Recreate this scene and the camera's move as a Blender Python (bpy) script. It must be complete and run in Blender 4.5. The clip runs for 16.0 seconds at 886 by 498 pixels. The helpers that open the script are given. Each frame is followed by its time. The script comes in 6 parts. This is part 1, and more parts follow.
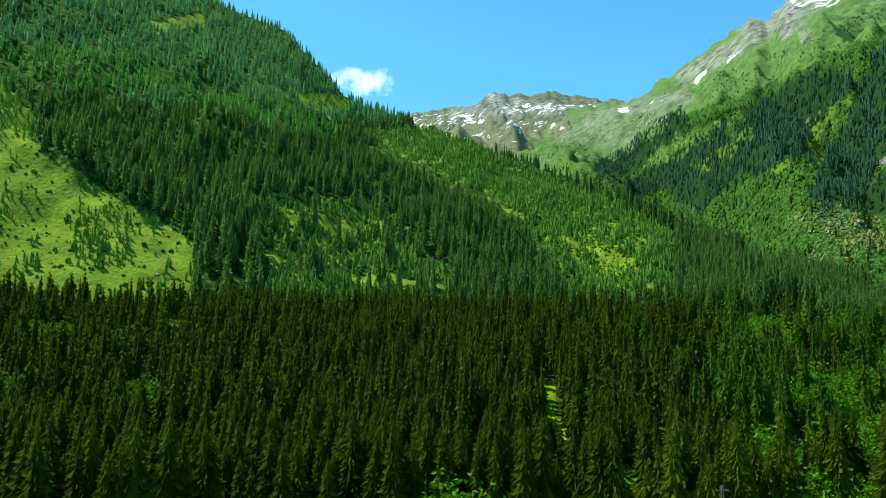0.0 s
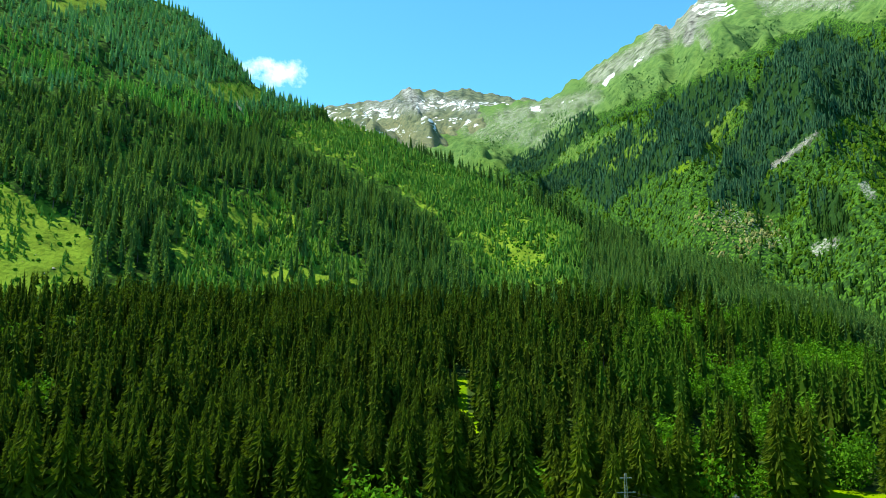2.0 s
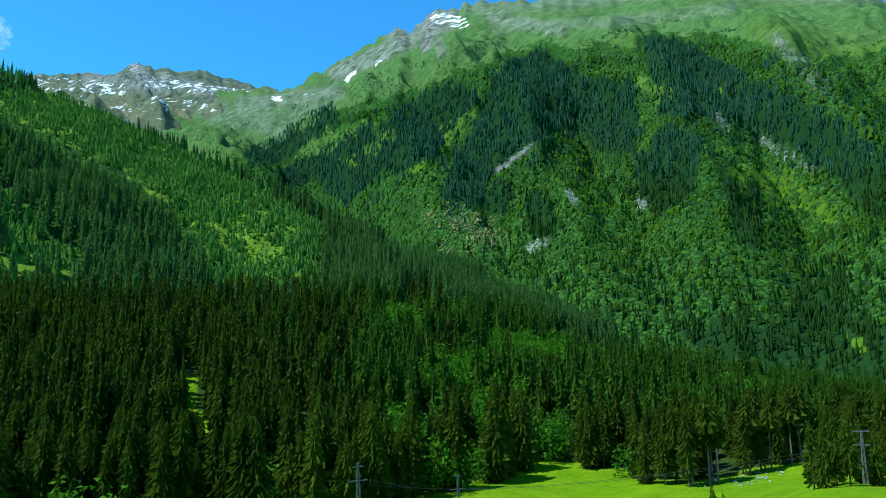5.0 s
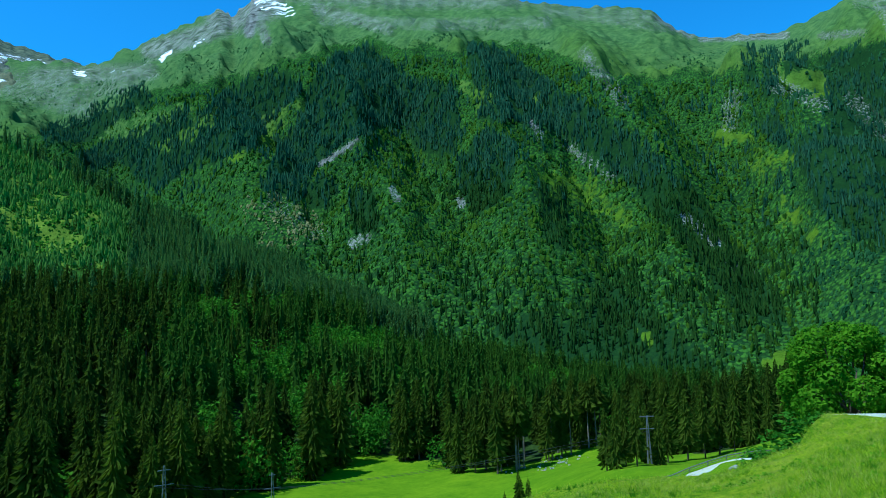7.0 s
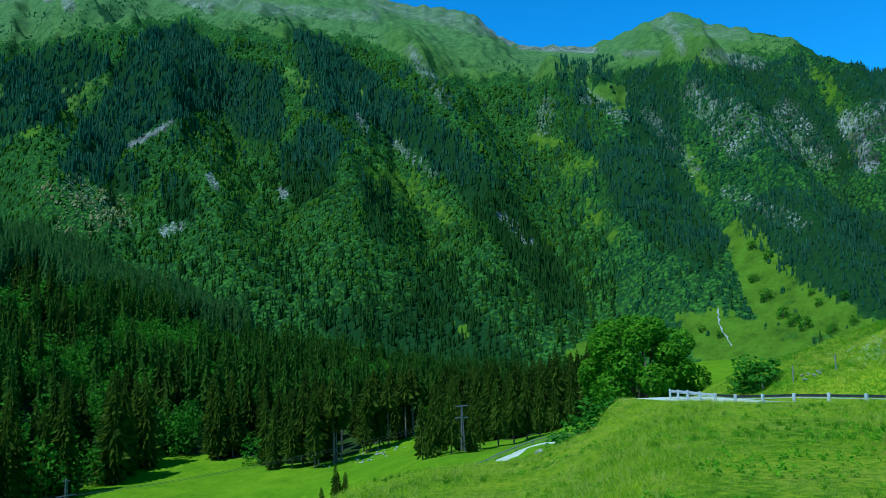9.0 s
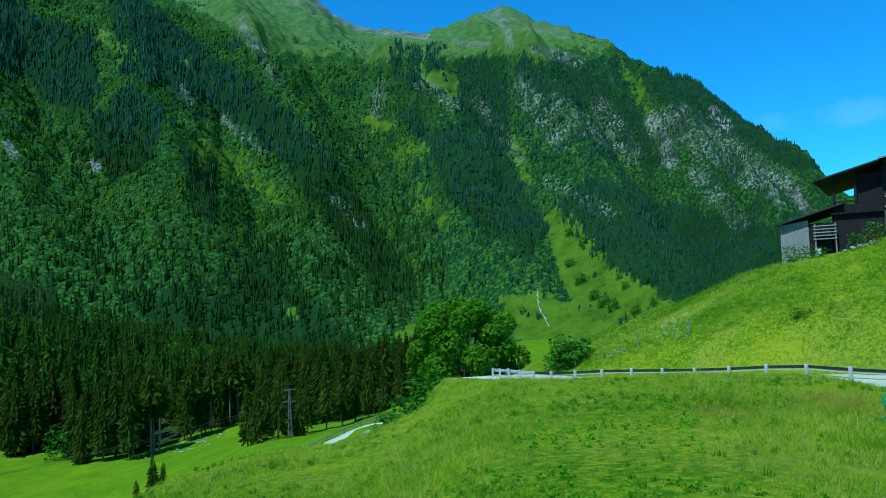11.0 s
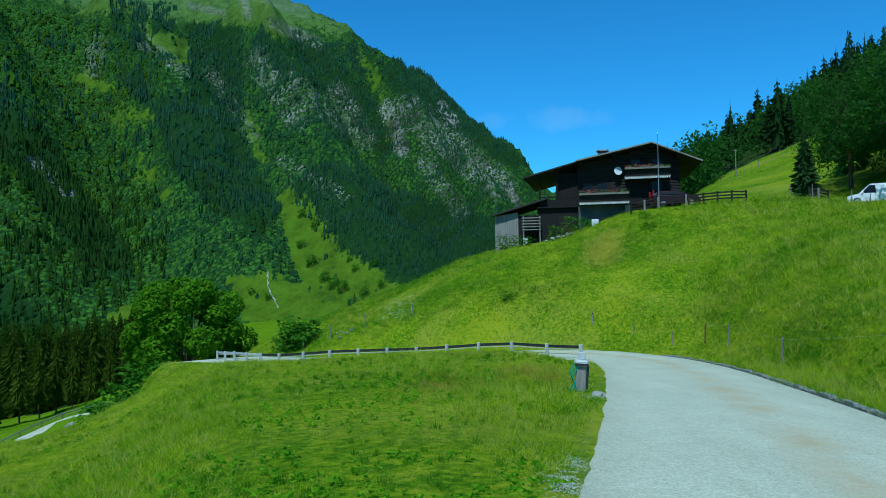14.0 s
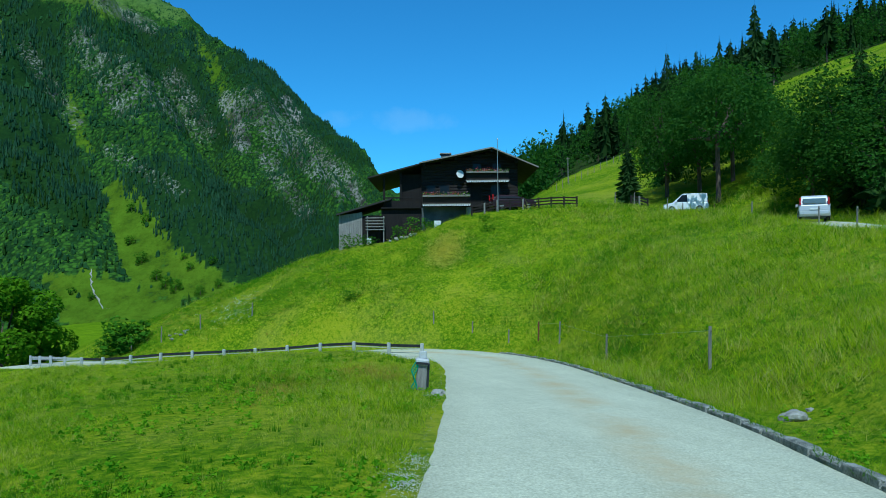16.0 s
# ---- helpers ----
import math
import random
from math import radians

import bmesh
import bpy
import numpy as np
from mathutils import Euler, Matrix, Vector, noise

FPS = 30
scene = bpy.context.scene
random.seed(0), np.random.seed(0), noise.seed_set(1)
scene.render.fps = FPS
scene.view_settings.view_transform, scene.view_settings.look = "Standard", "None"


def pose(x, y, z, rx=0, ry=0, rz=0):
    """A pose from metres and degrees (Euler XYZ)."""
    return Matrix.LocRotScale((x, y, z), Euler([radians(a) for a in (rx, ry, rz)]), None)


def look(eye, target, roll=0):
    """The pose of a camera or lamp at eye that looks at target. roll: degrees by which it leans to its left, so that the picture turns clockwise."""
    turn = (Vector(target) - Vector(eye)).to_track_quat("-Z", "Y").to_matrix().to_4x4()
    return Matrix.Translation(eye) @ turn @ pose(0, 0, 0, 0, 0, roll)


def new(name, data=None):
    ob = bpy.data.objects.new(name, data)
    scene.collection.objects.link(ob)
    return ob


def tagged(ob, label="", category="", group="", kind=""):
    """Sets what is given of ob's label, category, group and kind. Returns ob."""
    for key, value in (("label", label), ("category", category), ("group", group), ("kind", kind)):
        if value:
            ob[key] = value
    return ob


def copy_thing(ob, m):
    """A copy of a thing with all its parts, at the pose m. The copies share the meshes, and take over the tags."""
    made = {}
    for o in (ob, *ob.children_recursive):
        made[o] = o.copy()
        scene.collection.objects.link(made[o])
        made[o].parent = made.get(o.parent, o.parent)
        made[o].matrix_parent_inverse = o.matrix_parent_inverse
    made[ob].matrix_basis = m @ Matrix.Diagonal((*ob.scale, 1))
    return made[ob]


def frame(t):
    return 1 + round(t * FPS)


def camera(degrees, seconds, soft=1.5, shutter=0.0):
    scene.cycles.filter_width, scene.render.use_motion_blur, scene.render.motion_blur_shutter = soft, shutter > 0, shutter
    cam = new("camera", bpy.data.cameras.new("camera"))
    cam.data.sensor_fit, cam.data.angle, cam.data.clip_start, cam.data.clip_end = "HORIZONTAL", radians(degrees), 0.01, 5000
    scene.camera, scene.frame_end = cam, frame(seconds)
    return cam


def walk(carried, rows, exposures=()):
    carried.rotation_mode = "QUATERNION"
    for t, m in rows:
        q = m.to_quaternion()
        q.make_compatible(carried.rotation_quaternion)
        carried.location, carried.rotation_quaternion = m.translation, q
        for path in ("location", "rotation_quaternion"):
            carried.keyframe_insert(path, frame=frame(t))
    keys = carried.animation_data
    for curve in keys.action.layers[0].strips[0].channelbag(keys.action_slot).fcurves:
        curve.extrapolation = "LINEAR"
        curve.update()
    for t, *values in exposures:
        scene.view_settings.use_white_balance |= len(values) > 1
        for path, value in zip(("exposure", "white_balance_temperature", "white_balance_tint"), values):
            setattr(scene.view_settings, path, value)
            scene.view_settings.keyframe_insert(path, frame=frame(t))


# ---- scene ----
EYE = 1.55
cam = camera(62.15, 16.0, 0.8)
# seconds and the camera's turn in degrees (Euler XYZ); it stands by the road and pans
TURNS = [
    (0.0, 98.42, 0.00, 0.00), (0.5, 98.37, 0.15, -0.78), (1.0, 98.27, 0.38, -2.08), (1.5, 98.14, 0.48, -4.12),
    (2.0, 98.01, 0.57, -6.68), (2.5, 97.90, 0.69, -9.80), (3.0, 97.79, 0.96, -12.88), (3.5, 97.67, 1.24, -16.17),
    (4.0, 97.50, 1.52, -19.74), (6.5, 96.35, 2.18, -37.27), (7.0, 96.19, 2.15, -40.72), (7.5, 96.12, 2.11, -44.02),
    (8.0, 95.96, 2.11, -47.34), (8.5, 95.61, 2.12, -50.90), (9.0, 95.13, 2.18, -54.55), (11.5, 92.88, 2.13, -70.75),
    (12.0, 92.49, 2.05, -73.88), (12.5, 92.05, 1.78, -77.25), (13.0, 91.69, 1.58, -80.74), (13.5, 91.39, 1.30, -84.74),
    (14.0, 91.25, 1.04, -88.41), (14.5, 91.19, 0.87, -91.61), (15.0, 91.15, 0.68, -94.56), (15.5, 91.11, 0.58, -97.63),
    (16.0, 91.07, 0.50, -100.57)]
EXPOSURES = [(0.0, 1.17, 6850, -4), (1.5, 1.18, 6850, -4), (2.0, 1.38, 7000, -3), (2.5, 1.12, 6500, -4), (4.0, 0.83, 5750, -5), (6.5, 0.45, 4850, -6), (9.0, 0.22, 4600, -6), (11.5, 0.12, 4750, -7), (13.0, -0.1, 4900, -7), (15.0, -0.16, 5050, -6), (15.5, -0.06, 5100, -6), (16.0, -0.06, 5150, -6)]
walk(cam, [(t, pose(0, 0, EYE, a, b, c)) for t, a, b, c in TURNS], EXPOSURES)

# ---- light ----
SUN_AZ, SUN_EL = -74.0, 60.0     # azimuths run clockwise from the first view
world = bpy.data.worlds.new("sky")
scene.world = world
world.use_nodes = True
wn = world.node_tree
sky = wn.nodes.new("ShaderNodeTexSky")
sky.sky_type, sky.sun_disc = "NISHITA", False
sky.sun_elevation, sky.sun_rotation = radians(SUN_EL), radians(SUN_AZ)
sky.altitude, sky.air_density, sky.dust_density, sky.ozone_density = 1300, 1.0, 0.3, 2.5
tint = wn.nodes.new("ShaderNodeMix")       # clear, deep blue mountain air
tint.data_type, tint.blend_type = "RGBA", "MULTIPLY"
tint.inputs[0].default_value, tint.inputs[7].default_value = 1.0, (0.46, 1.0, 1.27, 1)
wn.links.new(sky.outputs[0], tint.inputs[6])


def cloud(nt, base, az, el, width, height, amount, scale):
    """A small fair-weather cloud low over the ridge."""
    tc = nt.nodes.new("ShaderNodeTexCoord").outputs["Generated"]
    c = Vector((math.sin(radians(az)) * math.cos(radians(el)), math.cos(radians(az)) * math.cos(radians(el)), math.sin(radians(el))))
    side, up = Vector((math.cos(radians(az)), -math.sin(radians(az)), 0)), Vector((0, 0, 1))
    sq = None
    for axis, size in ((side, width), (up, height)):
        d = nt.nodes.new("ShaderNodeVectorMath")
        d.operation, d.inputs[1].default_value = "DOT_PRODUCT", axis
        nt.links.new(tc, d.inputs[0])
        k = maths(nt, "DIVIDE", maths(nt, "SUBTRACT", d.outputs["Value"], c.dot(axis)), size)
        k = maths(nt, "MULTIPLY", k, k)
        sq = k if sq is None else maths(nt, "ADD", sq, k)
    ahead = nt.nodes.new("ShaderNodeVectorMath")
    ahead.operation, ahead.inputs[1].default_value = "DOT_PRODUCT", c
    nt.links.new(tc, ahead.inputs[0])
    body = maths(nt, "SUBTRACT", maths(nt, "SUBTRACT", 1.0, sq), maths(nt, "MULTIPLY", maths(nt, "SUBTRACT", 0.56, noise_of(nt, tc, scale, 6, 0.62)), 4.2))
    fac = maths(nt, "MULTIPLY", maths(nt, "MINIMUM", maths(nt, "MAXIMUM", body, 0.0), 1.0), maths(nt, "GREATER_THAN", ahead.outputs["Value"], 0.9))
    return mixed(nt, maths(nt, "MULTIPLY", fac, amount), base, (6.0, 6.6, 7.0))

sun = new("sun", bpy.data.lights.new("sun", "SUN"))
sun.data.energy, sun.data.angle, sun.data.color = 4.0, radians(0.53), (1.0, 0.96, 0.88)
ca, sa = math.cos(radians(SUN_EL)), math.sin(radians(SUN_EL))
sun.matrix_world = look((0, 0, 0), (-ca * math.sin(radians(SUN_AZ)), -ca * math.cos(radians(SUN_AZ)), -sa))


# ---- materials ----
def material(name):
    m = bpy.data.materials.new(name)
    m.use_nodes = True
    return m, m.node_tree, m.node_tree.nodes["Principled BSDF"]


def place_of(nt):
    return nt.nodes.new("ShaderNodeNewGeometry").outputs["Position"]


def ramp(nt, fac, stops):
    n = nt.nodes.new("ShaderNodeValToRGB")
    e = n.color_ramp.elements
    while len(e) < len(stops):
        e.new(0.5)
    for el, (p, c) in zip(e, stops):
        el.position, el.color = p, (*c, 1) if len(c) == 3 else c
    nt.links.new(fac, n.inputs[0])
    return n.outputs[0]


def noise_of(nt, vec, scale, detail=4.0, rough=0.55, squash=None):
    n = nt.nodes.new("ShaderNodeTexNoise")
    n.inputs["Scale"].default_value, n.inputs["Detail"].default_value, n.inputs["Roughness"].default_value = scale, detail, rough
    if squash:
        mp = nt.nodes.new("ShaderNodeMapping")
        mp.inputs["Scale"].default_value = squash
        nt.links.new(vec, mp.inputs[0])
        vec = mp.outputs[0]
    nt.links.new(vec, n.inputs["Vector"])
    return n.outputs["Fac"]


def mixed(nt, fac, a, b, mode="MIX"):
    n = nt.nodes.new("ShaderNodeMix")
    n.data_type, n.blend_type = "RGBA", mode
    for sock, v in ((n.inputs["Factor"], fac), (n.inputs[6], a), (n.inputs[7], b)):
        if isinstance(v, (float, int)):
            sock.default_value = v
        elif isinstance(v, tuple):
            sock.default_value = (*v, 1)
        else:
            nt.links.new(v, sock)
    return n.outputs[2]


def maths(nt, op, a, b=0.0):
    n = nt.nodes.new("ShaderNodeMath")
    n.operation = op
    for sock, v in ((n.inputs[0], a), (n.inputs[1], b)):
        if isinstance(v, (float, int)):
            sock.default_value = v
        else:
            nt.links.new(v, sock)
    return n.outputs[0]


def cells_of(nt, vec, scale, squash=None):
    """Distance from the middle of irregular cells: crowns of trees, tufts of grass."""
    n = nt.nodes.new("ShaderNodeTexVoronoi")
    n.inputs["Scale"].default_value, n.inputs["Randomness"].default_value = scale, 1.0
    if squash:
        mp = nt.nodes.new("ShaderNodeMapping")
        mp.inputs["Scale"].default_value = squash
        nt.links.new(vec, mp.inputs[0])
        vec = mp.outputs[0]
    nt.links.new(vec, n.inputs["Vector"])
    return n.outputs["Distance"], n.outputs["Color"]


def bumped(nt, bsdf, height, strength, dist):
    b = nt.nodes.new("ShaderNodeBump")
    b.inputs["Strength"].default_value, b.inputs["Distance"].default_value = strength, dist
    nt.links.new(height, b.inputs["Height"])
    nt.links.new(b.outputs[0], bsdf.inputs["Normal"])


def rough_mat(name, dark, light, scale=3.0, rough=0.8, metal=0.0, bump=0.2, dist=0.01, squash=None, spec=0.4):
    """A surface of two tones with a coarse and a fine variation."""
    m, nt, b = material(name)
    p = nt.nodes.new("ShaderNodeTexCoord").outputs["Object"]
    n1, n2 = noise_of(nt, p, scale, 5, 0.6, squash), noise_of(nt, p, scale * 9, 3, 0.6, squash)
    f = maths(nt, "ADD", maths(nt, "MULTIPLY", n1, 0.65), maths(nt, "MULTIPLY", n2, 0.35))
    nt.links.new(ramp(nt, f, [(0.32, dark), (0.68, light)]), b.inputs["Base Color"])
    b.inputs["Roughness"].default_value, b.inputs["Metallic"].default_value = rough, metal
    b.inputs["Specular IOR Level"].default_value = spec
    bumped(nt, b, n2, bump, dist)
    return m


def foliage_mat(name, dark, light, spread=0.12, thin=0.25, sparkle=0.22):
    """Leaves and needles: tone drifts from plant to plant and within one."""
    m, nt, b = material(name)
    p = place_of(nt)
    f = maths(nt, "ADD", maths(nt, "MULTIPLY", noise_of(nt, p, spread, 2), 0.6), maths(nt, "MULTIPLY", noise_of(nt, p, 1.1, 3), 0.4))
    own = nt.nodes.new("ShaderNodeNewGeometry").outputs["Random Per Island"]
    f = maths(nt, "ADD", f, maths(nt, "MULTIPLY", maths(nt, "SUBTRACT", own, 0.5), sparkle))
    nt.links.new(ramp(nt, f, [(0.3, dark), (0.7, light)]), b.inputs["Base Color"])
    b.inputs["Roughness"].default_value, b.inputs["Specular IOR Level"].default_value = 0.8, 0.02
    if thin:
        t = nt.nodes.new("ShaderNodeBsdfTranslucent")
        t.inputs[0].default_value = (light[0] * 1.5, light[1] * 1.6, light[2] * 0.8, 1)
        mx = nt.nodes.new("ShaderNodeMixShader")
        mx.inputs[0].default_value = thin
        nt.links.new(b.outputs[0], mx.inputs[1])
        nt.links.new(t.outputs[0], mx.inputs[2])
        nt.links.new(mx.outputs[0], nt.nodes["Material Output"].inputs[0])
    return m


def grass_mat():
    """Hill meadow; by the mesh's map also mown valley grass (green) and forest floor (red)."""
    m, nt, b = material("meadow_ground")
    p = place_of(nt)
    at = nt.nodes.new("ShaderNodeAttribute")
    at.attribute_name = "cover"
    sep = nt.nodes.new("ShaderNodeSeparateColor")
    nt.links.new(at.outputs["Color"], sep.inputs[0])
    big, mid, fine = noise_of(nt, p, 0.11, 4, 0.6), noise_of(nt, p, 0.6, 6, 0.75), noise_of(nt, p, 4.0, 5, 0.75)
    f = maths(nt, "ADD", maths(nt, "MULTIPLY", big, 0.42), maths(nt, "ADD", maths(nt, "MULTIPLY", mid, 0.20), maths(nt, "MULTIPLY", fine, 0.38)))
    tuftd, tuftc = cells_of(nt, p, 7.0)
    hair = noise_of(nt, p, 22.0, 4, 0.8, (1, 1, 0.4))
    tone = nt.nodes.new("ShaderNodeSeparateColor")
    nt.links.new(tuftc, tone.inputs[0])
    f = maths(nt, "ADD", maths(nt, "MULTIPLY", f, 0.72), maths(nt, "ADD", maths(nt, "MULTIPLY", tone.outputs[0], 0.08), maths(nt, "ADD", maths(nt, "MULTIPLY", maths(nt, "SUBTRACT", 0.8, tuftd), 0.08), maths(nt, "MULTIPLY", hair, 0.24))))
    c = ramp(nt, f, [(0.46, (0.040, 0.105, 0.0015)), (0.54, (0.115, 0.195, 0.002)), (0.62, (0.245, 0.285, 0.009))])
    dry = ramp(nt, noise_of(nt, p, 0.13, 5, 0.65), [(0.52, (0, 0, 0)), (0.7, (1, 1, 1))])
    c = mixed(nt, maths(nt, "MULTIPLY", dry, 0.45), c, (0.27, 0.26, 0.040))
    mown = ramp(nt, maths(nt, "ADD", maths(nt, "MULTIPLY", big, 0.5), maths(nt, "MULTIPLY", mid, 0.5)), [(0.34, (0.070, 0.150, 0.001)), (0.64, (0.165, 0.255, 0.002))])
    c = mixed(nt, sep.outputs[1], c, mown)
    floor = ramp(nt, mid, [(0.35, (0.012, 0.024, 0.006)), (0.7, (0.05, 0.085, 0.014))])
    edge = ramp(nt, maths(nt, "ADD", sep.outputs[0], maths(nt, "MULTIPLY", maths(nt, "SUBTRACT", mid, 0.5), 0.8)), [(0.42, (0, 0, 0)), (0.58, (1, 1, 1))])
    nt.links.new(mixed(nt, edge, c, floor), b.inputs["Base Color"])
    b.inputs["Roughness"].default_value, b.inputs["Specular IOR Level"].default_value = 0.9, 0.03
    bumped(nt, b, maths(nt, "ADD", hair, maths(nt, "SUBTRACT", fine, maths(nt, "MULTIPLY", tuftd, 0.8))), 0.55, 0.08)
    return m


def mountain_mat(name, wood, shrub, meadow, rock, snow=False, crown=0.13, patch=0.009, alpine=False):
    """Land cover from the mesh's own map (red rock, green meadow, blue snow, alpha stands) over scrub and forest floor, broken up at several scales."""
    m, nt, b = material(name)
    p = place_of(nt)
    at = nt.nodes.new("ShaderNodeAttribute")
    at.attribute_name = "cover"
    sep = nt.nodes.new("ShaderNodeSeparateColor")
    nt.links.new(at.outputs["Color"], sep.inputs[0])
    n1, n2, n4 = noise_of(nt, p, 0.010, 6, 0.65), noise_of(nt, p, 0.06, 6, 0.75), noise_of(nt, p, 0.3, 4, 0.75)
    n3 = noise_of(nt, p, 0.30, 7, 0.8)
    dist, tone = cells_of(nt, p, crown)
    sep_t = nt.nodes.new("ShaderNodeSeparateColor")
    nt.links.new(tone, sep_t.inputs[0])
    # crowns of bushes, each of its own tone; shade in the gaps painted dark
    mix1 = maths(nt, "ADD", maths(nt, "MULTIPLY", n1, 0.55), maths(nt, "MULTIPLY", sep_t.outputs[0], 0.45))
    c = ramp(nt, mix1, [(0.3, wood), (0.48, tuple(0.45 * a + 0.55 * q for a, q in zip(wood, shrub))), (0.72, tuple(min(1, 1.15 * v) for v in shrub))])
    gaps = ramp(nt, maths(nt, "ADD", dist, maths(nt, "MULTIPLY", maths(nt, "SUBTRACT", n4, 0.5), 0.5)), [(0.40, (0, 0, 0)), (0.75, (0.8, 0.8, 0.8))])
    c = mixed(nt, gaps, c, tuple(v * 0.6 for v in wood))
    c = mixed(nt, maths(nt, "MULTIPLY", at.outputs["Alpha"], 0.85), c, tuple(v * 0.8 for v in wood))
    green = mixed(nt, ramp(nt, n2, [(0.36, (0, 0, 0)), (0.62, (1, 1, 1))]), tuple(v * 0.55 for v in meadow), meadow)
    green = mixed(nt, ramp(nt, n1, [(0.5, (0, 0, 0)), (0.7, (0.7, 0.7, 0.7))]), green, (meadow[0] * 1.15, meadow[1] * 1.02, meadow[2]))
    green = mixed(nt, ramp(nt, n4, [(0.55, (0, 0, 0)), (0.7, (0.6, 0.6, 0.6))]), green, tuple(v * 0.5 for v in meadow))
    if alpine:
        # paler, drier turf high above the tree line
        xyz = nt.nodes.new("ShaderNodeSeparateXYZ")
        nt.links.new(p, xyz.inputs[0])
        up = maths(nt, "ADD", maths(nt, "MULTIPLY", xyz.outputs[2], 0.001), maths(nt, "MULTIPLY", maths(nt, "SUBTRACT", n1, 0.5), 0.5))
        green = mixed(nt, ramp(nt, up, [(0.30, (0, 0, 0)), (0.70, (0.8, 0.8, 0.8))]), green, mixed(nt, ramp(nt, n2, [(0.4, (0, 0, 0)), (0.6, (1, 1, 1))]), (0.052, 0.108, 0.036), (0.108, 0.172, 0.052)))
    hard = lambda mask, n, w=0.22: ramp(nt, maths(nt, "ADD", mask, maths(nt, "MULTIPLY", maths(nt, "MULTIPLY", maths(nt, "SUBTRACT", n, 0.5), 3.2), maths(nt, "MINIMUM", maths(nt, "MULTIPLY", mask, 3.0), 1.0))), [(0.5 - w / 2, (0, 0, 0)), (0.5 + w / 2, (1, 1, 1))])
    c = mixed(nt, hard(sep.outputs[1], n2, 0.35), c, green)
    stone = ramp(nt, noise_of(nt, p, 0.025, 9, 0.8), [(0.41, tuple(v * 0.25 for v in rock)), (0.495, rock), (0.60, tuple(min(1, v * 1.9) for v in rock))])
    c = mixed(nt, hard(sep.outputs[0], n3, 0.1), c, stone)
    if snow:
        c = mixed(nt, hard(sep.outputs[2], noise_of(nt, p, patch, 7, 0.66, (1, 1, 2.2)), 0.08), c, (0.86, 0.89, 0.92))
    nt.links.new(c, b.inputs["Base Color"])
    b.inputs["Roughness"].default_value, b.inputs["Specular IOR Level"].default_value = 0.95, 0.02
    bumped(nt, b, maths(nt, "ADD", maths(nt, "MULTIPLY", maths(nt, "SUBTRACT", 1.0, dist), 0.6), maths(nt, "ADD", n4, n2)), 0.7, 0.30 / crown)
    return m


GRASS = grass_mat()
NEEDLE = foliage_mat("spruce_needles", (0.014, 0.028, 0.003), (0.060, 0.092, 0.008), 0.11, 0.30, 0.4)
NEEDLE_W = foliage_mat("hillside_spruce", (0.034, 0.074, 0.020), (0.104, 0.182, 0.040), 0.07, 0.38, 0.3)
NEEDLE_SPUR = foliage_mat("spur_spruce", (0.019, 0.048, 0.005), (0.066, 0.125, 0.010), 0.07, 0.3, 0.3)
RANGE_SCRUB = foliage_mat("mountain_scrub", (0.015, 0.048, 0.006), (0.090, 0.165, 0.009), 0.014, 0.25, 0.13)
HIGH_SCRUB = foliage_mat("alpine_scrub", (0.018, 0.056, 0.020), (0.055, 0.130, 0.034), 0.02, 0.2, 0.08)
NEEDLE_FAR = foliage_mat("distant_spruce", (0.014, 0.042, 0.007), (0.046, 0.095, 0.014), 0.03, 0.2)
# bluish haze over the upper range put into the needle colour
NEEDLE_TOP = foliage_mat("hazy_upland_spruce", (0.020, 0.060, 0.030), (0.058, 0.130, 0.058), 0.03, 0.25)
YOUNG = foliage_mat("young_spruce", (0.070, 0.155, 0.022), (0.165, 0.290, 0.045), 0.06, 0.38)
SHRUB = foliage_mat("shrub_leaves", (0.024, 0.082, 0.006), (0.086, 0.20, 0.009), 0.02, 0.2)
LEAF = foliage_mat("maple_leaves", (0.030, 0.090, 0.003), (0.125, 0.25, 0.006), 0.5, 0.3)
# dark green leaves, the shade on the farm trees added to their colour
LEAF_DARK = foliage_mat("ash_leaves", (0.015, 0.050, 0.009), (0.060, 0.140, 0.020), 0.4, 0.35)
# haze below the west summit mixed in: paler, bluer needles
NEEDLE_HIGH = foliage_mat("hazy_high_spruce", (0.055, 0.150, 0.075), (0.150, 0.30, 0.140), 0.05, 0.48)
# hill wood: shade put into a darker copy of the needle colour
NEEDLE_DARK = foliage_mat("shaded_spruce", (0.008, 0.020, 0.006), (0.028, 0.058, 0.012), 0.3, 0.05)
LARCH = foliage_mat("larch_needles", (0.055, 0.160, 0.036), (0.150, 0.310, 0.070), 0.05, 0.45)
STUMP = rough_mat("bleached_wood", (0.16, 0.13, 0.09), (0.45, 0.40, 0.32), 2.0, 0.9)
BARK = rough_mat("bark", (0.05, 0.035, 0.025), (0.16, 0.12, 0.09), 4.0, 0.95, squash=(3, 3, 0.6))

# ---- terrain ----
tan = lambda d: np.tan(np.radians(d))
PA = [-40, 20, 30, 40, 46, 53, 60, 66, 70, 76, 84, 92, 98, 103, 108, 117, 126, 133, 150, 200, 320]
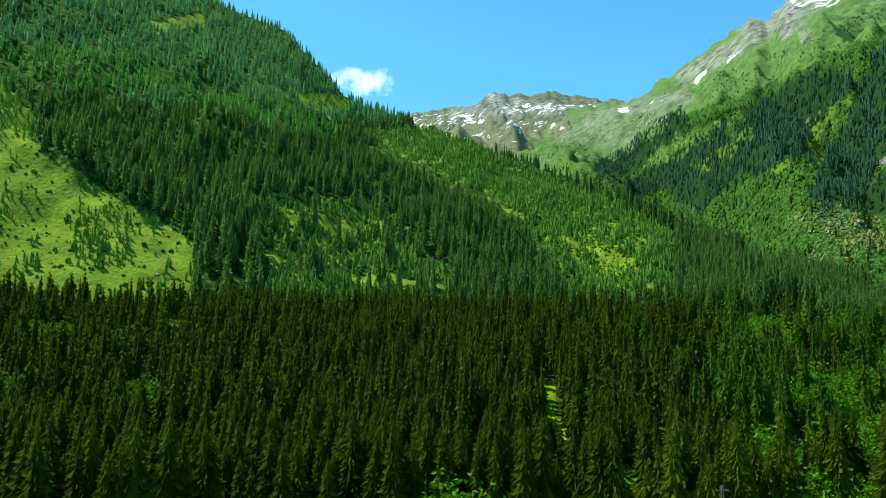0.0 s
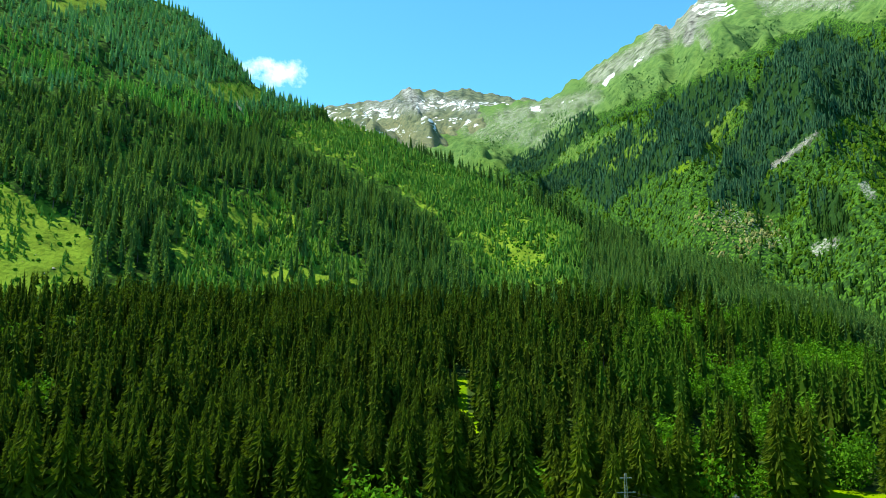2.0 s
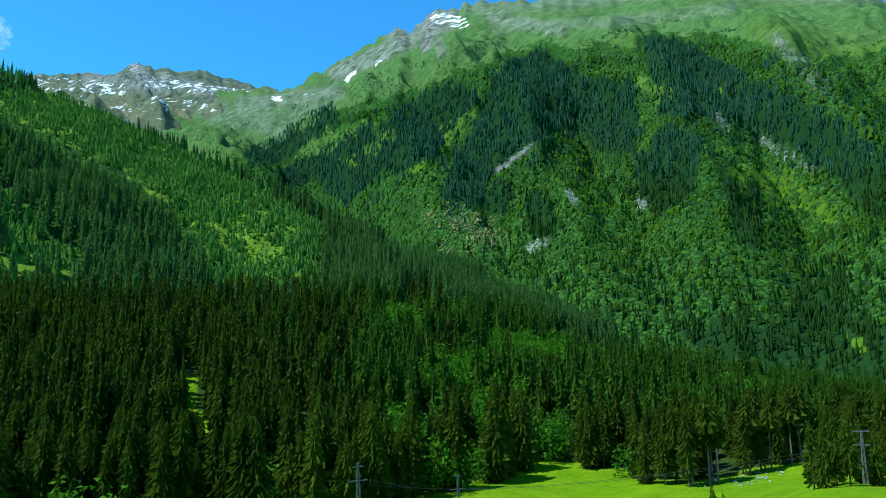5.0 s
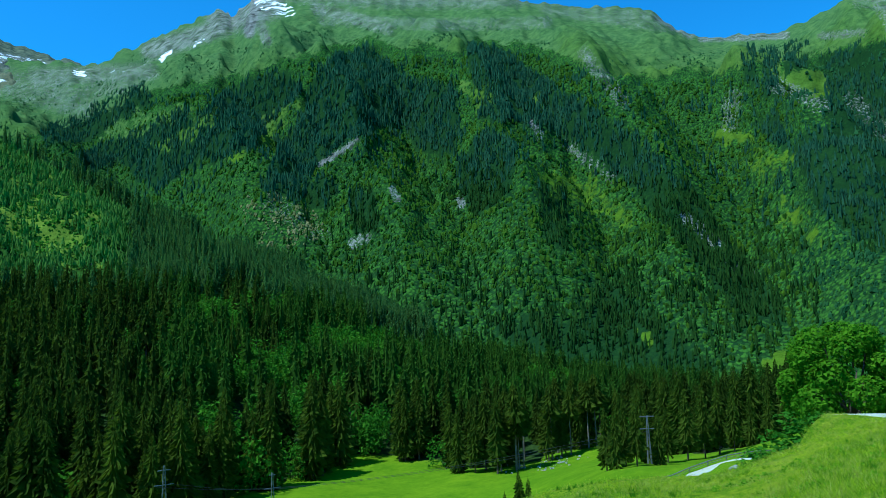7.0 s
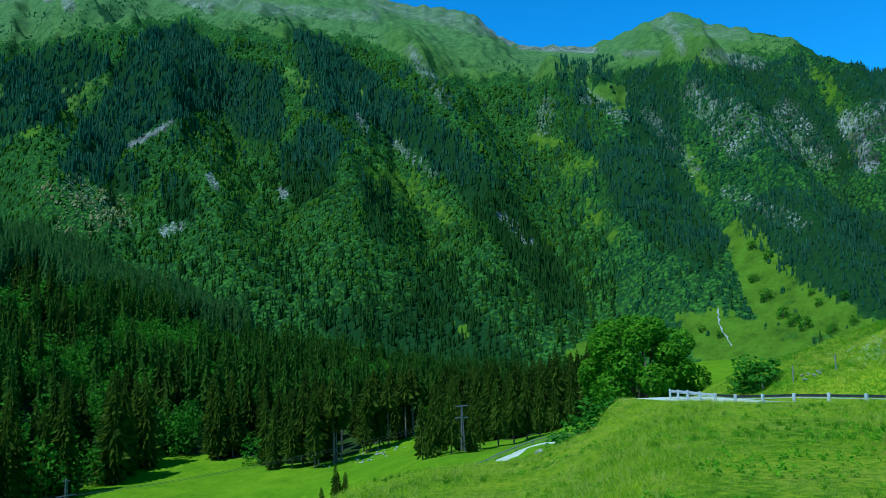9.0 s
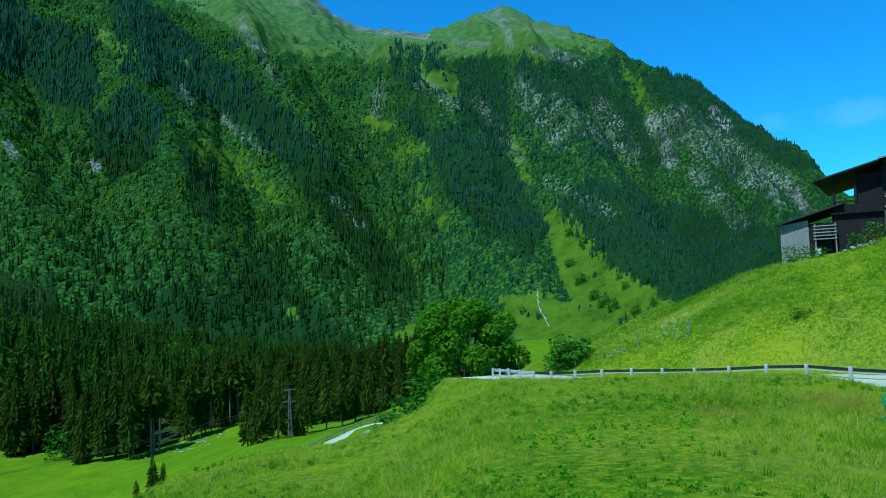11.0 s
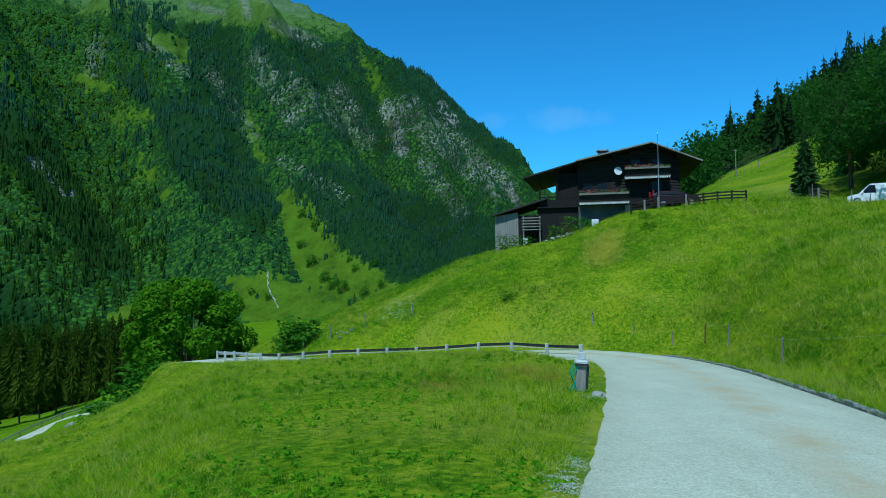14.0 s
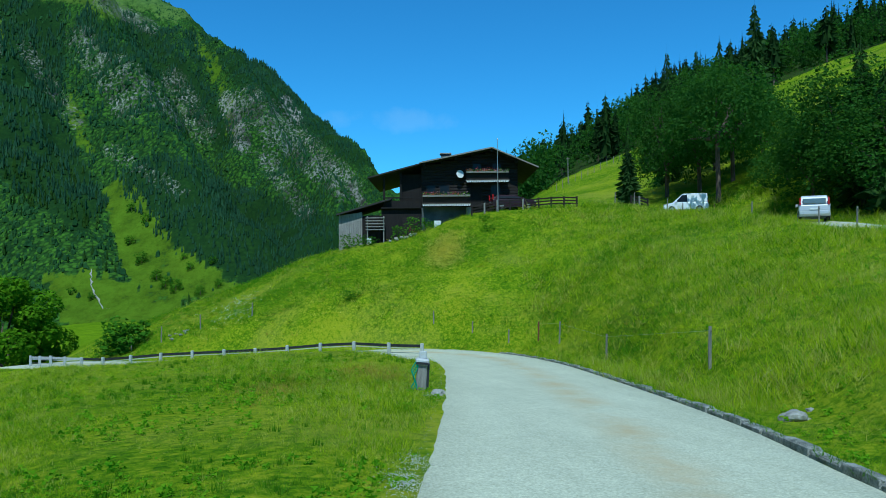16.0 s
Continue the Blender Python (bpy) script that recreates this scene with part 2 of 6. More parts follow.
# rings of the hillside and the valley: radius and height above the eye, by azimuth
R1 = [30, 30, 30, 30, 34, 40, 44, 54, 63, 52, 47, 43, 42, 43, 42, 22, 14, 10, 12, 20, 30]
E1 = [-19, -18, -17, -14.8, -12.8, -11.3, -11.2, -8.9, -6.7, -6.8, -6.7, -6.7, -6.7, -6.8, -6.9, -8.0, -10.2, -12.2, -9, -4, -12]
R2 = [90, 90, 90, 90, 80, 80, 78, 85, 88, 75, 72, 66, 64, 63, 63, 62, 44, 37, 40, 60, 90]
E2 = [-18.4, -18.4, -18.4, -18.4, -17, -12.9, -12.7, -10, -8.6, -5.2, -2.0, 1.5, 2.1, 4.35, 4.45, 4.1, 3.05, 2.3, 3, 5, -10]
R3 = [150, 150, 150, 150, 135, 105, 105, 105, 105, 110, 110, 95, 88, 85, 82, 80, 62, 54, 60, 100, 150]
Z3 = [-38, -38, -38, -38, -34, -20, -19.8, -17, -14.5, -9, -6, -1, 3, 4.9, 4.9, 4.6, 3.4, 2.4, 4, 10, -20]
R4 = [215, 215, 215, 215, 215, 200, 200, 200, 200, 220, 220, 180, 160, 150, 150, 150, 150, 150, 150, 200, 250]
Z4 = [-38, -38, -38, -38, -38, -35, -33, -27, -22, -23, -22, -18, -10, 5, 15, 24, 32, 38, 45, 40, -10]
R5 = [420, 420, 420, 400, 380, 350, 330, 300, 300, 320, 320, 300, 300, 260, 260, 260, 260, 260, 260, 300, 400]
Z5 = [20, 18, 12, -20, -28, -36, -38, -36, -27, -26, -26, -24, -15, 10, 28, 52, 64, 68, 75, 60, 0]


def curve(az, xs, ys):
    """A soft curve through ys over the azimuth, closed round the circle."""
    az = np.mod(np.asarray(az, float) + 40, 360) - 40
    out = 0
    for d, w in ((-2.0, 0.25), (0.0, 0.5), (2.0, 0.25)):
        out = out + w * np.interp(np.mod(az + d + 40, 360) - 40, xs, ys)
    return out


def waves(x, y, scale, seed, octaves=4):
    """Cheap smooth relief: sums of turned sine waves, about -1 to 1."""
    rng = np.random.default_rng(seed)
    out, amp, tot = 0.0, 1.0, 0.0
    for o in range(octaves):
        for k in range(3):
            a, ph = rng.uniform(0, 6.283), rng.uniform(0, 6.283)
            f = 2 ** o / scale * rng.uniform(0.8, 1.25) * 6.283
            out = out + amp * np.sin(f * (x * math.cos(a) + y * math.sin(a)) + ph)
            tot += amp * 0.6
        amp *= 0.55
    return out / tot


def hill(az, r):
    az, r = np.asarray(az, float), np.asarray(r, float)
    ks = [(0 * az, 0 * az - 1.5)]
    r1, r2 = curve(az, PA, R1), curve(az, PA, R2)
    ks.append((r1, r1 * tan(curve(az, PA, E1))))
    ks.append((r2, r2 * tan(curve(az, PA, E2))))
    for rr, zz in ((R3, Z3), (R4, Z4), (R5, Z5)):
        ks.append((curve(az, PA, rr), curve(az, PA, zz)))
    z5 = ks[-1][1]
    ks += [(0 * az + 900, z5 - 30), (0 * az + 5200, 0 * az - 150)]
    out = 0
    for s, w in ((0.94, 0.25), (1.0, 0.5), (1.06, 0.25)):
        rs, z = r * s, 0 * az + ks[0][1]
        for (ra, za), (rb, zb) in zip(ks, ks[1:]):
            f = np.clip((rs - ra) / np.maximum(rb - ra, 0.1), 0, 1)
            z = np.where(rs >= ra, za + (zb - za) * f, z)
        out = out + w * z
    return out + EYE


# road: azimuth, radius, height above the eye, half width
ROAD = [(281.3, 30, 1.1, 2.2), (274, 8, -0.8, 2.2), (194, 1.4, -1.5, 2.15), (116, 7.16, -2.11, 2.2), (111.3, 12.1, -2.55, 2.37), (107.6, 20, -3.27, 2.45),
        (105.0, 30, -4.12, 2.45), (102.6, 39, -4.98, 2.6), (97.5, 45.0, -5.46, 2.75), (90, 47.7, -5.92, 2.6), (83, 50.7, -6.35, 2.4), (77, 54.2, -6.7, 2.3), (73.3, 60, -7.1, 2.3),
        (71, 68, -7.9, 2.3), (69.5, 78, -9.2, 2.2)]
LOWER = [(66.0, 98, -15.8, 1.7), (63.8, 102, -17.3, 2.4), (61.5, 106, -18.6, 2.6), (59, 107, -20.6, 2.6), (56.5, 107, -22.5, 2.4), (53, 108, -23, 1.7), (49, 112, -26, 1.7)]
UPPER = [(137, 30, 1.0, 1.7), (131.5, 41, 1.45, 1.7), (127.4, 51, 2.35, 1.7), (123.5, 58, 2.85, 1.7), (119.5, 68, 3.8, 1.8), (115, 73, 4.6, 2.0), (110, 76, 4.8, 2.2)]


def polar(az, r, z=0.0):
    return Vector((r * math.sin(radians(az)), r * math.cos(radians(az)), z))


def smooth_line(rows, step):
    """A dense, rounded line through rows of azimuth, radius, height and half width."""
    pts = [np.array((*polar(a, r)[:2], z + EYE, w)) for a, r, z, w in rows]
    out = []
    for i in range(len(pts) - 1):
        p0, p1, p2, p3 = pts[max(i - 1, 0)], pts[i], pts[i + 1], pts[min(i + 2, len(pts) - 1)]
        n = max(2, int(np.linalg.norm(p2[:2] - p1[:2]) / step))
        for k in range(n):
            t = k / n
            out.append(0.5 * ((2 * p1) + (p2 - p0) * t + (2 * p0 - 5 * p1 + 4 * p2 - p3) * t * t + (3 * p1 - p0 - 3 * p2 + p3) * t ** 3))
    out.append(pts[-1])
    return np.array(out)


LINES = [smooth_line(rows, 0.3) for rows in (ROAD, LOWER, UPPER)]


def ground_z(x, y):
    """Height of the ground, with the roads cut into it."""
    x, y = np.atleast_1d(np.asarray(x, float)), np.atleast_1d(np.asarray(y, float))
    az, r = np.degrees(np.arctan2(x, y)), np.hypot(x, y)
    z = hill(az, r)
    amp = np.clip(r / 60, 0.15, 1)
    z = z + waves(x, y, 14, 3, 3) * 0.22 * amp + waves(x, y, 90, 5, 3) * np.clip((r - 80) / 60, 0, 1) * 1.2
    near = r < 130
    for line in LINES:
        best = np.full(x.shape, 1e9)
        bz, bw = np.zeros(x.shape), np.ones(x.shape)
        idx = np.where(near)[0]
        if len(idx):
            for a in range(0, len(idx), 8000):
                ii = idx[a:a + 8000]
                d = np.hypot(x[ii, None] - line[None, :, 0], y[ii, None] - line[None, :, 1])
                j = d.argmin(1)
                best[ii], bz[ii], bw[ii] = d[np.arange(len(ii)), j], line[j, 2], line[j, 3]
        f = np.clip((best - bw - 0.15) / np.interp(r, [0, 34, 40, 130], [0.8, 3.86, 1.9, 9.0]), 0, 1)
        f = f * f * (3 - 2 * f)
        z = np.where(best < 1e8, (bz - 0.07) * (1 - f) + z * f, z)
    return z


def mesh_from(name, verts, faces, mats, smooth=False, index=None):
    me = bpy.data.meshes.new(name)
    verts, faces = np.asarray(verts, np.float32), np.asarray(faces, np.int32)
    me.vertices.add(len(verts))
    me.vertices.foreach_set("co", verts.ravel())
    k = faces.shape[1]
    me.loops.add(faces.size)
    me.loops.foreach_set("vertex_index", faces.ravel())
    me.polygons.add(len(faces))
    me.polygons.foreach_set("loop_start", np.arange(len(faces), dtype=np.int32) * k)
    for m in mats if isinstance(mats, (list, tuple)) else [mats]:
        me.materials.append(m)
    if index is not None:
        me.polygons.foreach_set("material_index", np.asarray(index, np.int32))
    me.polygons.foreach_set("use_smooth", np.full(len(faces), smooth))
    me.update(calc_edges=True)
    me.validate()
    return me


def grid_faces(n, m, closed=False):
    """Quads of n rows of m points; closed joins the first and last rows."""
    i, j = np.meshgrid(np.arange(n if closed else n - 1), np.arange(m - 1), indexing="ij")
    a, b = i * m + j, ((i + 1) % n) * m + j
    return np.stack([a, a + 1, b + 1, b], -1).reshape(-1, 4)


azs = np.concatenate([np.arange(-40, 14, 1.0), np.arange(14, 136, 0.42), np.arange(136, 319, 3.0)])
rs = np.concatenate([[0.05], np.geomspace(1.0, 120, 150), np.geomspace(125, 900, 60), np.geomspace(1000, 4900, 10)])
AZ, RR = np.meshgrid(azs, rs, indexing="ij")
X, Y = RR * np.sin(np.radians(AZ)), RR * np.cos(np.radians(AZ))
Z = ground_z(X.ravel(), Y.ravel())
gf = grid_faces(len(azs), len(rs), True)


def floor_kind(az, r, inset=0.0):
    """Which cover the ground has: 0 meadow, 1 valley grass, 2 forest floor, which begins an inset behind the outer stems."""
    az, r = np.asarray(az), np.asarray(r)
    wob = waves(r * np.sin(np.radians(az)), r * np.cos(np.radians(az)), 60, 11, 3)
    k = np.zeros(az.shape, int)
    k = np.where((r > 95) & (az < 100), 1, k)
    edge = np.interp(az, [-40, 20, 25, 31, 36, 40, 44, 52, 60, 66, 70], [150, 155, 178, 205, 214, 200, 190, 212, 150, 175, 300]) + 6 * wob + inset
    k = np.where((r > edge) & (az < 70) & (az > -60), 2, k)
    k = np.where((np.abs(az - 8.7 - (r - 260) * -0.022) < 0.6) & (r > 218) & (r < 315), 1, k)
    k = np.where((r > np.interp(az, [104, 112, 120, 134], [120, 150, 165, 190]) + 10 * wob) & (az > 102), 2, k)
    return k


ground = new("ground", mesh_from("ground", np.stack([X.ravel(), Y.ravel(), Z], 1), gf, GRASS, True))
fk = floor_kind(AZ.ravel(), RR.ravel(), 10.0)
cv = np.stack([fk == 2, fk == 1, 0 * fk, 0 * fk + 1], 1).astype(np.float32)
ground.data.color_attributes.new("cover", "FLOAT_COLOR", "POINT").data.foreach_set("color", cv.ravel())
tagged(ground, "sunlit alpine meadow hillside falling to a valley floor", "ground", kind="structure")


def strokes(az, el, rows):
    """How far each place lies under broad strokes: rows of azimuth and elevation of both ends, half width in degrees and strength."""
    az, el = np.asarray(az, float), np.asarray(el, float)
    out = np.zeros(az.shape)
    for a0, e0, a1, e1, w, s in rows:
        dx, dy = a1 - a0, e1 - e0
        t = np.clip(((az - a0) * dx + (el - e0) * dy) / max(dx * dx + dy * dy, 1e-6), 0, 1)
        d = np.hypot(az - a0 - t * dx, el - e0 - t * dy)
        out = np.maximum(out, s * np.clip(1.5 - d / w, 0, 1))
    return out


# ---- land cover: outlines of woods and pastures, azimuth and elevation from the road ----
def within(az, el, outlines, rough=0.22, seed=70):
    """Which places lie inside one of the outlines, with ragged edges."""
    az, el = np.asarray(az, float), np.asarray(el, float)
    a, e = az + rough * waves(az, el, 1.5, seed, 4), el + rough * waves(az, el, 1.5, seed + 1, 4)
    out = np.zeros(az.shape, bool)
    for line in outlines:
        inn = np.zeros(az.shape, bool)
        for (x0, y0), (x1, y1) in zip(line, line[1:] + line[:1]):
            if y0 != y1:
                inn ^= ((y0 > e) != (y1 > e)) & (a < (x1 - x0) * (e - y0) / (y1 - y0) + x0)
        out |= inn
    return out


CLEARING = [(-35.9, 15.9), (-34, 15.9), (-30.6, 14.9), (-26.6, 12.5), (-23.5, 11), (-20.7, 9.6), (-18.8, 8), (-19, 3.9), (-24.3, 3.9), (-28, 3.4), (-31, 4.2), (-35, 4.6)]
CLEARING_YOUNG = [(-27.4, 9.5), (-25.7, 10.4), (-23.1, 10.2), (-22.9, 7.8), (-24.3, 6.1), (-26.9, 6.4)]
GAP = [(-13.8, 12.1), (-10, 11.8), (-6.5, 12.3), (-3.8, 10.6), (-0.2, 7.1), (0.9, 3.6), (-8.1, 3.6), (-13.4, 4.6)]
GAP_GRASS_A = [(-8.1, 6.7), (-5.5, 6.2), (-1.9, 5.8), (-1.6, 4.9), (-5.9, 5.3)]
GAP_GRASS_B = [(-12.4, 12.4), (-8.2, 10.3), (-4.2, 10.3), (-8.2, 9)]
GAP_GRASS_C = [(-13.7, 8.2), (-12.4, 7.2), (-13.2, 6)]
PLANTATION = [(-7.4, 17.3), (-2, 17.8), (1.6, 17.4), (6.6, 15.8), (13.1, 13), (18, 10.2), (17.4, 4.7), (9.5, 5.3), (8.9, 7.5), (6.1, 10.6), (3, 12.8), (-1.1, 14.6), (-4.3, 15.9)]
YELLOW = [(10, 9.2), (13, 10.4), (15.9, 9.4), (15.8, 6.5), (13.7, 5.4), (10.3, 6.2)]
HIGH_GLADE = [(-12, 20), (-8.4, 20.2), (-7.5, 19.4), (-8.4, 18.4), (-11, 19.1)]
TOP_GLADE = [(-23.1, 23.7), (-19.1, 25), (-19, 24.1), (-22.3, 23)]
LIGHT_BAND = [(-36.3, 20.5), (-29, 21.6), (-24.2, 22), (-20.5, 21), (-17.2, 20.2), (-11.9, 19.4), (-6.5, 17.5), (-12.7, 17.2), (-16.2, 18.6), (-22.1, 19.6), (-28.8, 19), (-36.1, 18)]
LEFT_GREEN = [(-36, 17.6), (-31.2, 17.8), (-30, 16.5), (-29.9, 14.6), (-35.8, 15.5)]
STAND_WEST = [(23.4, 17.1), (25.4, 18.8), (28.6, 19.8), (29.7, 19.1), (30.3, 18.2), (27.9, 16.1), (26.8, 14.1), (23.4, 12.7)]
STAND_MAIN = [(26.8, 11), (27.9, 13.4), (30.4, 17.1), (31.6, 20.1), (35.5, 21.8), (36.3, 21.1), (38.8, 19.3), (42.2, 18.6), (42.8, 17.2), (42.5, 14.1), (41.2, 13), (39.2, 14), (37.9, 15.8), (36.3, 15.5), (34.3, 14.8), (31.6, 12.9), (30.1, 11.2), (29.7, 10.4), (27.9, 10.7)]
STAND_FOOT = [(30.1, 10.8), (31.6, 12.1), (33.1, 11.3), (32, 9.3), (30.8, 9.6)]
STAND_KNOLL = [(33.7, 10.9), (35.7, 11), (36, 7.7), (33.9, 7.3)]
STAND_SPUR = [(43.6, 21.7), (45.3, 21.5), (47.1, 20.3), (49.2, 18.7), (54.1, 15.7), (58.4, 11.6), (60.5, 9.3), (62.1, 5.7), (65.3, 1.2), (65.6, -0.9), (62.3, 0.5), (59, 5.4), (55.6, 10), (52.2, 13.1), (48.7, 15.3), (44.3, 15.8), (43.7, 19.1)]
STAND_MIDDLE = [(42.1, 12.8), (45.2, 15.6), (47.1, 13.6), (46.4, 10.2), (43.7, 8.5), (42.5, 9.8)]
STAND_STRIP = [(48.6, 10.6), (50.8, 10.1), (50.6, 5.3), (48.9, 6.2)]
STAND_EAST = [(66.7, 11.9), (68.9, 13), (72.5, 11), (74.7, 7), (76.1, 4.4), (74.8, 2.5), (70.5, 4.8), (68.2, 7.5)]
STAND_EAST_TOP = [(69.2, 17.5), (73.4, 17.9), (73.2, 12.1), (72.5, 11), (69.6, 12.9)]
STAND_FACE = [(76.4, 6.1), (79.5, 8.2), (82.6, 6.7), (86.9, 5.2), (95.1, 3.1), (95.8, 0.2), (86.6, -1.7), (83.6, -0.7), (79.3, 2)]
STAND_RIB = [(77, 17.7), (79.2, 16.5), (82, 14.2), (83.6, 12), (86, 8.6), (83.3, 8.9), (80.8, 12.4), (77.2, 14.5)]
STAND_CREST = [(82.9, 15.7), (85.5, 15.7), (88.1, 14.5), (91.7, 10.9), (95.7, 7.3), (93.7, 7.4), (90.4, 9.7), (85.4, 13)]
STAND_LOW = [(44, 0.3), (48.7, 1), (50.9, 0), (53.6, 3.5), (55.3, 1.6), (59.5, -2), (62, -5.5), (55.1, -4), (46.5, -1.9)]
STAND_FAR_A = [(11.9, 14.4), (15.8, 16.8), (18.8, 18.3), (19, 16.9), (14.7, 13.8), (12.2, 13.4)]
STAND_FAR_B = [(16.9, 12.6), (20.8, 15.2), (24.1, 17.6), (27.9, 19), (30.1, 18.9), (28.7, 16.8), (25.3, 14.6), (21.6, 12.4), (19.6, 10.5)]
STAND_FAR_C = [(14, 13), (21.6, 16.7), (22, 15.9), (17.7, 13), (15.1, 11.7)]
GROVE_A = [(64.1, 18.8), (65.1, 19), (65.1, 16.3), (64.4, 16.5)]
GROVE_B = [(65.4, 18.6), (66.7, 18.5), (66.4, 15.3), (65.6, 15.4)]
GROVE_C = [(67, 18.7), (68.6, 18.5), (68.4, 16.8), (67, 17)]
GROVE_D = [(64.8, 13.8), (66.3, 14.6), (66.9, 11.5), (65.5, 12.4)]
GROVE_E = [(81.2, 17), (82.1, 17), (82.4, 14.5), (81.5, 14.5)]
GROVE_F = [(73.6, 17), (75, 17.6), (77.1, 15.1), (76.6, 13.8), (74.7, 15.6)]
TURF_GLADE = [(65.8, 18.1), (67, 16.9), (68.8, 17), (69.6, 16), (69.8, 14.6), (68.2, 15.4), (66.2, 16.6)]
TURF_LEDGE = [(61.6, 13.7), (64.6, 13), (65, 12.4), (62.4, 12.7)]
TURF_GULLY = [(65.7, 8.3), (66.9, 7.8), (67.9, 6.3), (68.6, 4.6), (66.4, 5.6), (65.6, 6.8)]
TURF_SLOPE = [(63.4, 11.1), (65, 12), (67.1, 11.5), (66.9, 10.6), (64.9, 9.5)]
TURF_NOTCH = [(42.6, 19.2), (45.2, 18.7), (45.6, 16.6), (43.5, 17.4)]
TURF_PATCH = [(47.9, 17.9), (49.4, 17.4), (49.4, 16.2), (48.3, 16.4)]
TURF_RIDE = [(26.6, 14.7), (30.1, 18.2), (30.5, 17.9), (27.9, 14.8)]
TURF_BRIGHT = [(48.2, 11.9), (52.1, 11.4), (56, 8.2), (55.5, 6.7), (52, 8.6), (48.6, 10.6)]
TURF_CHUTE = [(73.5, 12.9), (74.9, 9.9), (75.3, 7.4), (74.4, 8.1), (73.4, 10.9)]
TURF_COULOIR = [(81.1, 17.2), (82.4, 14.9), (83.6, 12.7), (84.4, 9.2), (85.3, 8.2), (84.6, 12.2), (83.4, 15.6)]
TURF_FAN = [(75.7, 5.5), (76.6, 5.9), (77.9, 5.5), (80, 2.5), (81.3, 0.9), (84.7, -1.4), (85.4, -2.7), (80.7, -2.6), (77.2, -0.9), (76.6, 1.5)]
TURF_FAN_LOW = [(71.8, -0.9), (74.6, -0.2), (80.7, -2.6), (83, -4.2), (77.7, -4.9), (74.9, -6.5), (73.6, -4.1)]
TURF_DOT = [(54.8, -0.2), (56.5, -1.1), (56.4, -2.1)]
TURF_FOOT = [(64.2, -3), (65.5, -2.2), (65.9, -3.9), (63.6, -6.4), (61.9, -6.4)]
TURF_FAR_A = [(15.3, 14), (16.7, 15.7), (21.6, 17.3), (22.1, 16.8), (18.4, 14.6)]
TURF_FAR_B = [(18.8, 13.8), (23.6, 16.9), (24.5, 16.5), (20.4, 13.5)]
TURF_FAR_C = [(26.8, 16.1), (30, 18), (30.6, 17.6), (27.8, 15.4)]
TURF_FAR_D = [(24.4, 13.5), (26.2, 14.1), (24.9, 12.8)]
STANDS = [STAND_WEST, STAND_MAIN, STAND_FOOT, STAND_KNOLL, STAND_SPUR, STAND_MIDDLE, STAND_STRIP, STAND_EAST, STAND_EAST_TOP, STAND_FACE, STAND_RIB, STAND_CREST, STAND_LOW, STAND_FAR_A, STAND_FAR_B, STAND_FAR_C]
GROVES = [GROVE_A, GROVE_B, GROVE_C, GROVE_D, GROVE_E, GROVE_F]
TURF = [TURF_GLADE, TURF_LEDGE, TURF_PATCH, TURF_FAN, TURF_FAN_LOW, TURF_DOT, TURF_FOOT]
BRUSHY = [TURF_BRIGHT, TURF_SLOPE, TURF_CHUTE, TURF_COULOIR, TURF_RIDE, TURF_NOTCH, TURF_FAR_A, TURF_FAR_B, TURF_FAR_C, TURF_FAR_D, TURF_GULLY]
PALE_SPUR = [(25.2, 9.5), (27.8, 10.8), (31.2, 9.5), (32, 7.8), (30.3, 6.2), (27.3, 6.4)]
TREE_LINE = ([8, 14.6, 18.4, 23.4, 26.8, 28.6, 35.5, 41.8, 44.4, 48.9, 52.4, 55.3, 64, 73.4, 75.8, 77.4, 81.2, 83.9, 86.8, 96],
             [13.0, 15.2, 17.6, 18.6, 19.7, 20.5, 22.0, 21, 21.7, 21.0, 19.5, 18.1, 17.6, 17.6, 16.9, 17.4, 17.6, 16.5, 15.0, 10])


class Mountain:
    """A mountainside from its foot to its crest, over a range of azimuths."""

    def __init__(self, xs, foot_r, foot_z, crest_r, crest_e, power, relief, size, seed, slant=0.0, ribs=0.0, rib_deg=9.0, jags=((0, 1), (0, 0))):
        self.a = (xs, foot_r, foot_z, crest_r, crest_e, power, relief, size, seed, slant, ribs, rib_deg)
        self.jags = jags

    def at(self, az, u):
        xs, fr, fz, cr, ce, power, relief, size, seed, slant, ribs, rib_deg = self.a
        r0, z0, r1 = np.interp(az, xs, fr), np.interp(az, xs, fz), np.interp(az, xs, cr)
        z1 = r1 * tan(np.interp(az, xs, ce))
        back = np.maximum(u - 1, 0)
        uu = np.minimum(u, 1)
        r = r0 + (r1 - r0) * uu + back * (r1 - r0)
        x, y = r * np.sin(np.radians(az)), r * np.cos(np.radians(az))
        z = z0 + (z1 - z0) * (np.maximum(uu, 0) ** power + np.minimum(uu, 0)) - back * (z1 - z0) * 0.9
        env = np.clip(uu * 4, 0, 1) * np.clip((1.0 - uu) * 1.7, 0.04, 1)
        s = waves(x, y, size, seed, 5)
        rib = 1 - 2 * np.abs(np.mod((az + slant * uu + 1.2 * waves(x, y, size * 2, seed + 1, 2)) / rib_deg, 1.0) * 2 - 1) if ribs else 0
        z = z + env * (relief * (s - 0.6 * np.abs(waves(x, y, size * 0.6, seed + 2, 4))) + ribs * rib)
        teeth = waves(az * 40, uu * 25, 55, seed + 7, 5)
        z = z + np.interp(az, *self.jags) * np.clip((uu - 0.72) * 3.6, 0, 1) * (0.6 * teeth - 0.7 * np.abs(waves(az * 40, uu * 40, 90, seed + 8, 4)) + 0.35)
        return x, y, z + EYE

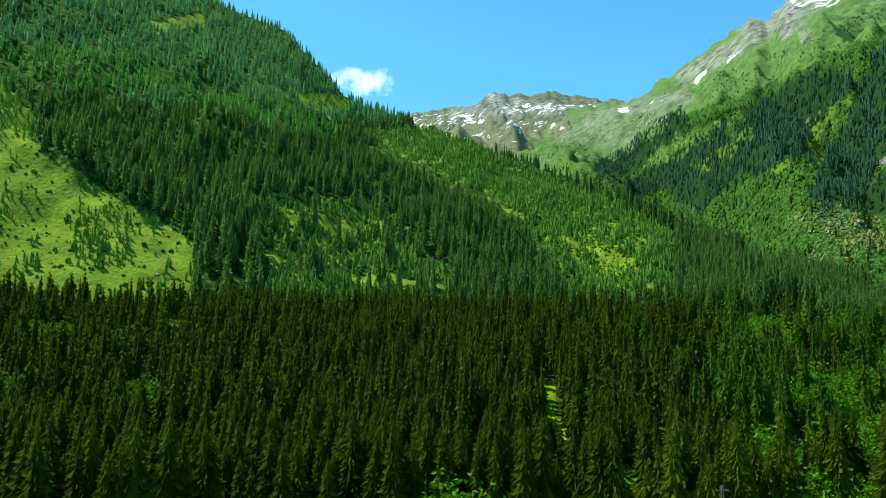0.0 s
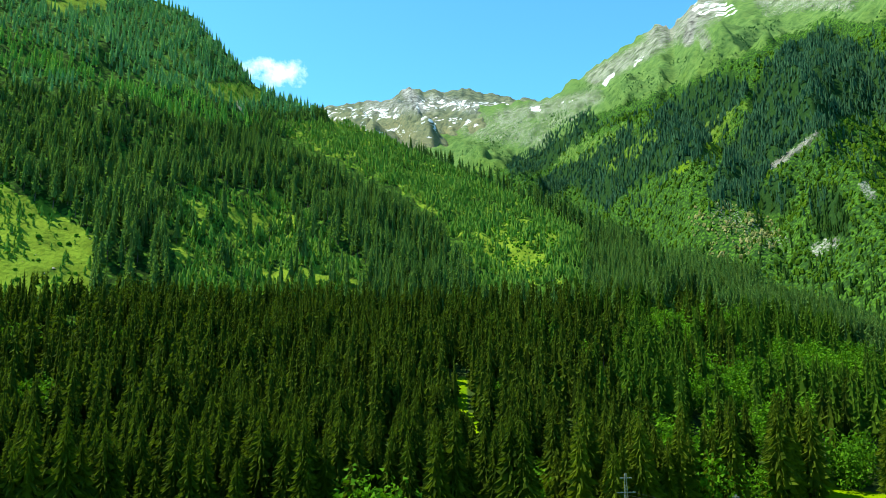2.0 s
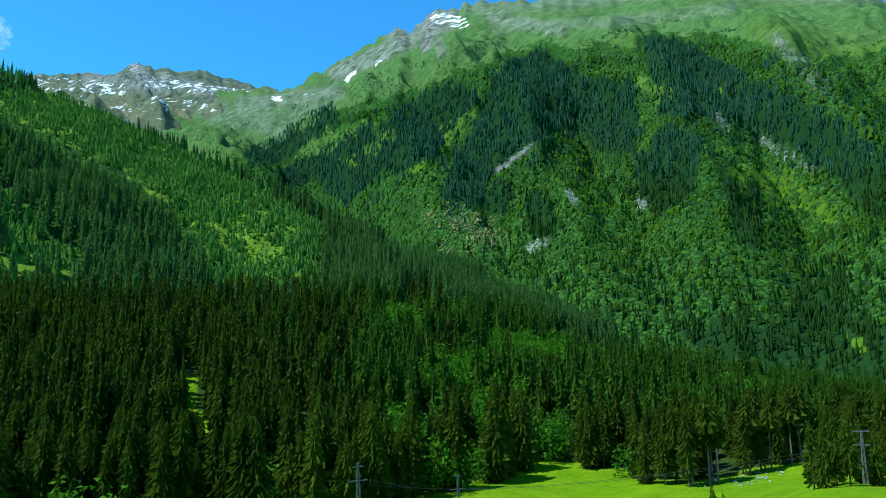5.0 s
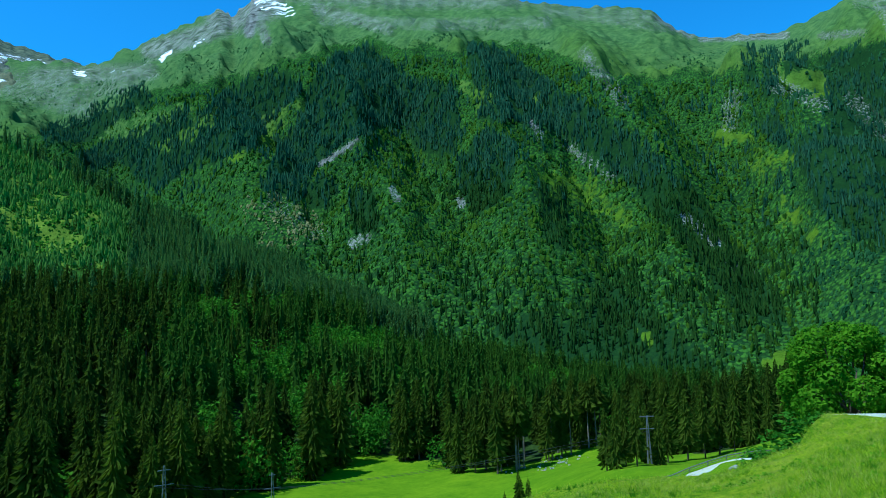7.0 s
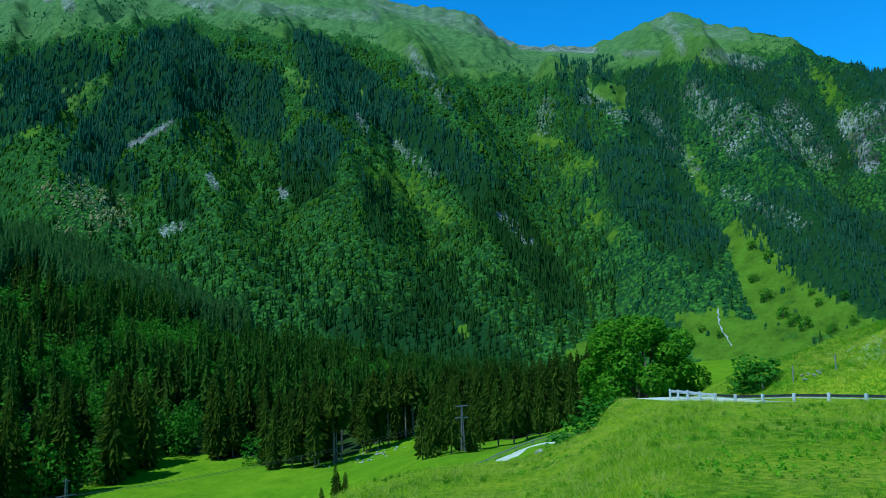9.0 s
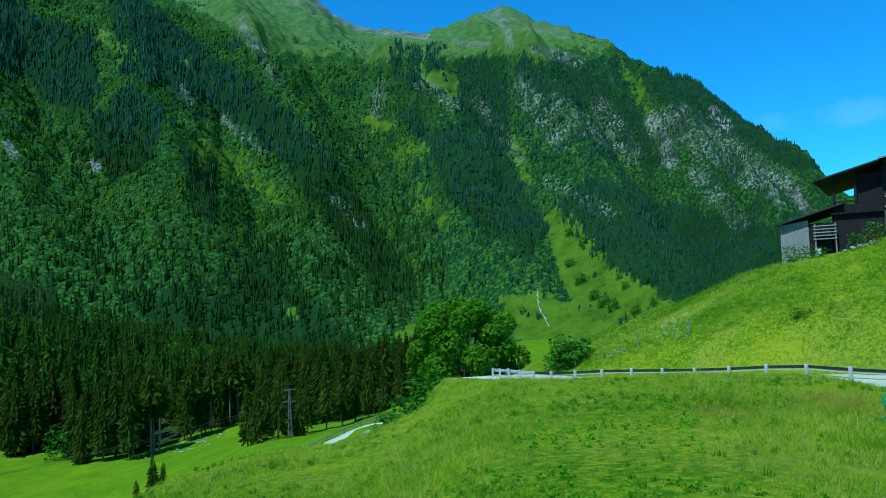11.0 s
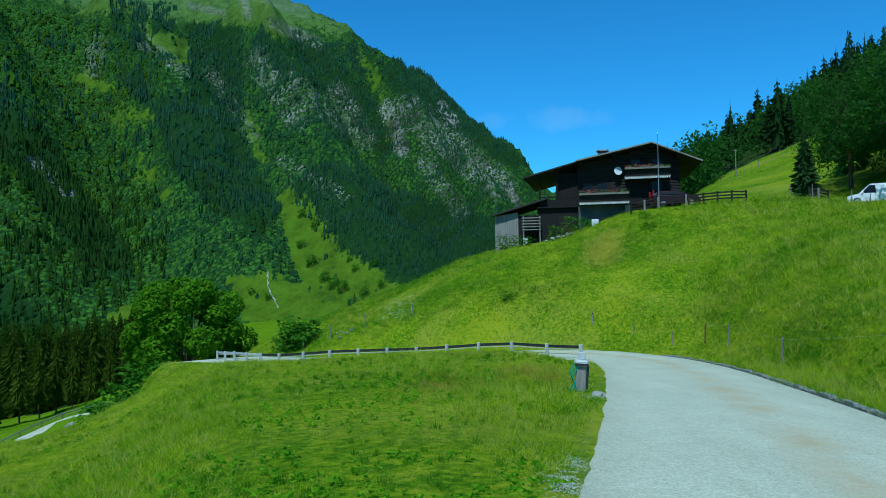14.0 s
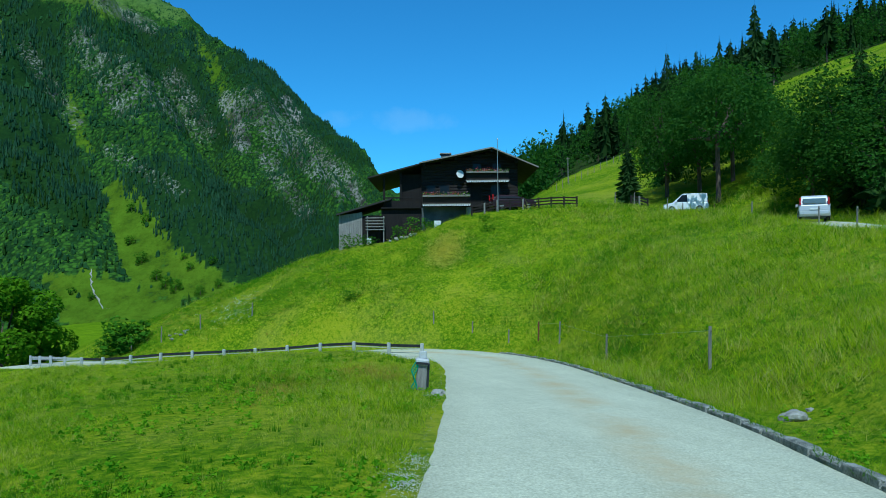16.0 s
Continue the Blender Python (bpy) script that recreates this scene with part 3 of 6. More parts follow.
    def build(self, name, label, mat, na, nu, lo, hi, rock=(), meadow=(), snow=(), stand=()):
        A, U = np.meshgrid(np.linspace(lo, hi, na), np.concatenate([np.linspace(-0.03, 1, nu), [1.1, 1.5]]), indexing="ij")
        x, y, z = self.at(A.ravel(), U.ravel())
        f = grid_faces(na, nu + 2)
        ob = new(name, mesh_from(name, np.stack([x, y, z], 1), f, mat, True))
        el = np.degrees(np.arctan2(z - EYE, np.hypot(x, y)))
        cover = np.stack([st(A.ravel(), el).astype(float) if callable(st) else strokes(A.ravel(), el, st) for st in (rock, meadow, snow, stand)], 1)
        ob.data.color_attributes.new("cover", "FLOAT_COLOR", "POINT").data.foreach_set("color", cover.astype(np.float32).ravel())
        return tagged(ob, label, "mountain", kind="structure")


WEST = Mountain([-48, -33, -22, -16.5, -13, -11.2, -9.3, -8, -6.1, -3.8, -2, 1.6, 5.3, 7.5, 11.8, 16, 20, 25.6, 31.2, 44],
                [400] * 19 + [390], [14] * 17 + [8, 2, -40],
                [1030, 1000, 970, 950, 940, 920, 900, 890, 880, 865, 850, 820, 790, 770, 720, 660, 610, 550, 500, 430],
                [31, 29, 27, 25.3, 24.5, 23.0, 21.3, 20.0, 19.2, 18.7, 17.8, 16.9, 15.3, 14.4, 12.5, 10.2, 7.8, 5.2, 3.0, -4.5], 1.0, 12, 130, 21)
SNOW = Mountain([-12, -2.5, -0.6, 2.6, 4.2, 5.5, 9.2, 11.2, 15.3, 20, 28], [2600] * 11, [560] * 11, [4300] * 11,
                [18, 18.7, 19.2, 19.4, 20.4, 20.1, 20.2, 19.7, 19.0, 18.2, 17], 0.8, 90, 600, 31, 6, 60, 5, ((-10, 28), (26, 26)))
EAST = Mountain([4, 10, 15.7, 17.2, 20.6, 24, 25.2, 26.4, 30, 38, 46, 51.2, 57.6, 60.8, 66.8, 70.3, 73.3, 75.6, 81.2, 84.2, 87, 91.2, 95.6, 104],
                [1700, 1500, 1200, 1100, 950, 850, 820, 800, 720, 640, 600, 590, 580, 570, 560, 530, 510, 500, 480, 470, 460, 440, 420, 400],
                [100, 60, 20, 10, 0, -5, -8, -10, -20, -30, -34, -36, -38, -38, -37, -32, -28, -27, -27, -27, -27, -27, -27, -20],
                [3600, 3500, 3300, 3200, 3000, 2850, 2800, 2750, 2600, 2450, 2400, 2400, 2450, 2500, 2500, 2450, 2350, 2250, 1950, 1800, 1650, 1400, 1150, 800],
                [17, 18.8, 19.4, 20.4, 22.1, 23.8, 23.4, 24.8, 25.4, 25.2, 24.9, 23.9, 22.8, 20.5, 19.6, 20.6, 21.4, 20.2, 18.1, 15.9, 14.9, 10.8, 6.6, 0.5],
                0.92, 62, 380, 41, 16, 55, 11, ((10, 16, 28, 34, 52, 58, 64, 70, 80, 92), (24, 28, 30, 18, 16, 22, 12, 8, 14, 8)))
out_sky = cloud(wn, tint.outputs[2], -6.4, 21.0, 0.050, 0.020, 0.62, 34)
out_sky = cloud(wn, out_sky, 97.0, 11.0, 0.10, 0.018, 0.09, 14)
wn.links.new(out_sky, wn.nodes["Background"].inputs[0])
wn.nodes["Background"].inputs[1].default_value = 0.115
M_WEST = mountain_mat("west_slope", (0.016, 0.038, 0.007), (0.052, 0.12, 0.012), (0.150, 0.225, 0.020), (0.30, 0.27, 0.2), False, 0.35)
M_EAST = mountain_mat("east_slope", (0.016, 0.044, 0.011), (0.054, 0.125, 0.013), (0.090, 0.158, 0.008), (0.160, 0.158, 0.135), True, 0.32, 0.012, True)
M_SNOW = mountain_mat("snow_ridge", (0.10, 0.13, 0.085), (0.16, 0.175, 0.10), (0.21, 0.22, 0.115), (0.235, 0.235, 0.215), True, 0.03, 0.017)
def west_turf(az, el):
    return np.maximum(np.maximum(within(az, el, [CLEARING, GAP_GRASS_A, GAP_GRASS_B, GAP_GRASS_C, YELLOW]), 0.8 * within(az, el, [HIGH_GLADE, TOP_GLADE, LEFT_GREEN])), 0.42 * within(az, el, [PLANTATION, GAP]))


def east_turf(az, el):
    high = np.clip((el - np.interp(az, *TREE_LINE) + 0.5 * waves(az, el, 3.0, 72, 4)) / 0.5, 0, 1)
    return np.maximum(high, np.maximum(0.95 * within(az, el, TURF), 0.56 * within(az, el, BRUSHY, 0.35)))


def east_stands(az, el):
    return within(az, el, STANDS + GROVES) * 1.0


W_ROCK = [(-9.2, 18.6, -8.8, 18.2, 0.22, 0.9), (15.2, 6.0, 15.2, 5.6, 0.25, 0.8), (20.5, 5.9, 20.5, 5.3, 0.22, 0.9)]
E_CLIFFS = [(27.9, 10.1, 31.8, 7.4, 1.2, 0.30), (31.5, 12.9, 34.5, 14.7, 0.24, 0.75), (42.4, 9.9, 42.5, 9.6, 0.44, 0.6), (51, 13.6, 54.3, 10.9, 0.42, 0.52), (48.3, 15.6, 49.1, 14.5, 0.32, 0.6),
            (59.3, 7.7, 61.6, 5.3, 0.48, 0.58), (33.9, 6.8, 35, 7.3, 0.48, 0.55), (37.1, 11, 37.5, 10.2, 0.4, 0.5), (62.4, 4, 63.7, 3, 0.48, 0.5), (52.8, 20.2, 55.5, 16.5, 0.7, 0.46), (63.4, 15.8, 63.0, 14.0, 0.8, 0.44)]
E_FACE = [(74.4, 15.5, 77.3, 11.3, 1.3, 0.41), (80.5, 13.2, 82.6, 9.7, 1.2, 0.40), (84.3, 12.1, 85.4, 9.0, 0.8, 0.55), (77.0, 14.2, 81, 10.5, 0.9, 0.42), (76.3, 8.1, 81, 5.3, 0.9, 0.33), (66.3, 16.3, 69.2, 14.2, 0.7, 0.42),
          (71, 14.5, 74, 10, 0.7, 0.40), (86, 12, 93, 6, 1.5, 0.46), (88.5, 12.3, 89.5, 11, 0.5, 0.68), (87, 8, 90, 4, 0.9, 0.42), (93.5, 6, 94.5, 4.5, 0.4, 0.6)]
E_TOPS = [(9, 17.6, 14.5, 16.6, 1.3, 0.44), (14, 17.0, 18.2, 18.6, 0.8, 0.42), (27.0, 23.4, 27.6, 21.9, 0.5, 0.55), (31.5, 24.4, 37.2, 23.0, 0.6, 0.5), (11.5, 18.0, 19, 19.2, 0.8, 0.5), (24, 23, 28, 24.5, 1.2, 0.62), (19, 20.6, 24, 22.6, 0.8, 0.58), (28, 25.6, 50, 24.8, 1.1, 0.46), (50, 24, 60, 21.5, 0.9, 0.42), (32, 23.6, 50, 22.8, 0.6, 0.40),
          (58.5, 22.1, 60.8, 20.6, 0.4, 0.6), (61.5, 20.2, 67.3, 19.4, 0.3, 0.6), (72, 20.6, 78, 19, 0.6, 0.36), (75.5, 18.2, 79, 16.8, 0.6, 0.46), (26.2, 22.5, 26.8, 24.4, 0.5, 0.8),
          (72.8, 21.0, 73.8, 18.6, 0.5, 0.46), (69.5, 18.9, 72.0, 18.6, 0.35, 0.48)]


def east_rock(az, el):
    return strokes(az, el, E_CLIFFS + E_FACE + E_TOPS)


E_SNOW = [(27.2, 24.6, 29.3, 24.0, 0.6, 0.42), (19.8, 20.1, 20.4, 20.7, 0.2, 0.5), (22.2, 21.3, 22.8, 21.7, 0.2, 0.5), (16.5, 18.9, 17.2, 19.1, 0.2, 0.40), (14, 18.6, 14.6, 18.6, 0.2, 0.45), (51.7, 22.2, 52.0, 22.1, 0.09, 0.5)]
S_ROCK = [(1, 18.9, 6, 19.1, 0.8, 0.5), (6, 19.5, 12, 18.4, 0.6, 0.5), (4, 20, 5, 19, 0.6, 0.7)]
S_MEADOW = [(-3, 17.2, 8, 16.6, 1.6, 0.62), (-2, 16, 18, 15, 2.5, 0.75), (8, 17, 14, 18.5, 0.8, 0.7)]
S_SNOW = [(-2.5, 18.3, 3, 18.5, 0.6, 0.32), (-2, 17.5, 6, 17.0, 0.7, 0.27), (5, 19.2, 11, 18.9, 0.5, 0.34), (5, 18.0, 9.5, 17.6, 0.5, 0.30), (11, 18.9, 17, 18.4, 0.35, 0.38)]
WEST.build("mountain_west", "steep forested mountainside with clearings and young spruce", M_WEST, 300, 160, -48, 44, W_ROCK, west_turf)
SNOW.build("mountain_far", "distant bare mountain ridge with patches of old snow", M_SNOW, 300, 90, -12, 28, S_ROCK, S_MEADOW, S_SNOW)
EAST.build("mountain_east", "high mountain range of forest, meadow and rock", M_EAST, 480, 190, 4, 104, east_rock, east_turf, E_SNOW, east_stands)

# ---- plants ----
def skirt_tree(layers, points, bare, seed, curve_p=0.85, trunk=True):
    """A spruce 1 high and 1 in radius: a trunk with drooping jagged skirts of branches. Returns points, triangles and a part index (0 needles, 1 bark)."""
    rng = np.random.default_rng(seed)
    v, f, k = [], [], []
    if trunk:
        for s in range(4):
            a0, a1, w, b = s * 1.5708, (s + 1) * 1.5708, 0.085, len(v)
            v += [(w * math.cos(a0), w * math.sin(a0), 0), (w * math.cos(a1), w * math.sin(a1), 0), (0, 0, 0.9)]
            f.append((b, b + 1, b + 2)), k.append(1)
    for i in range(layers):
        t = i / layers
        z0, up = bare + (1 - bare) * t, (1 - bare) / layers * 2.1
        rad = (1 - t) ** curve_p * rng.uniform(0.82, 1.15) + 0.06 * (1 - t)
        if t < 0.18:
            rad *= 0.72 + t * 1.5
        b = len(v)
        v.append((0, 0, min(z0 + up, 1.0)))
        ph = rng.uniform(0, 6.28)
        for p in range(points * 2):
            a = ph + math.pi * p / points
            rr = rad * (rng.uniform(0.8, 1.25) if p % 2 == 0 else rng.uniform(0.38, 0.6))
            v.append((rr * math.cos(a), rr * math.sin(a), z0 + (rng.uniform(-0.3, 0.1) if p % 2 == 0 else rng.uniform(0.15, 0.4)) * up * 0.7))
        for p in range(points * 2):
            f.append((b, b + 1 + p, b + 1 + (p + 1) % (points * 2))), k.append(0)
    return np.array(v), np.array(f), np.array(k)


def fir(whorls, per, bare, seed, hang=True, core=0.5):
    """A spruce 1 high and 1 in radius: whorls of pointed drooping boughs with hanging twigs round a close core."""
    rng = np.random.default_rng(seed)
    v, f, k = [], [], []
    for s in range(3):
        a0, a1, w, b = s * 2.094, (s + 1) * 2.094, 0.075, len(v)
        v += [(w * math.cos(a0), w * math.sin(a0), 0), (w * math.cos(a1), w * math.sin(a1), 0), (0, 0, 0.95)]
        f.append((b, b + 1, b + 2)), k.append(1)
    for s in range(5):
        a0, a1, b, q = s * 1.2566, (s + 1) * 1.2566, len(v), core * rng.uniform(0.8, 1.2)
        z = bare + rng.uniform(0.02, 0.08)
        v += [(q * math.cos(a0), q * math.sin(a0), z), (q * math.cos(a1), q * math.sin(a1), z), (0, 0, 0.93)]
        f.append((b, b + 1, b + 2)), k.append(0)
    for w in range(whorls):
        t = ((w + rng.uniform(-0.2, 0.2)) / whorls) ** 0.92 if w else 0.0
        rad = (1 - t) ** 0.68 * min(1.0, 0.7 + t * 2.4) + 0.02
        z0, ph = bare + (0.97 - bare) * t, rng.uniform(0, 6.28)
        for p in range(per):
            a, q, b = ph + 6.283 * p / per + rng.uniform(-0.4, 0.4), rad * rng.uniform(0.66, 1.22), len(v)
            half = 2.7 / per * rng.uniform(0.6, 1.15)
            tip, z = -0.034 * q * rng.uniform(0.3, 1.6), z0 + rng.uniform(-0.5, 0.5) / whorls * 0.6
            up = 0.030 * q + 0.012
            c = (q * math.cos(a), q * math.sin(a), min(1.0, z + tip))
            v += [(0.34 * q * math.cos(a - half), 0.34 * q * math.sin(a - half), min(1.0, z + up)), (0.34 * q * math.cos(a + half), 0.34 * q * math.sin(a + half), min(1.0, z + up * rng.uniform(0.6, 1.2))), c]
            f.append((b, b + 1, b + 2)), k.append(0)
            if hang:
                a2 = a + rng.uniform(-0.3, 0.3)
                v += [(0.2 * q * math.cos(a), 0.2 * q * math.sin(a), min(1.0, z + up * 0.8)), c, (0.62 * q * math.cos(a2), 0.62 * q * math.sin(a2), z + tip - 0.62 / whorls * rng.uniform(0.5, 1.3) * (0.4 + 0.6 * rad))]
                f.append((b + 3, b + 4, b + 5)), k.append(0)
    v.append((0.03, 0, 0.9)), v.append((-0.03, 0.02, 0.9)), v.append((0, 0, 1.03))
    f.append((len(v) - 3, len(v) - 2, len(v) - 1)), k.append(0)
    return np.array(v), np.array(f), np.array(k)


def dome(seed, seg=5):
    """A rounded crown of a bush, 1 high and 1 wide, lumpy and uneven."""
    rng = np.random.default_rng(seed)
    v = [(0.06 * rng.normal(), 0.06 * rng.normal(), rng.uniform(0.9, 1.1))]
    for rad, z in ((0.34, 0.72), (0.5, 0.05)):
        for s in range(seg):
            a, q = 6.283 * s / seg + rng.uniform(-0.35, 0.35), rad * rng.uniform(0.7, 1.3)
            v.append((q * math.cos(a), q * math.sin(a), z + rng.uniform(-0.14, 0.14)))
    f = [(0, 1 + s, 1 + (s + 1) % seg) for s in range(seg)]
    for s in range(seg):
        a, b = 1 + s, 1 + (s + 1) % seg
        f += [(a, a + seg, b), (b, a + seg, b + seg)]
    return np.array(v), np.array(f), np.zeros(len(f), int)


def leafy(n, seed, lobes=7, size=0.16, low=0.12, reach=0.30, lobe=(0.15, 0.25)):
    """A broadleaf crown 1 high and 1 wide made of n small leaf sprays over several lobes."""
    rng = np.random.default_rng(seed)
    cs = []
    for i in range(lobes):
        a, h = i * 2.4 + rng.uniform(-0.4, 0.4), low + (0.86 - low) * (i + 0.5) / lobes
        w = reach * math.sin(math.pi * min(0.95, 0.25 + 0.62 * h)) * rng.uniform(0.7, 1.15)
        cs.append((w * math.cos(a), w * math.sin(a), h, rng.uniform(*lobe)))
    v, f = [], []
    for i in range(n):
        c = cs[rng.integers(0, lobes)]
        d = rng.normal(size=3)
        d /= np.linalg.norm(d)
        p = np.array(c[:3]) + d * np.array((1, 1, 0.8)) * c[3] * rng.uniform(0.75, 1.08)
        nrm = d * 0.7 + rng.normal(size=3) * 0.45 + (0, 0, 0.35)
        nrm /= np.linalg.norm(nrm)
        e = np.cross(nrm, rng.normal(size=3))
        e /= np.linalg.norm(e)
        g, s, b = np.cross(nrm, e), size * rng.uniform(0.6, 1.25), len(v)
        v += [p + e * s * 0.6, p - e * s * 0.35 + g * s * 0.5, p - e * s * 0.4 - g * s * 0.5]
        f.append((b, b + 1, b + 2))
    return np.array(v), np.array(f), np.zeros(len(f), int)


def scattered(name, label, category, templates, spots, heights, widths, mats, seed):
    """Many plants joined into one mesh."""
    rng = np.random.default_rng(seed)
    vs, fs, ks, base = [], [], [], 0
    spots = np.asarray(spots)
    pick, turn = rng.integers(0, len(templates), len(spots)), rng.uniform(0, 6.283, len(spots))
    for ti, (tv, tf, tk) in enumerate(templates):
        m = np.where(pick == ti)[0]
        if not len(m):
            continue
        c, s = np.cos(turn[m])[:, None], np.sin(turn[m])[:, None]
        w, h = widths[m][:, None], heights[m][:, None]
        x = (tv[None, :, 0] * c - tv[None, :, 1] * s) * w + spots[m, 0:1]
        y = (tv[None, :, 0] * s + tv[None, :, 1] * c) * w + spots[m, 1:2]
        z = tv[None, :, 2] * h + spots[m, 2:3]
        vs.append(np.stack([x, y, z], -1).reshape(-1, 3))
        fs.append((tf[None] + (np.arange(len(m)) * len(tv))[:, None, None]).reshape(-1, 3) + base)
        ks.append(np.tile(tk, len(m)))
        base += len(m) * len(tv)
    ob = new(name, mesh_from(name, np.concatenate(vs), np.concatenate(fs), mats, False, np.concatenate(ks)))
    return tagged(ob, label, category, kind="stuff")


def on_ground(az, r, sink=0.3):
    x, y = r * np.sin(np.radians(az)), r * np.cos(np.radians(az))
    return np.stack([x, y, ground_z(x, y) - sink], 1)


def elev(x, y, z):
    return np.degrees(np.arctan2(z - EYE, np.hypot(x, y)))


MID = [fir(30, 8, b, 100 + i) for i, b in enumerate((0.03, 0.08, 0.16, 0.05, 0.24, 0.11))]
FARS = [fir(12, 5, b, 120 + i, i % 2 == 0) for i, b in enumerate((0.02, 0.10, 0.20, 0.05, 0.28))]
UPLAND = [fir(8, 4, b, 130 + i, False, 0.5) for i, b in enumerate((0.02, 0.08, 0.14, 0.05))]
TINY = [skirt_tree(3, 3, 0.02, 140 + i, trunk=False) for i in range(4)]
SPECK = [skirt_tree(2, 3, 0.02, 150 + i, trunk=False) for i in range(4)]
CROWN = [leafy(330, 160 + i, 12, 0.078) for i in range(4)]
CLUMP = [dome(180 + i, 4) for i in range(8)]
rng = np.random.default_rng(7)

# dark old forest across the valley
n = 5200
az = rng.uniform(-37, 69, n)
r = np.sqrt(rng.uniform(150 ** 2, 440 ** 2, n))
cut_az = 8.7 - (r - 260) * 0.022
ok = (floor_kind(az, r) == 2) & ~((np.abs(az - cut_az) < np.interp(r, [170, 215, 315], [0.45, 0.8, 0.6])) & (r > 175) & (r < 315))
az, r = az[ok], r[ok]
leafed = waves(r * np.sin(np.radians(az)), r * np.cos(np.radians(az)), 70, 77, 3) + np.interp(az, [0, 17, 24, 37, 42, 60], [-0.5, -0.3, 0.24, 0.24, -0.2, -0.35]) + np.interp(r, [150, 190, 230], [0.35, 0.05, -0.05]) > 0.22
spots = on_ground(az, r)
h = rng.uniform(17, 28, len(az)) * np.interp(az, [20, 40, 60, 70], [1, 0.92, 0.72, 0.62])
near_edge = (np.interp(az, [20, 25, 31, 36, 40, 44, 52, 60], [155, 178, 205, 214, 200, 190, 212, 150]) + 22 > r) & (az > 14) & ~leafed
sel = ~leafed & ~near_edge
wd = h * rng.uniform(0.145, 0.20, len(az))
spur = az + 14 * waves(spots[:, 0], spots[:, 1], 60, 79, 3) + rng.uniform(-3, 3, len(az)) > 21
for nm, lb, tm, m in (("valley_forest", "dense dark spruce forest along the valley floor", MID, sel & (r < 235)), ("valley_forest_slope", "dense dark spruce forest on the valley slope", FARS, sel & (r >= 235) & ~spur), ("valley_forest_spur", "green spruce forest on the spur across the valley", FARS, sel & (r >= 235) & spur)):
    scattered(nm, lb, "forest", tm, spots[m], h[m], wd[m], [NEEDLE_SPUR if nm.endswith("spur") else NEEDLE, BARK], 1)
hb = h * 0.55
scattered("valley_broadleaf", "lighter green broadleaf trees among the valley spruces", "forest", CROWN, spots[leafed], hb[leafed], (hb * rng.uniform(0.75, 1.0, len(az)))[leafed], [SHRUB], 11)
EDGE = [(spots[i], h[i]) for i in np.where(near_edge)[0]][:260]

# the west mountainside: tall stands, plantation, clearing
n = 15500
az, u = rng.uniform(-35, 40, n), rng.uniform(0, 1.0, n) ** 0.8
x, y, z = WEST.at(az, u)
el = elev(x, y, z)
wob = waves(x, y, 60, 51, 3)
hh = rng.uniform(17, 28, n) * np.interp(el, [9, 13, 17, 20], [1.0, 0.85, 0.68, 0.58])
top = el + np.degrees(0.75 * hh / np.hypot(x, y))
open_land = within(az, el, [CLEARING, PLANTATION, HIGH_GLADE, TOP_GLADE, LEFT_GREEN]) | within(az, top, [PLANTATION, CLEARING])
sparse = within(az, el, [GAP]) | within(az, top, [GAP])
lot = rng.uniform(0, 1, n)
tall = ~open_land & (~sparse | (lot < 0.10)) & (lot < np.interp(el, [10, 16], [0.72, 0.95]) + 0.25 * wob)
tall &= (az < 17.5) | (wob > -0.25)
tall |= (u > 0.965) & (az > 4) & (az < 19) & (lot < 0.75)
P = np.stack([x, y, z - 0.5], 1)
wd = hh * rng.uniform(0.15, 0.20, n)
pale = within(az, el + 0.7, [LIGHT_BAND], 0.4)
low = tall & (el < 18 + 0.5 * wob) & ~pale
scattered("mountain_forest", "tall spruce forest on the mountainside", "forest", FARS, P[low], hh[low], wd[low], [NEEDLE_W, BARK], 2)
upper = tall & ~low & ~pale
scattered("upper_mountain_forest", "spruce forest below the mountain top, tinted blue-green for haze", "forest", UPLAND, P[upper], hh[upper], wd[upper] * 1.1, [NEEDLE_HIGH, BARK], 12)
pale &= tall
scattered("pale_mountain_forest", "lighter green spruce and larch on the mountainside", "forest", UPLAND, P[pale], hh[pale] * 0.8, wd[pale], [LARCH, BARK], 32)
n = 30000
az, u = rng.uniform(-35, 26, n), rng.uniform(0, 1.0, n)
x, y, z = WEST.at(az, u)
el = elev(x, y, z)
wob = waves(x, y, 40, 52, 3)
lot = rng.uniform(0, 1, n)
grassy = within(az, el, [GAP_GRASS_A, GAP_GRASS_B, GAP_GRASS_C]) | (within(az, el, [YELLOW]) & (lot < 0.72 - 0.5 * wob))
clear = within(az, el, [CLEARING])
keep = (within(az, el, [PLANTATION, GAP], 0.4) | within(az, el, [CLEARING_YOUNG]) | (within(az, el, [LEFT_GREEN]) & (lot < 0.6)) | ((az > 8) & (el < 8) & (lot < 0.4)) | (within(az, el, [HIGH_GLADE]) & (lot < 0.25))) & ~grassy
keep |= clear & (lot < np.interp(wob, [0.1, 0.6], [0.03, 0.4]))
hy = rng.uniform(3.0, 8.0, n) * np.where(wob > 0.3, 1.35, 1) * np.where(clear, 0.75, 1.0)
P = np.stack([x, y, z - 0.2], 1)
scattered("young_forest", "bright green plantation of young spruce", "forest", TINY, P[keep], hy[keep], (hy * rng.uniform(0.20, 0.30, n))[keep], [YOUNG], 3)
few = (clear & ~keep & (lot < 0.30)) | (within(az, el, [YELLOW]) & ~keep & (lot < 0.8)) | (grassy & (lot < 0.2))
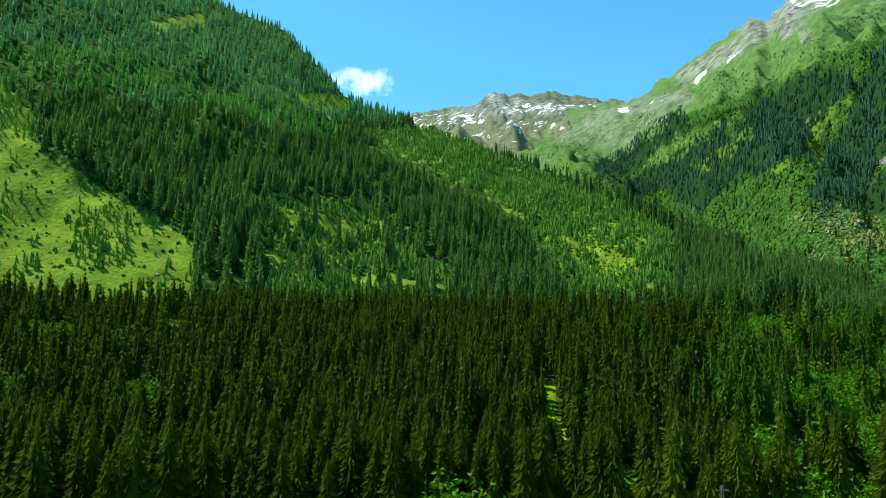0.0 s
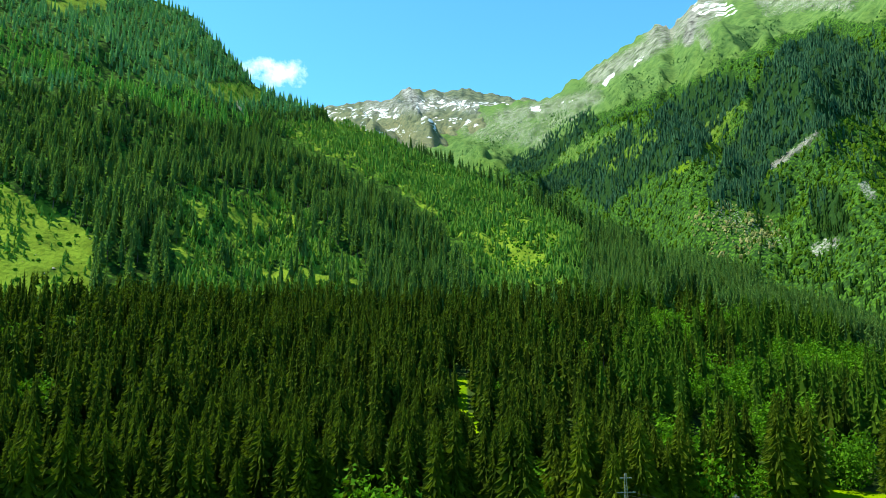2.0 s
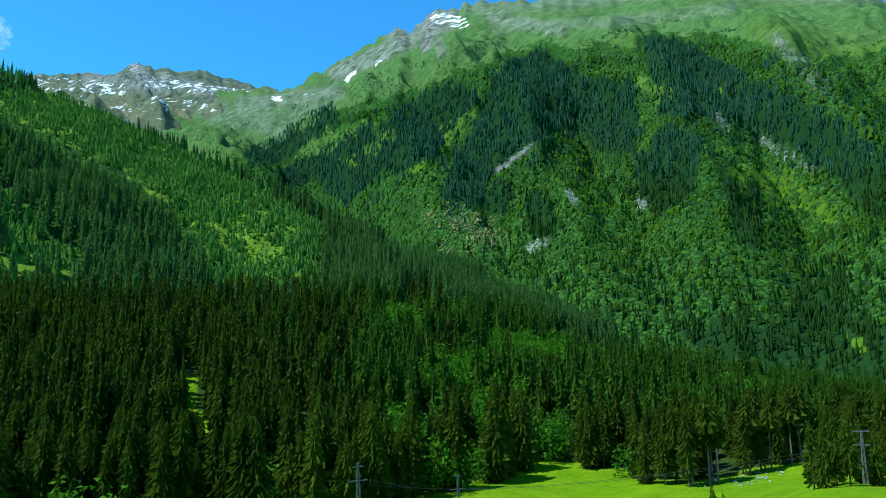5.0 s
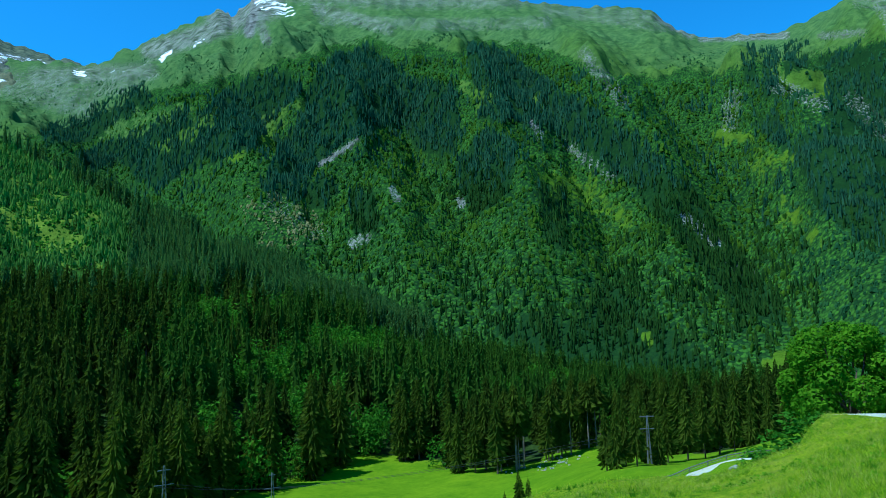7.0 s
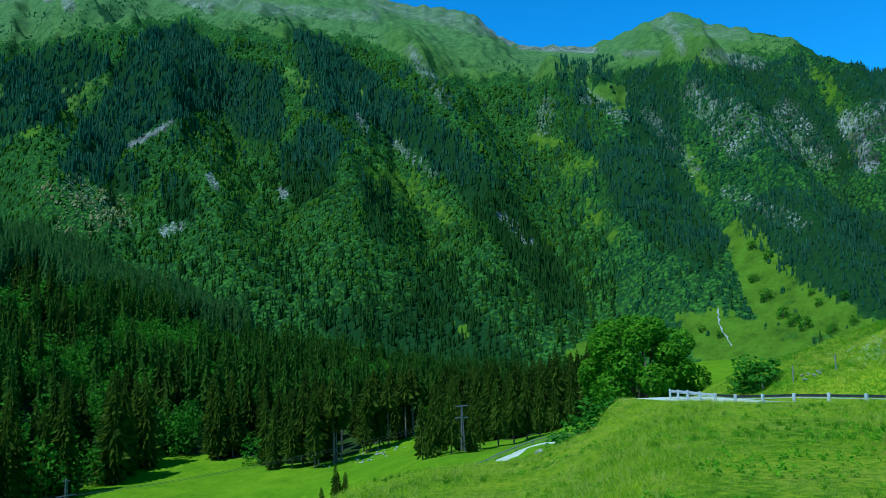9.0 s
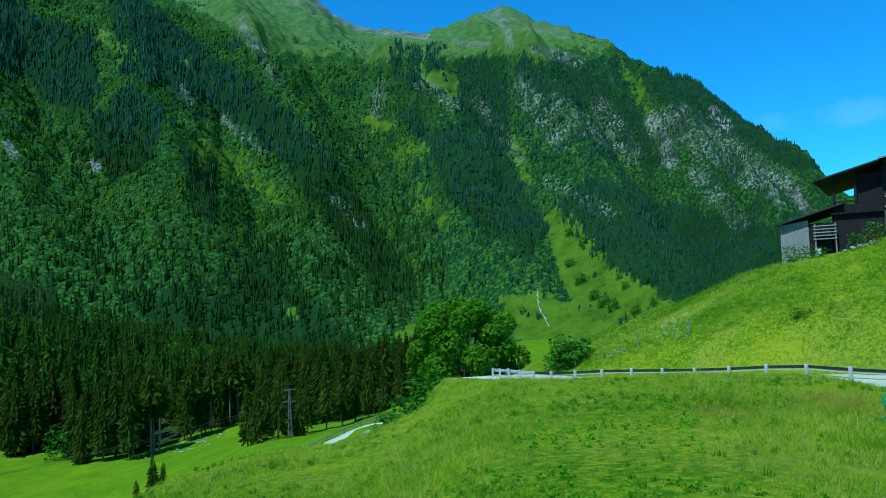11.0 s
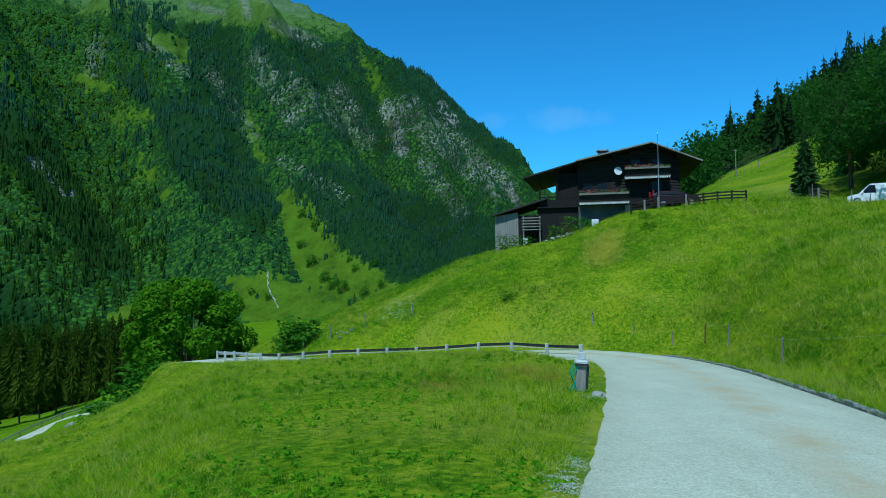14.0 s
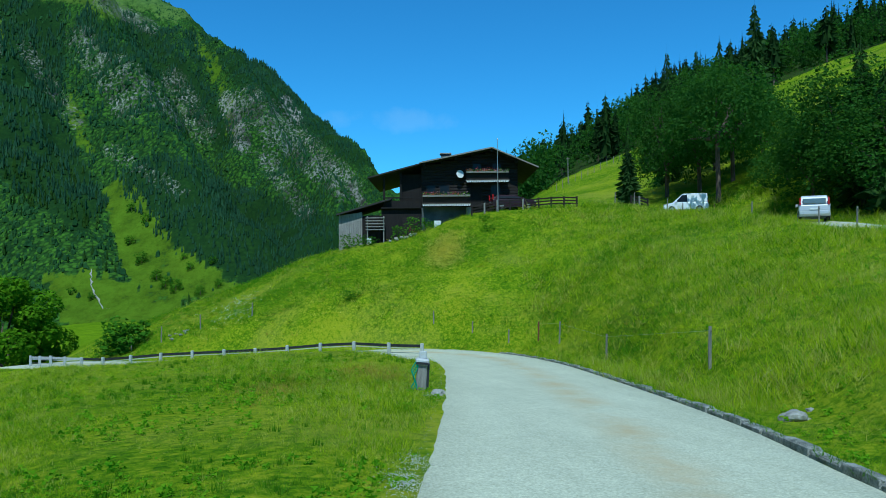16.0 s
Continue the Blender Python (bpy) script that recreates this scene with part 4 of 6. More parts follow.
hs = rng.uniform(0.5, 1.7, n) * np.where(rng.uniform(0, 1, n) < 0.15, 1.7, 1)
scattered("clearing_bushes", "low bushes and stumps on the clearing", "bush", CLUMP, P[few], hs[few], (hs * 1.6)[few], [SHRUB], 13)
dead = clear & (rng.uniform(0, 1, n) < 0.035)
scattered("clearing_debris", "pale stumps and felled wood on the clearing", "stumps", CLUMP, P[dead], hs[dead] * 0.5, hs[dead] * rng.uniform(0.5, 1.5, dead.sum()), [STUMP], 33)

# the east range: stands along the spurs, scrub between
n = 138000
az, u = rng.uniform(8, 96.5, n), rng.uniform(0, 1, n) ** 0.9
x, y, z = EAST.at(az, u)
el = elev(x, y, z)
wob = waves(x, y, 130, 61, 4)
lot = rng.uniform(0, 1, n)
dense, grove = within(az, el, STANDS), within(az, el, GROVES)
green, bare, line = east_turf(az, el), east_rock(az, el), np.interp(az, *TREE_LINE)
below = el < line - 0.3 - 0.6 * np.abs(wob)
steep = az + 1.5 * wob > 67
loose = within(az, el, [STAND_EAST_TOP, STAND_RIB, STAND_CREST]) & (waves(x, y, 70, 66, 3) < -0.05)
tree = (dense & (lot < np.where(steep, 0.62, 0.85)) & (bare < 0.75) & ~(loose & (lot > 0.16))) | (grove & (lot < 0.6))
tree |= ~dense & below & (green < 0.5) & (lot < np.interp(wob, [-0.2, 0.35, 0.6], [0.02, 0.10, 0.30]) * np.interp(az, [60, 72, 80], [1.0, 1.4, 1.9]))
tree |= (green > 0.5) & below & (lot < 0.012) & (el > 6)
tree |= ~dense & below & (green < 0.5) & (lot < np.interp(el + 2 * wob, [2, 6], [0.42, 0.0])) & (az < 68)
hh = rng.uniform(11, 20, n) * np.interp(az, [62, 72, 84, 96], [1, 0.8, 0.62, 0.42]) * np.interp(np.hypot(x, y), [550, 1300], [0.6, 1])
P = np.stack([x, y, z - 0.5], 1)
wt = hh * rng.uniform(0.18, 0.25, n)
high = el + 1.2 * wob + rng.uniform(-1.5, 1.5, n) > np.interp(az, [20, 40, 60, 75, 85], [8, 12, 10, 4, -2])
for nm, lb, m, mt in (("range_forest", "dark green spruce stands at the foot of the range", tree & ~high, NEEDLE_FAR), ("upland_forest", "spruce stands climbing the mountain range, tinted blue-green for haze", tree & high, NEEDLE_TOP)):
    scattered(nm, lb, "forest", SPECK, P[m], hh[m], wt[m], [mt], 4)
spur_cut = within(az, el, [PALE_SPUR], 0.5)
bush = ~tree & (~dense | loose) & ~grove & ~(spur_cut & (lot < 0.85)) & below & (green < 0.5) & (bare < 0.5) & (lot > np.where(steep & (el > 6), 0.30, 0.10))
bush |= ~tree & below & (green > 0.5) & (lot > np.where(green < 0.6, 0.7, 0.985) - 0.03 * wob)
bush |= ~tree & ~below & (el < line + np.interp(az, [17, 25, 40], [3.0, 2.0, 1.4])) & (bare < 0.5) & (waves(x, y, 180, 63, 4) > np.interp(az, [20, 40], [-0.05, 0.05])) & (lot > np.interp(az, [20, 40], [0.25, 0.45]))
hb = np.minimum(np.exp(rng.normal(1.15, 0.36, n)), 6.5) * np.interp(az, [60, 80, 96], [1, 0.85, 0.5])
hb = hb * np.interp(np.hypot(x, y), [600, 1300, 2200], [0.75, 1.05, 1.25]) * np.where(below, 1.0, 0.6)
wb = hb * rng.uniform(0.85, 1.25, n)
hb = hb * 1.25
for nm, lb, m, mt in (("range_scrub", "broadleaf scrub on the lower mountain range", bush & ~steep & below, RANGE_SCRUB), ("alpine_scrub", "dark alpine scrub on the rocky mountainside", bush & (steep | ~below), HIGH_SCRUB)):
    scattered(nm, lb, "scrub", CLUMP, P[m], hb[m], wb[m], [mt], 5)

# pale cut brush on a spur of the range
CUT_BRUSH = foliage_mat("cut_brush", (0.10, 0.125, 0.030), (0.36, 0.33, 0.14), 0.05, 0.25, 0.3)
cut = ~tree & spur_cut & (lot < 0.8)
scattered("cut_brush", "pale dry brush on a cleared mountain spur", "scrub", CLUMP, P[cut] + np.array((0, 0, 0.6)), hb[cut] * 0.7, wb[cut] * 0.9, [CUT_BRUSH], 15)

# wood on the hill behind the farm
n = 950
az, r = rng.uniform(104, 138, n), np.sqrt(rng.uniform(110 ** 2, 310 ** 2, n))
ok = floor_kind(az, r) == 2
az, r = az[ok], r[ok]
h = rng.uniform(8, 15, len(az))
sp, br = on_ground(az, r), waves(r * np.sin(np.radians(az)), r * np.cos(np.radians(az)), 40, 78, 2) > 0.0
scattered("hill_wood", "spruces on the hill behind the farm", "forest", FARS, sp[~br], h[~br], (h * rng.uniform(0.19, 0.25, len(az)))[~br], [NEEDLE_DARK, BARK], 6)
scattered("hill_broadleaf", "broadleaf wood on the hill behind the farm", "forest", [leafy(430, 166 + i, 15, 0.062) for i in range(4)], sp[br], h[br] * 0.8, (h * rng.uniform(0.6, 0.8, len(az)))[br], [LEAF_DARK], 16)


# ---- building blocks ----
def part(name, bm, mat, parent=None, label=""):
    me = bpy.data.meshes.new(name)
    bm.to_mesh(me)
    bm.free()
    me.materials.append(mat)
    ob = new(name, me)
    if parent is not None:
        ob.parent = parent
    return tagged(ob, label) if label else ob


def raw(name, verts, faces, mat, parent, label="", smooth=False):
    me = bpy.data.meshes.new(name)
    me.from_pydata([tuple(v) for v in verts], [], [tuple(f) for f in faces])
    me.materials.append(mat)
    if smooth:
        me.polygons.foreach_set("use_smooth", [True] * len(me.polygons))
    ob = new(name, me)
    ob.parent = parent
    return tagged(ob, label) if label else ob


def thing(name, m, label, category, group=""):
    ob = new(name)
    ob.matrix_world = m
    ob.empty_display_size = 0.2
    return tagged(ob, label, category, group)


def box(*args, bm=None, bevel=0.0):
    """A box from x0, x1, y0, y1, z0, z1."""
    x0, x1, y0, y1, z0, z1 = args
    out = bm or bmesh.new()
    made = bmesh.ops.create_cube(out, size=1)["verts"]
    for v in made:
        v.co = Vector(((x0 + x1) / 2 + v.co.x * (x1 - x0), (y0 + y1) / 2 + v.co.y * (y1 - y0), (z0 + z1) / 2 + v.co.z * (z1 - z0)))
    if bevel:
        es = list({e for v in made for e in v.link_edges})
        bmesh.ops.bevel(out, geom=es, offset=bevel, segments=1, affect="EDGES")
    return out


def rod(a, b, r0, r1=None, seg=8, bm=None):
    """A tapered round bar from a to b."""
    out = bm or bmesh.new()
    a, b = Vector(a), Vector(b)
    q = (b - a).to_track_quat("Z", "Y").to_matrix().to_4x4()
    bmesh.ops.create_cone(out, cap_ends=True, segments=seg, radius1=r0, radius2=r0 if r1 is None else r1, depth=(b - a).length, matrix=Matrix.Translation((a + b) / 2) @ q)
    return out


def gz(p):
    return float(ground_z(p[0], p[1])[0])


def stand(az, r, turn=0.0, sink=0.0):
    """A pose on the ground at azimuth and radius, its y axis looking away from the eye."""
    p = polar(az, r)
    return pose(p.x, p.y, gz(p) - sink, 0, 0, -az + turn)


GREY_WOOD = rough_mat("weathered_wood", (0.13, 0.12, 0.10), (0.34, 0.32, 0.28), 3.0, 0.9, squash=(4, 4, 0.6))
DARK_WOOD = rough_mat("sunburnt_timber", (0.007, 0.0055, 0.0045), (0.026, 0.018, 0.013), 2.0, 0.85, squash=(0.5, 3, 4), dist=0.02)
DEEP_WOOD = rough_mat("old_dark_boards", (0.005, 0.0045, 0.004), (0.016, 0.012, 0.010), 2.0, 0.9, squash=(4, 4, 0.5))
PALE_WOOD = rough_mat("grey_boards", (0.16, 0.15, 0.135), (0.36, 0.34, 0.30), 2.5, 0.9, squash=(5, 5, 0.4))
WHITE = rough_mat("white_paint", (0.55, 0.57, 0.56), (0.80, 0.81, 0.79), 4.0, 0.7)
POST_WHITE = rough_mat("weathered_white_post", (0.32, 0.33, 0.32), (0.62, 0.63, 0.60), 5.0, 0.8)
PLASTER = rough_mat("grey_plaster", (0.045, 0.055, 0.06), (0.11, 0.125, 0.13), 1.5, 0.9)
BLACK = rough_mat("black_rail", (0.012, 0.012, 0.014), (0.04, 0.04, 0.045), 3.0, 0.6)
STONE = rough_mat("pale_stone", (0.15, 0.145, 0.12), (0.44, 0.43, 0.37), 2.5, 0.9, bump=0.6, dist=0.03)
METAL = rough_mat("galvanised_steel", (0.35, 0.37, 0.38), (0.55, 0.57, 0.58), 5.0, 0.45, 0.8)
DULL_STEEL = rough_mat("dull_steel", (0.06, 0.065, 0.065), (0.16, 0.17, 0.17), 4.0, 0.6, 0.3)
PYLON_STEEL = rough_mat("weathered_pylon_steel", (0.11, 0.12, 0.11), (0.22, 0.23, 0.21), 4.0, 0.7, 0.2)
SHINGLE = rough_mat("roof_shingles", (0.018, 0.016, 0.016), (0.05, 0.045, 0.043), 1.5, 0.9)
RED_WOOD = rough_mat("red_painted_post", (0.10, 0.03, 0.02), (0.20, 0.06, 0.04), 4.0, 0.8)
GREEN_ROPE = rough_mat("green_plastic", (0.02, 0.20, 0.11), (0.06, 0.38, 0.22), 6.0, 0.6)
def asphalt_mat():
    """Pale, worn asphalt: fine chippings, long wear streaks and a sandy trail."""
    m, nt, b = material("pale_asphalt")
    p = place_of(nt)
    grain = noise_of(nt, p, 32, 3, 0.8)
    coarse, broad = noise_of(nt, p, 9, 4, 0.7), noise_of(nt, p, 0.7, 4, 0.6)
    rot = nt.nodes.new("ShaderNodeMapping")
    rot.inputs["Rotation"].default_value = (0, 0, radians(14))
    rot.inputs["Scale"].default_value = (0.12, 1.6, 1)
    nt.links.new(p, rot.inputs[0])
    streak = noise_of(nt, rot.outputs[0], 1.0, 4, 0.6)
    f = maths(nt, "ADD", maths(nt, "ADD", maths(nt, "MULTIPLY", grain, 0.60), maths(nt, "MULTIPLY", coarse, 0.20)), maths(nt, "ADD", maths(nt, "MULTIPLY", streak, 0.11), maths(nt, "MULTIPLY", broad, 0.09)))
    c = ramp(nt, f, [(0.36, (0.29, 0.30, 0.205)), (0.5, (0.45, 0.46, 0.325)), (0.64, (0.64, 0.65, 0.47))])
    lane = nt.nodes.new("ShaderNodeAttribute")
    lane.attribute_name = "across"
    sand = maths(nt, "MULTIPLY", ramp(nt, lane.outputs["Fac"], [(0.46, (0, 0, 0)), (0.60, (1, 1, 1)), (0.74, (0, 0, 0))]), ramp(nt, noise_of(nt, p, 0.5, 6, 0.75), [(0.36, (0, 0, 0)), (0.62, (0.95, 0.95, 0.95))]))
    nt.links.new(mixed(nt, sand, c, (0.42, 0.345, 0.19)), b.inputs["Base Color"])
    b.inputs["Roughness"].default_value = 0.92
    bumped(nt, b, maths(nt, "ADD", grain, coarse), 0.6, 0.01)
    return m


ASPHALT = asphalt_mat()
KERB = rough_mat("mossy_kerb_stone", (0.025, 0.032, 0.018), (0.50, 0.50, 0.44), 5.0, 0.95, bump=1.0, dist=0.04)
GLASS_DARK = rough_mat("window_glass", (0.006, 0.008, 0.010), (0.012, 0.015, 0.018), 1.0, 0.3, bump=0.0, spec=0.25)
CAR_WHITE = rough_mat("white_car_paint", (0.72, 0.74, 0.74), (0.80, 0.81, 0.81), 2.0, 0.25, bump=0.0)
CAR_SILVER = rough_mat("silver_car_paint", (0.42, 0.44, 0.46), (0.52, 0.54, 0.56), 2.0, 0.3, 0.1, bump=0.0)
# grey of the reflected sky put into the glass colour
HATCH_GLASS = rough_mat("sky_grey_glass", (0.10, 0.12, 0.13), (0.14, 0.16, 0.17), 1.0, 0.05, bump=0.0, spec=0.9)
CAR_RED = rough_mat("red_car_paint", (0.018, 0.004, 0.005), (0.03, 0.006, 0.007), 2.0, 0.3, bump=0.0)
RUBBER = rough_mat("rubber", (0.012, 0.012, 0.012), (0.03, 0.03, 0.03), 6.0, 0.9)
LAMP_RED = rough_mat("red_lamp_glass", (0.35, 0.01, 0.012), (0.5, 0.02, 0.02), 3.0, 0.2, bump=0.0)
BLOOM_RED = rough_mat("red_geraniums", (0.30, 0.02, 0.03), (0.60, 0.06, 0.06), 6.0, 0.8)
BLOOM_PALE = rough_mat("pale_geraniums", (0.45, 0.18, 0.20), (0.70, 0.45, 0.42), 6.0, 0.8)
BLOOM_WHITE = rough_mat("white_blossom", (0.60, 0.64, 0.58), (0.80, 0.82, 0.78), 6.0, 0.9)


# ---- roads ----
def road(name, line, label):
    d = np.gradient(line[:, :2], axis=0)
    d /= np.linalg.norm(d, axis=1, keepdims=True)
    nrm = np.stack([d[:, 1], -d[:, 0]], 1)
    cols, rag = np.array((-1, -0.97, -0.6, -0.3, 0, 0.3, 0.6, 0.97, 1)), waves(line[:, 0], line[:, 1], 2.2, 9, 4)
    v = []
    for i, p in enumerate(line):
        for c in cols:
            w = p[3] * c + (0.045 * rag[i] if c < -0.9 else 0)
            v.append((p[0] + nrm[i, 0] * w, p[1] + nrm[i, 1] * w, p[2] - 0.03 * c * c - (0.10 if abs(c) > 0.99 else 0)))
    ob = new(name, mesh_from(name, v, grid_faces(len(line), 9), ASPHALT, True))
    ob.data.attributes.new("across", "FLOAT", "POINT").data.foreach_set("value", np.tile((cols + 1) / 2, len(line)).astype(np.float32))
    return tagged(ob, label, "road", kind="structure")


road("road", LINES[0], "pale worn asphalt road bending down the meadow")
road("road_lower", LINES[1], "narrow pale road on the slope below the meadow")
road("road_upper", LINES[2], "narrow pale farm road along the meadow")


def offset_line(line, side, extra):
    d = np.gradient(line[:, :2], axis=0)
    d /= np.linalg.norm(d, axis=1, keepdims=True)
    w = (line[:, 3] + extra) * side
    return np.stack([line[:, 0] + d[:, 1] * w, line[:, 1] - d[:, 0] * w, line[:, 2]], 1)


def spaced(pts, gap):
    """Points every gap metres along a line, with the heading there."""
    seg = np.hypot(*np.diff(pts[:, :2], axis=0).T)
    s = np.concatenate([[0], np.cumsum(seg)])
    at = np.arange(0, s[-1], gap)
    q = np.stack([np.interp(at, s, pts[:, k]) for k in range(3)], 1)
    d = np.stack([np.interp(at, s, np.gradient(pts[:, k])) for k in range(2)], 1)
    return q, np.degrees(np.arctan2(d[:, 1], d[:, 0]))


# stone kerb along the hill side of the road
kerb = tagged(new("kerb"), "low kerb of pale rough stones beside the road", "kerb", kind="structure")
side = offset_line(LINES[0], 1, 0.08)
ahead = side @ np.array((math.sin(radians(104)), math.cos(radians(104)), 0))
side = side[(ahead > 3) & (np.hypot(side[:, 0], side[:, 1]) < 42) & (ahead > 0)]
q, hd = spaced(side, 0.9)
kmeshes = []
for i in range(5):
    rk = random.Random(i)
    bm = box(-0.447, 0.447, -0.085, 0.085, -0.25, 0.055 + rk.uniform(-0.025, 0.02), bevel=0.022)
    for v in bm.verts:
        v.co += Vector((rk.uniform(-0.004, 0.004), rk.uniform(-0.015, 0.015), rk.uniform(-0.01, 0.01)))
    me = bpy.data.meshes.new("kerb_stone")
    bm.to_mesh(me)
    bm.free()
    me.materials.append(KERB)
    kmeshes.append(me)
for i, (p, a) in enumerate(zip(q, hd)):
    ob = new("kerb_stone", kmeshes[i % 5])
    ob.parent = kerb
    nx = q[min(i + 1, len(q) - 1)] - q[max(i - 1, 0)]
    ob.matrix_world = pose(p[0], p[1], p[2] - 0.02, 0, -math.degrees(math.atan2(nx[2], math.hypot(nx[0], nx[1]))), math.degrees(math.atan2(nx[1], nx[0])) + random.uniform(-0.5, 0.5))

# ---- guard rail ----
RAIL = [(98.9, 40.6), (96, 41.9), (90, 44.2), (84, 47.2), (79, 49.9), (75.7, 52.4), (73.7, 55.4), (72.2, 59), (71.0, 63.5)]
rl = smooth_line([(a, r, 0, 1) for a, r in RAIL], 0.2)
q, hd = spaced(np.concatenate([rl[:, :2], 0 * rl[:, :1]], 1), 2.2)
rail = thing("guard_rail", Matrix(), "roadside guard rail with white posts and dark beam", "guard rail")
tops = []
for i, (p, a) in enumerate(zip(q, hd)):
    z = gz(p) + float(np.interp(math.degrees(math.atan2(p[0], p[1])), [71, 76, 79, 92, 96, 99], [0.05, 0.08, 0.30, 0.30, 0.14, 0.04]))
    tops.append(Vector((p[0], p[1], z)))
    ob = part("post", box(-0.085, 0.085, -0.07, 0.07, -0.7, 0.76 + 0.02 * math.sin(i * 2.1), bevel=0.015), POST_WHITE, rail)
    ob.matrix_world = pose(p[0], p[1], z, random.uniform(-2, 2), random.uniform(-2, 2), a)
for i, (a, b) in enumerate(zip(tops, tops[1:])):
    d = (b - a).normalized()
    nrm = Vector((-d.y, d.x, 0)) * (1 if Vector((-d.y, d.x, 0)).dot(a) > 0 else -1)
    dark = i < len(tops) - 5
    for nm, z0, z1, off, th, mt in (("beam", 0.54, 0.69, 0.09, 0.05, BLACK if dark else POST_WHITE), ("lower_rail", 0.20, 0.235, 0.09, 0.03, METAL), ("cap_strip", 0.46, 0.50, 0.075, 0.04, POST_WHITE)):
        v = []
        for e, o in ((a, 0), (b, 0)):
            for k in (0, th):
                for z in (z0, z1):
                    v.append(e + nrm * (off + k) + Vector((0, 0, z)))
        raw(nm, v, [(0, 1, 5, 4), (2, 6, 7, 3), (1, 3, 7, 5), (0, 4, 6, 2), (0, 2, 3, 1), (4, 5, 7, 6)], mt, rail)

# old concrete end post with a bucket and a green hose
az_b, r_b = 98.75, 18.6
end = thing("rail_end_post", stand(az_b, r_b) @ pose(0, 0, 0, 0, 4, 0), "weathered end post with white cap and green hose", "post")
part("shaft", box(-0.13, 0.13, -0.12, 0.12, -0.3, 0.78, bevel=0.03), GREY_WOOD, end)
# black slab in place of the shade on the shaft's right side
part("dark_side", box(0.135, 0.19, -0.10, 0.10, 0.0, 0.70, bevel=0.01), BLACK, end)
part("cap", box(-0.17, 0.17, -0.16, 0.16, 0.64, 0.80, bevel=0.04), POST_WHITE, end, "dirty white box cap")
part("cap_slot", box(-0.16, 0.16, -0.175, -0.155, 0.66, 0.72), BLACK, end)
part("spike", box(-0.09, 0.10, -0.03, 0.03, 0.80, 0.98, bevel=0.01), POST_WHITE, end)
for k in range(3):
    pts = [(-0.15 - 0.03 * k + 0.05 * math.sin(j * 1.1 + k), -0.14 - 0.02 * k, 0.72 - j * 0.085) for j in range(9)]
    bm = bmesh.new()
    for a, b in zip(pts, pts[1:]):
        rod(a, b, 0.016, bm=bm, seg=6)
    part("hose", bm, GREEN_ROPE, end, "hanging green plastic hose")


# ---- fence along the hill meadow ----
def fence_post(az, r, height, mat, label, lean=0.0):
    p = polar(az, r)
    t = thing("fence_post", pose(p.x, p.y, gz(p), lean, lean * 0.5, -az + 20), label, "fence post", "posts of the meadow fence")
    bm = rod((0, 0, -0.3), (0, 0, height), 0.046, 0.040, 7)
    part("post", bm, mat, t)
    part("insulator", rod((0, -0.05, height - 0.12), (0, -0.12, height - 0.12), 0.018, 0.012, 6), BLACK, t)
    return Vector((p.x, p.y, gz(p) + height - 0.12))


heads = []
for az_p, r_p, h_p, mt, lb in ((120.4, 20.2, 1.12, GREY_WOOD, "grey weathered wooden fence post in the meadow"), (113.0, 31, 1.1, GREY_WOOD, "grey weathered wooden fence post in the meadow"),
                           (109.5, 39, 1.15, GREY_WOOD, "grey weathered wooden fence post in the meadow"), (107.9, 42.0, 1.1, RED_WOOD, "short reddish brown wooden post by the road"), (105.6, 43.6, 0.85, GREY_WOOD, "thin grey fence post above the road"),
                           (102.8, 46.4, 0.85, GREY_WOOD, "thin grey fence post above the road"), (99.8, 48.8, 0.85, GREY_WOOD, "thin grey fence post above the road"), (82.3, 58, 1.1, GREY_WOOD, "thin grey fence post above the road"),
                           (79.6, 59, 1.2, GREY_WOOD, "thin grey fence post above the road"), (77.6, 61, 1.0, GREY_WOOD, "thin grey fence post above the road"), (86, 56, 1.0, GREY_WOOD, "thin grey fence post above the road")):
    heads.append(fence_post(az_p, r_p, h_p, mt, lb, random.uniform(-3, 3)))
for az_p, r_p in ((132.5, 33.5), (130.0, 38.5), (127.7, 45.5), (123.4, 52.0), (120.9, 57), (118.7, 61), (117.6, 62), (115.2, 63.5), (113.8, 64.5)):
    fence_post(az_p, r_p, 1.15, GREY_WOOD if az_p != 120.9 else RED_WOOD, "weathered fence post along the farm road", random.uniform(-2, 2))
wires = thing("fence_wire", Matrix(), "thin pale electric fence wire", "wire")
for a, b in zip(heads[:4], heads[1:4]):
    part("strand", rod(a, b, 0.0025, seg=5), METAL, wires)

# ---- boulders ----
def boulder(az, r, size, seed, label, mat=STONE, sink=0.25):
    rk = random.Random(seed)
    bm = bmesh.new()
    bmesh.ops.create_icosphere(bm, subdivisions=3 if size > 0.45 and r < 60 else 2, radius=0.5)
    for v in bm.verts:
        v.co *= 0.8 + 0.55 * noise.noise(v.co * 2.2 + Vector((seed, 0, 0)))
        v.co = Vector((v.co.x * 1.25, v.co.y * 0.9, v.co.z * 0.8)) * size
    ob = part("boulder", bm, mat)
    m = stand(az, r)
    ob.matrix_world = m @ pose(0, 0, size * (0.4 - sink), 0, 0, rk.uniform(0, 180))
    return tagged(ob, label, "rock", "stones in the grass")


boulder(126.2, 13.1, 0.55, 2, "pale lichen-covered boulder on the grassy bank", sink=0.42)
boulder(127.0, 13.7, 0.16, 3, "small pale stone on the grassy bank", sink=0.4)
boulder(100.0, 17.3, 0.34, 4, "flat pale stone beside the end post", sink=0.3)
boulder(100.4, 17.8, 0.22, 5, "flat pale stone beside the end post", sink=0.3)
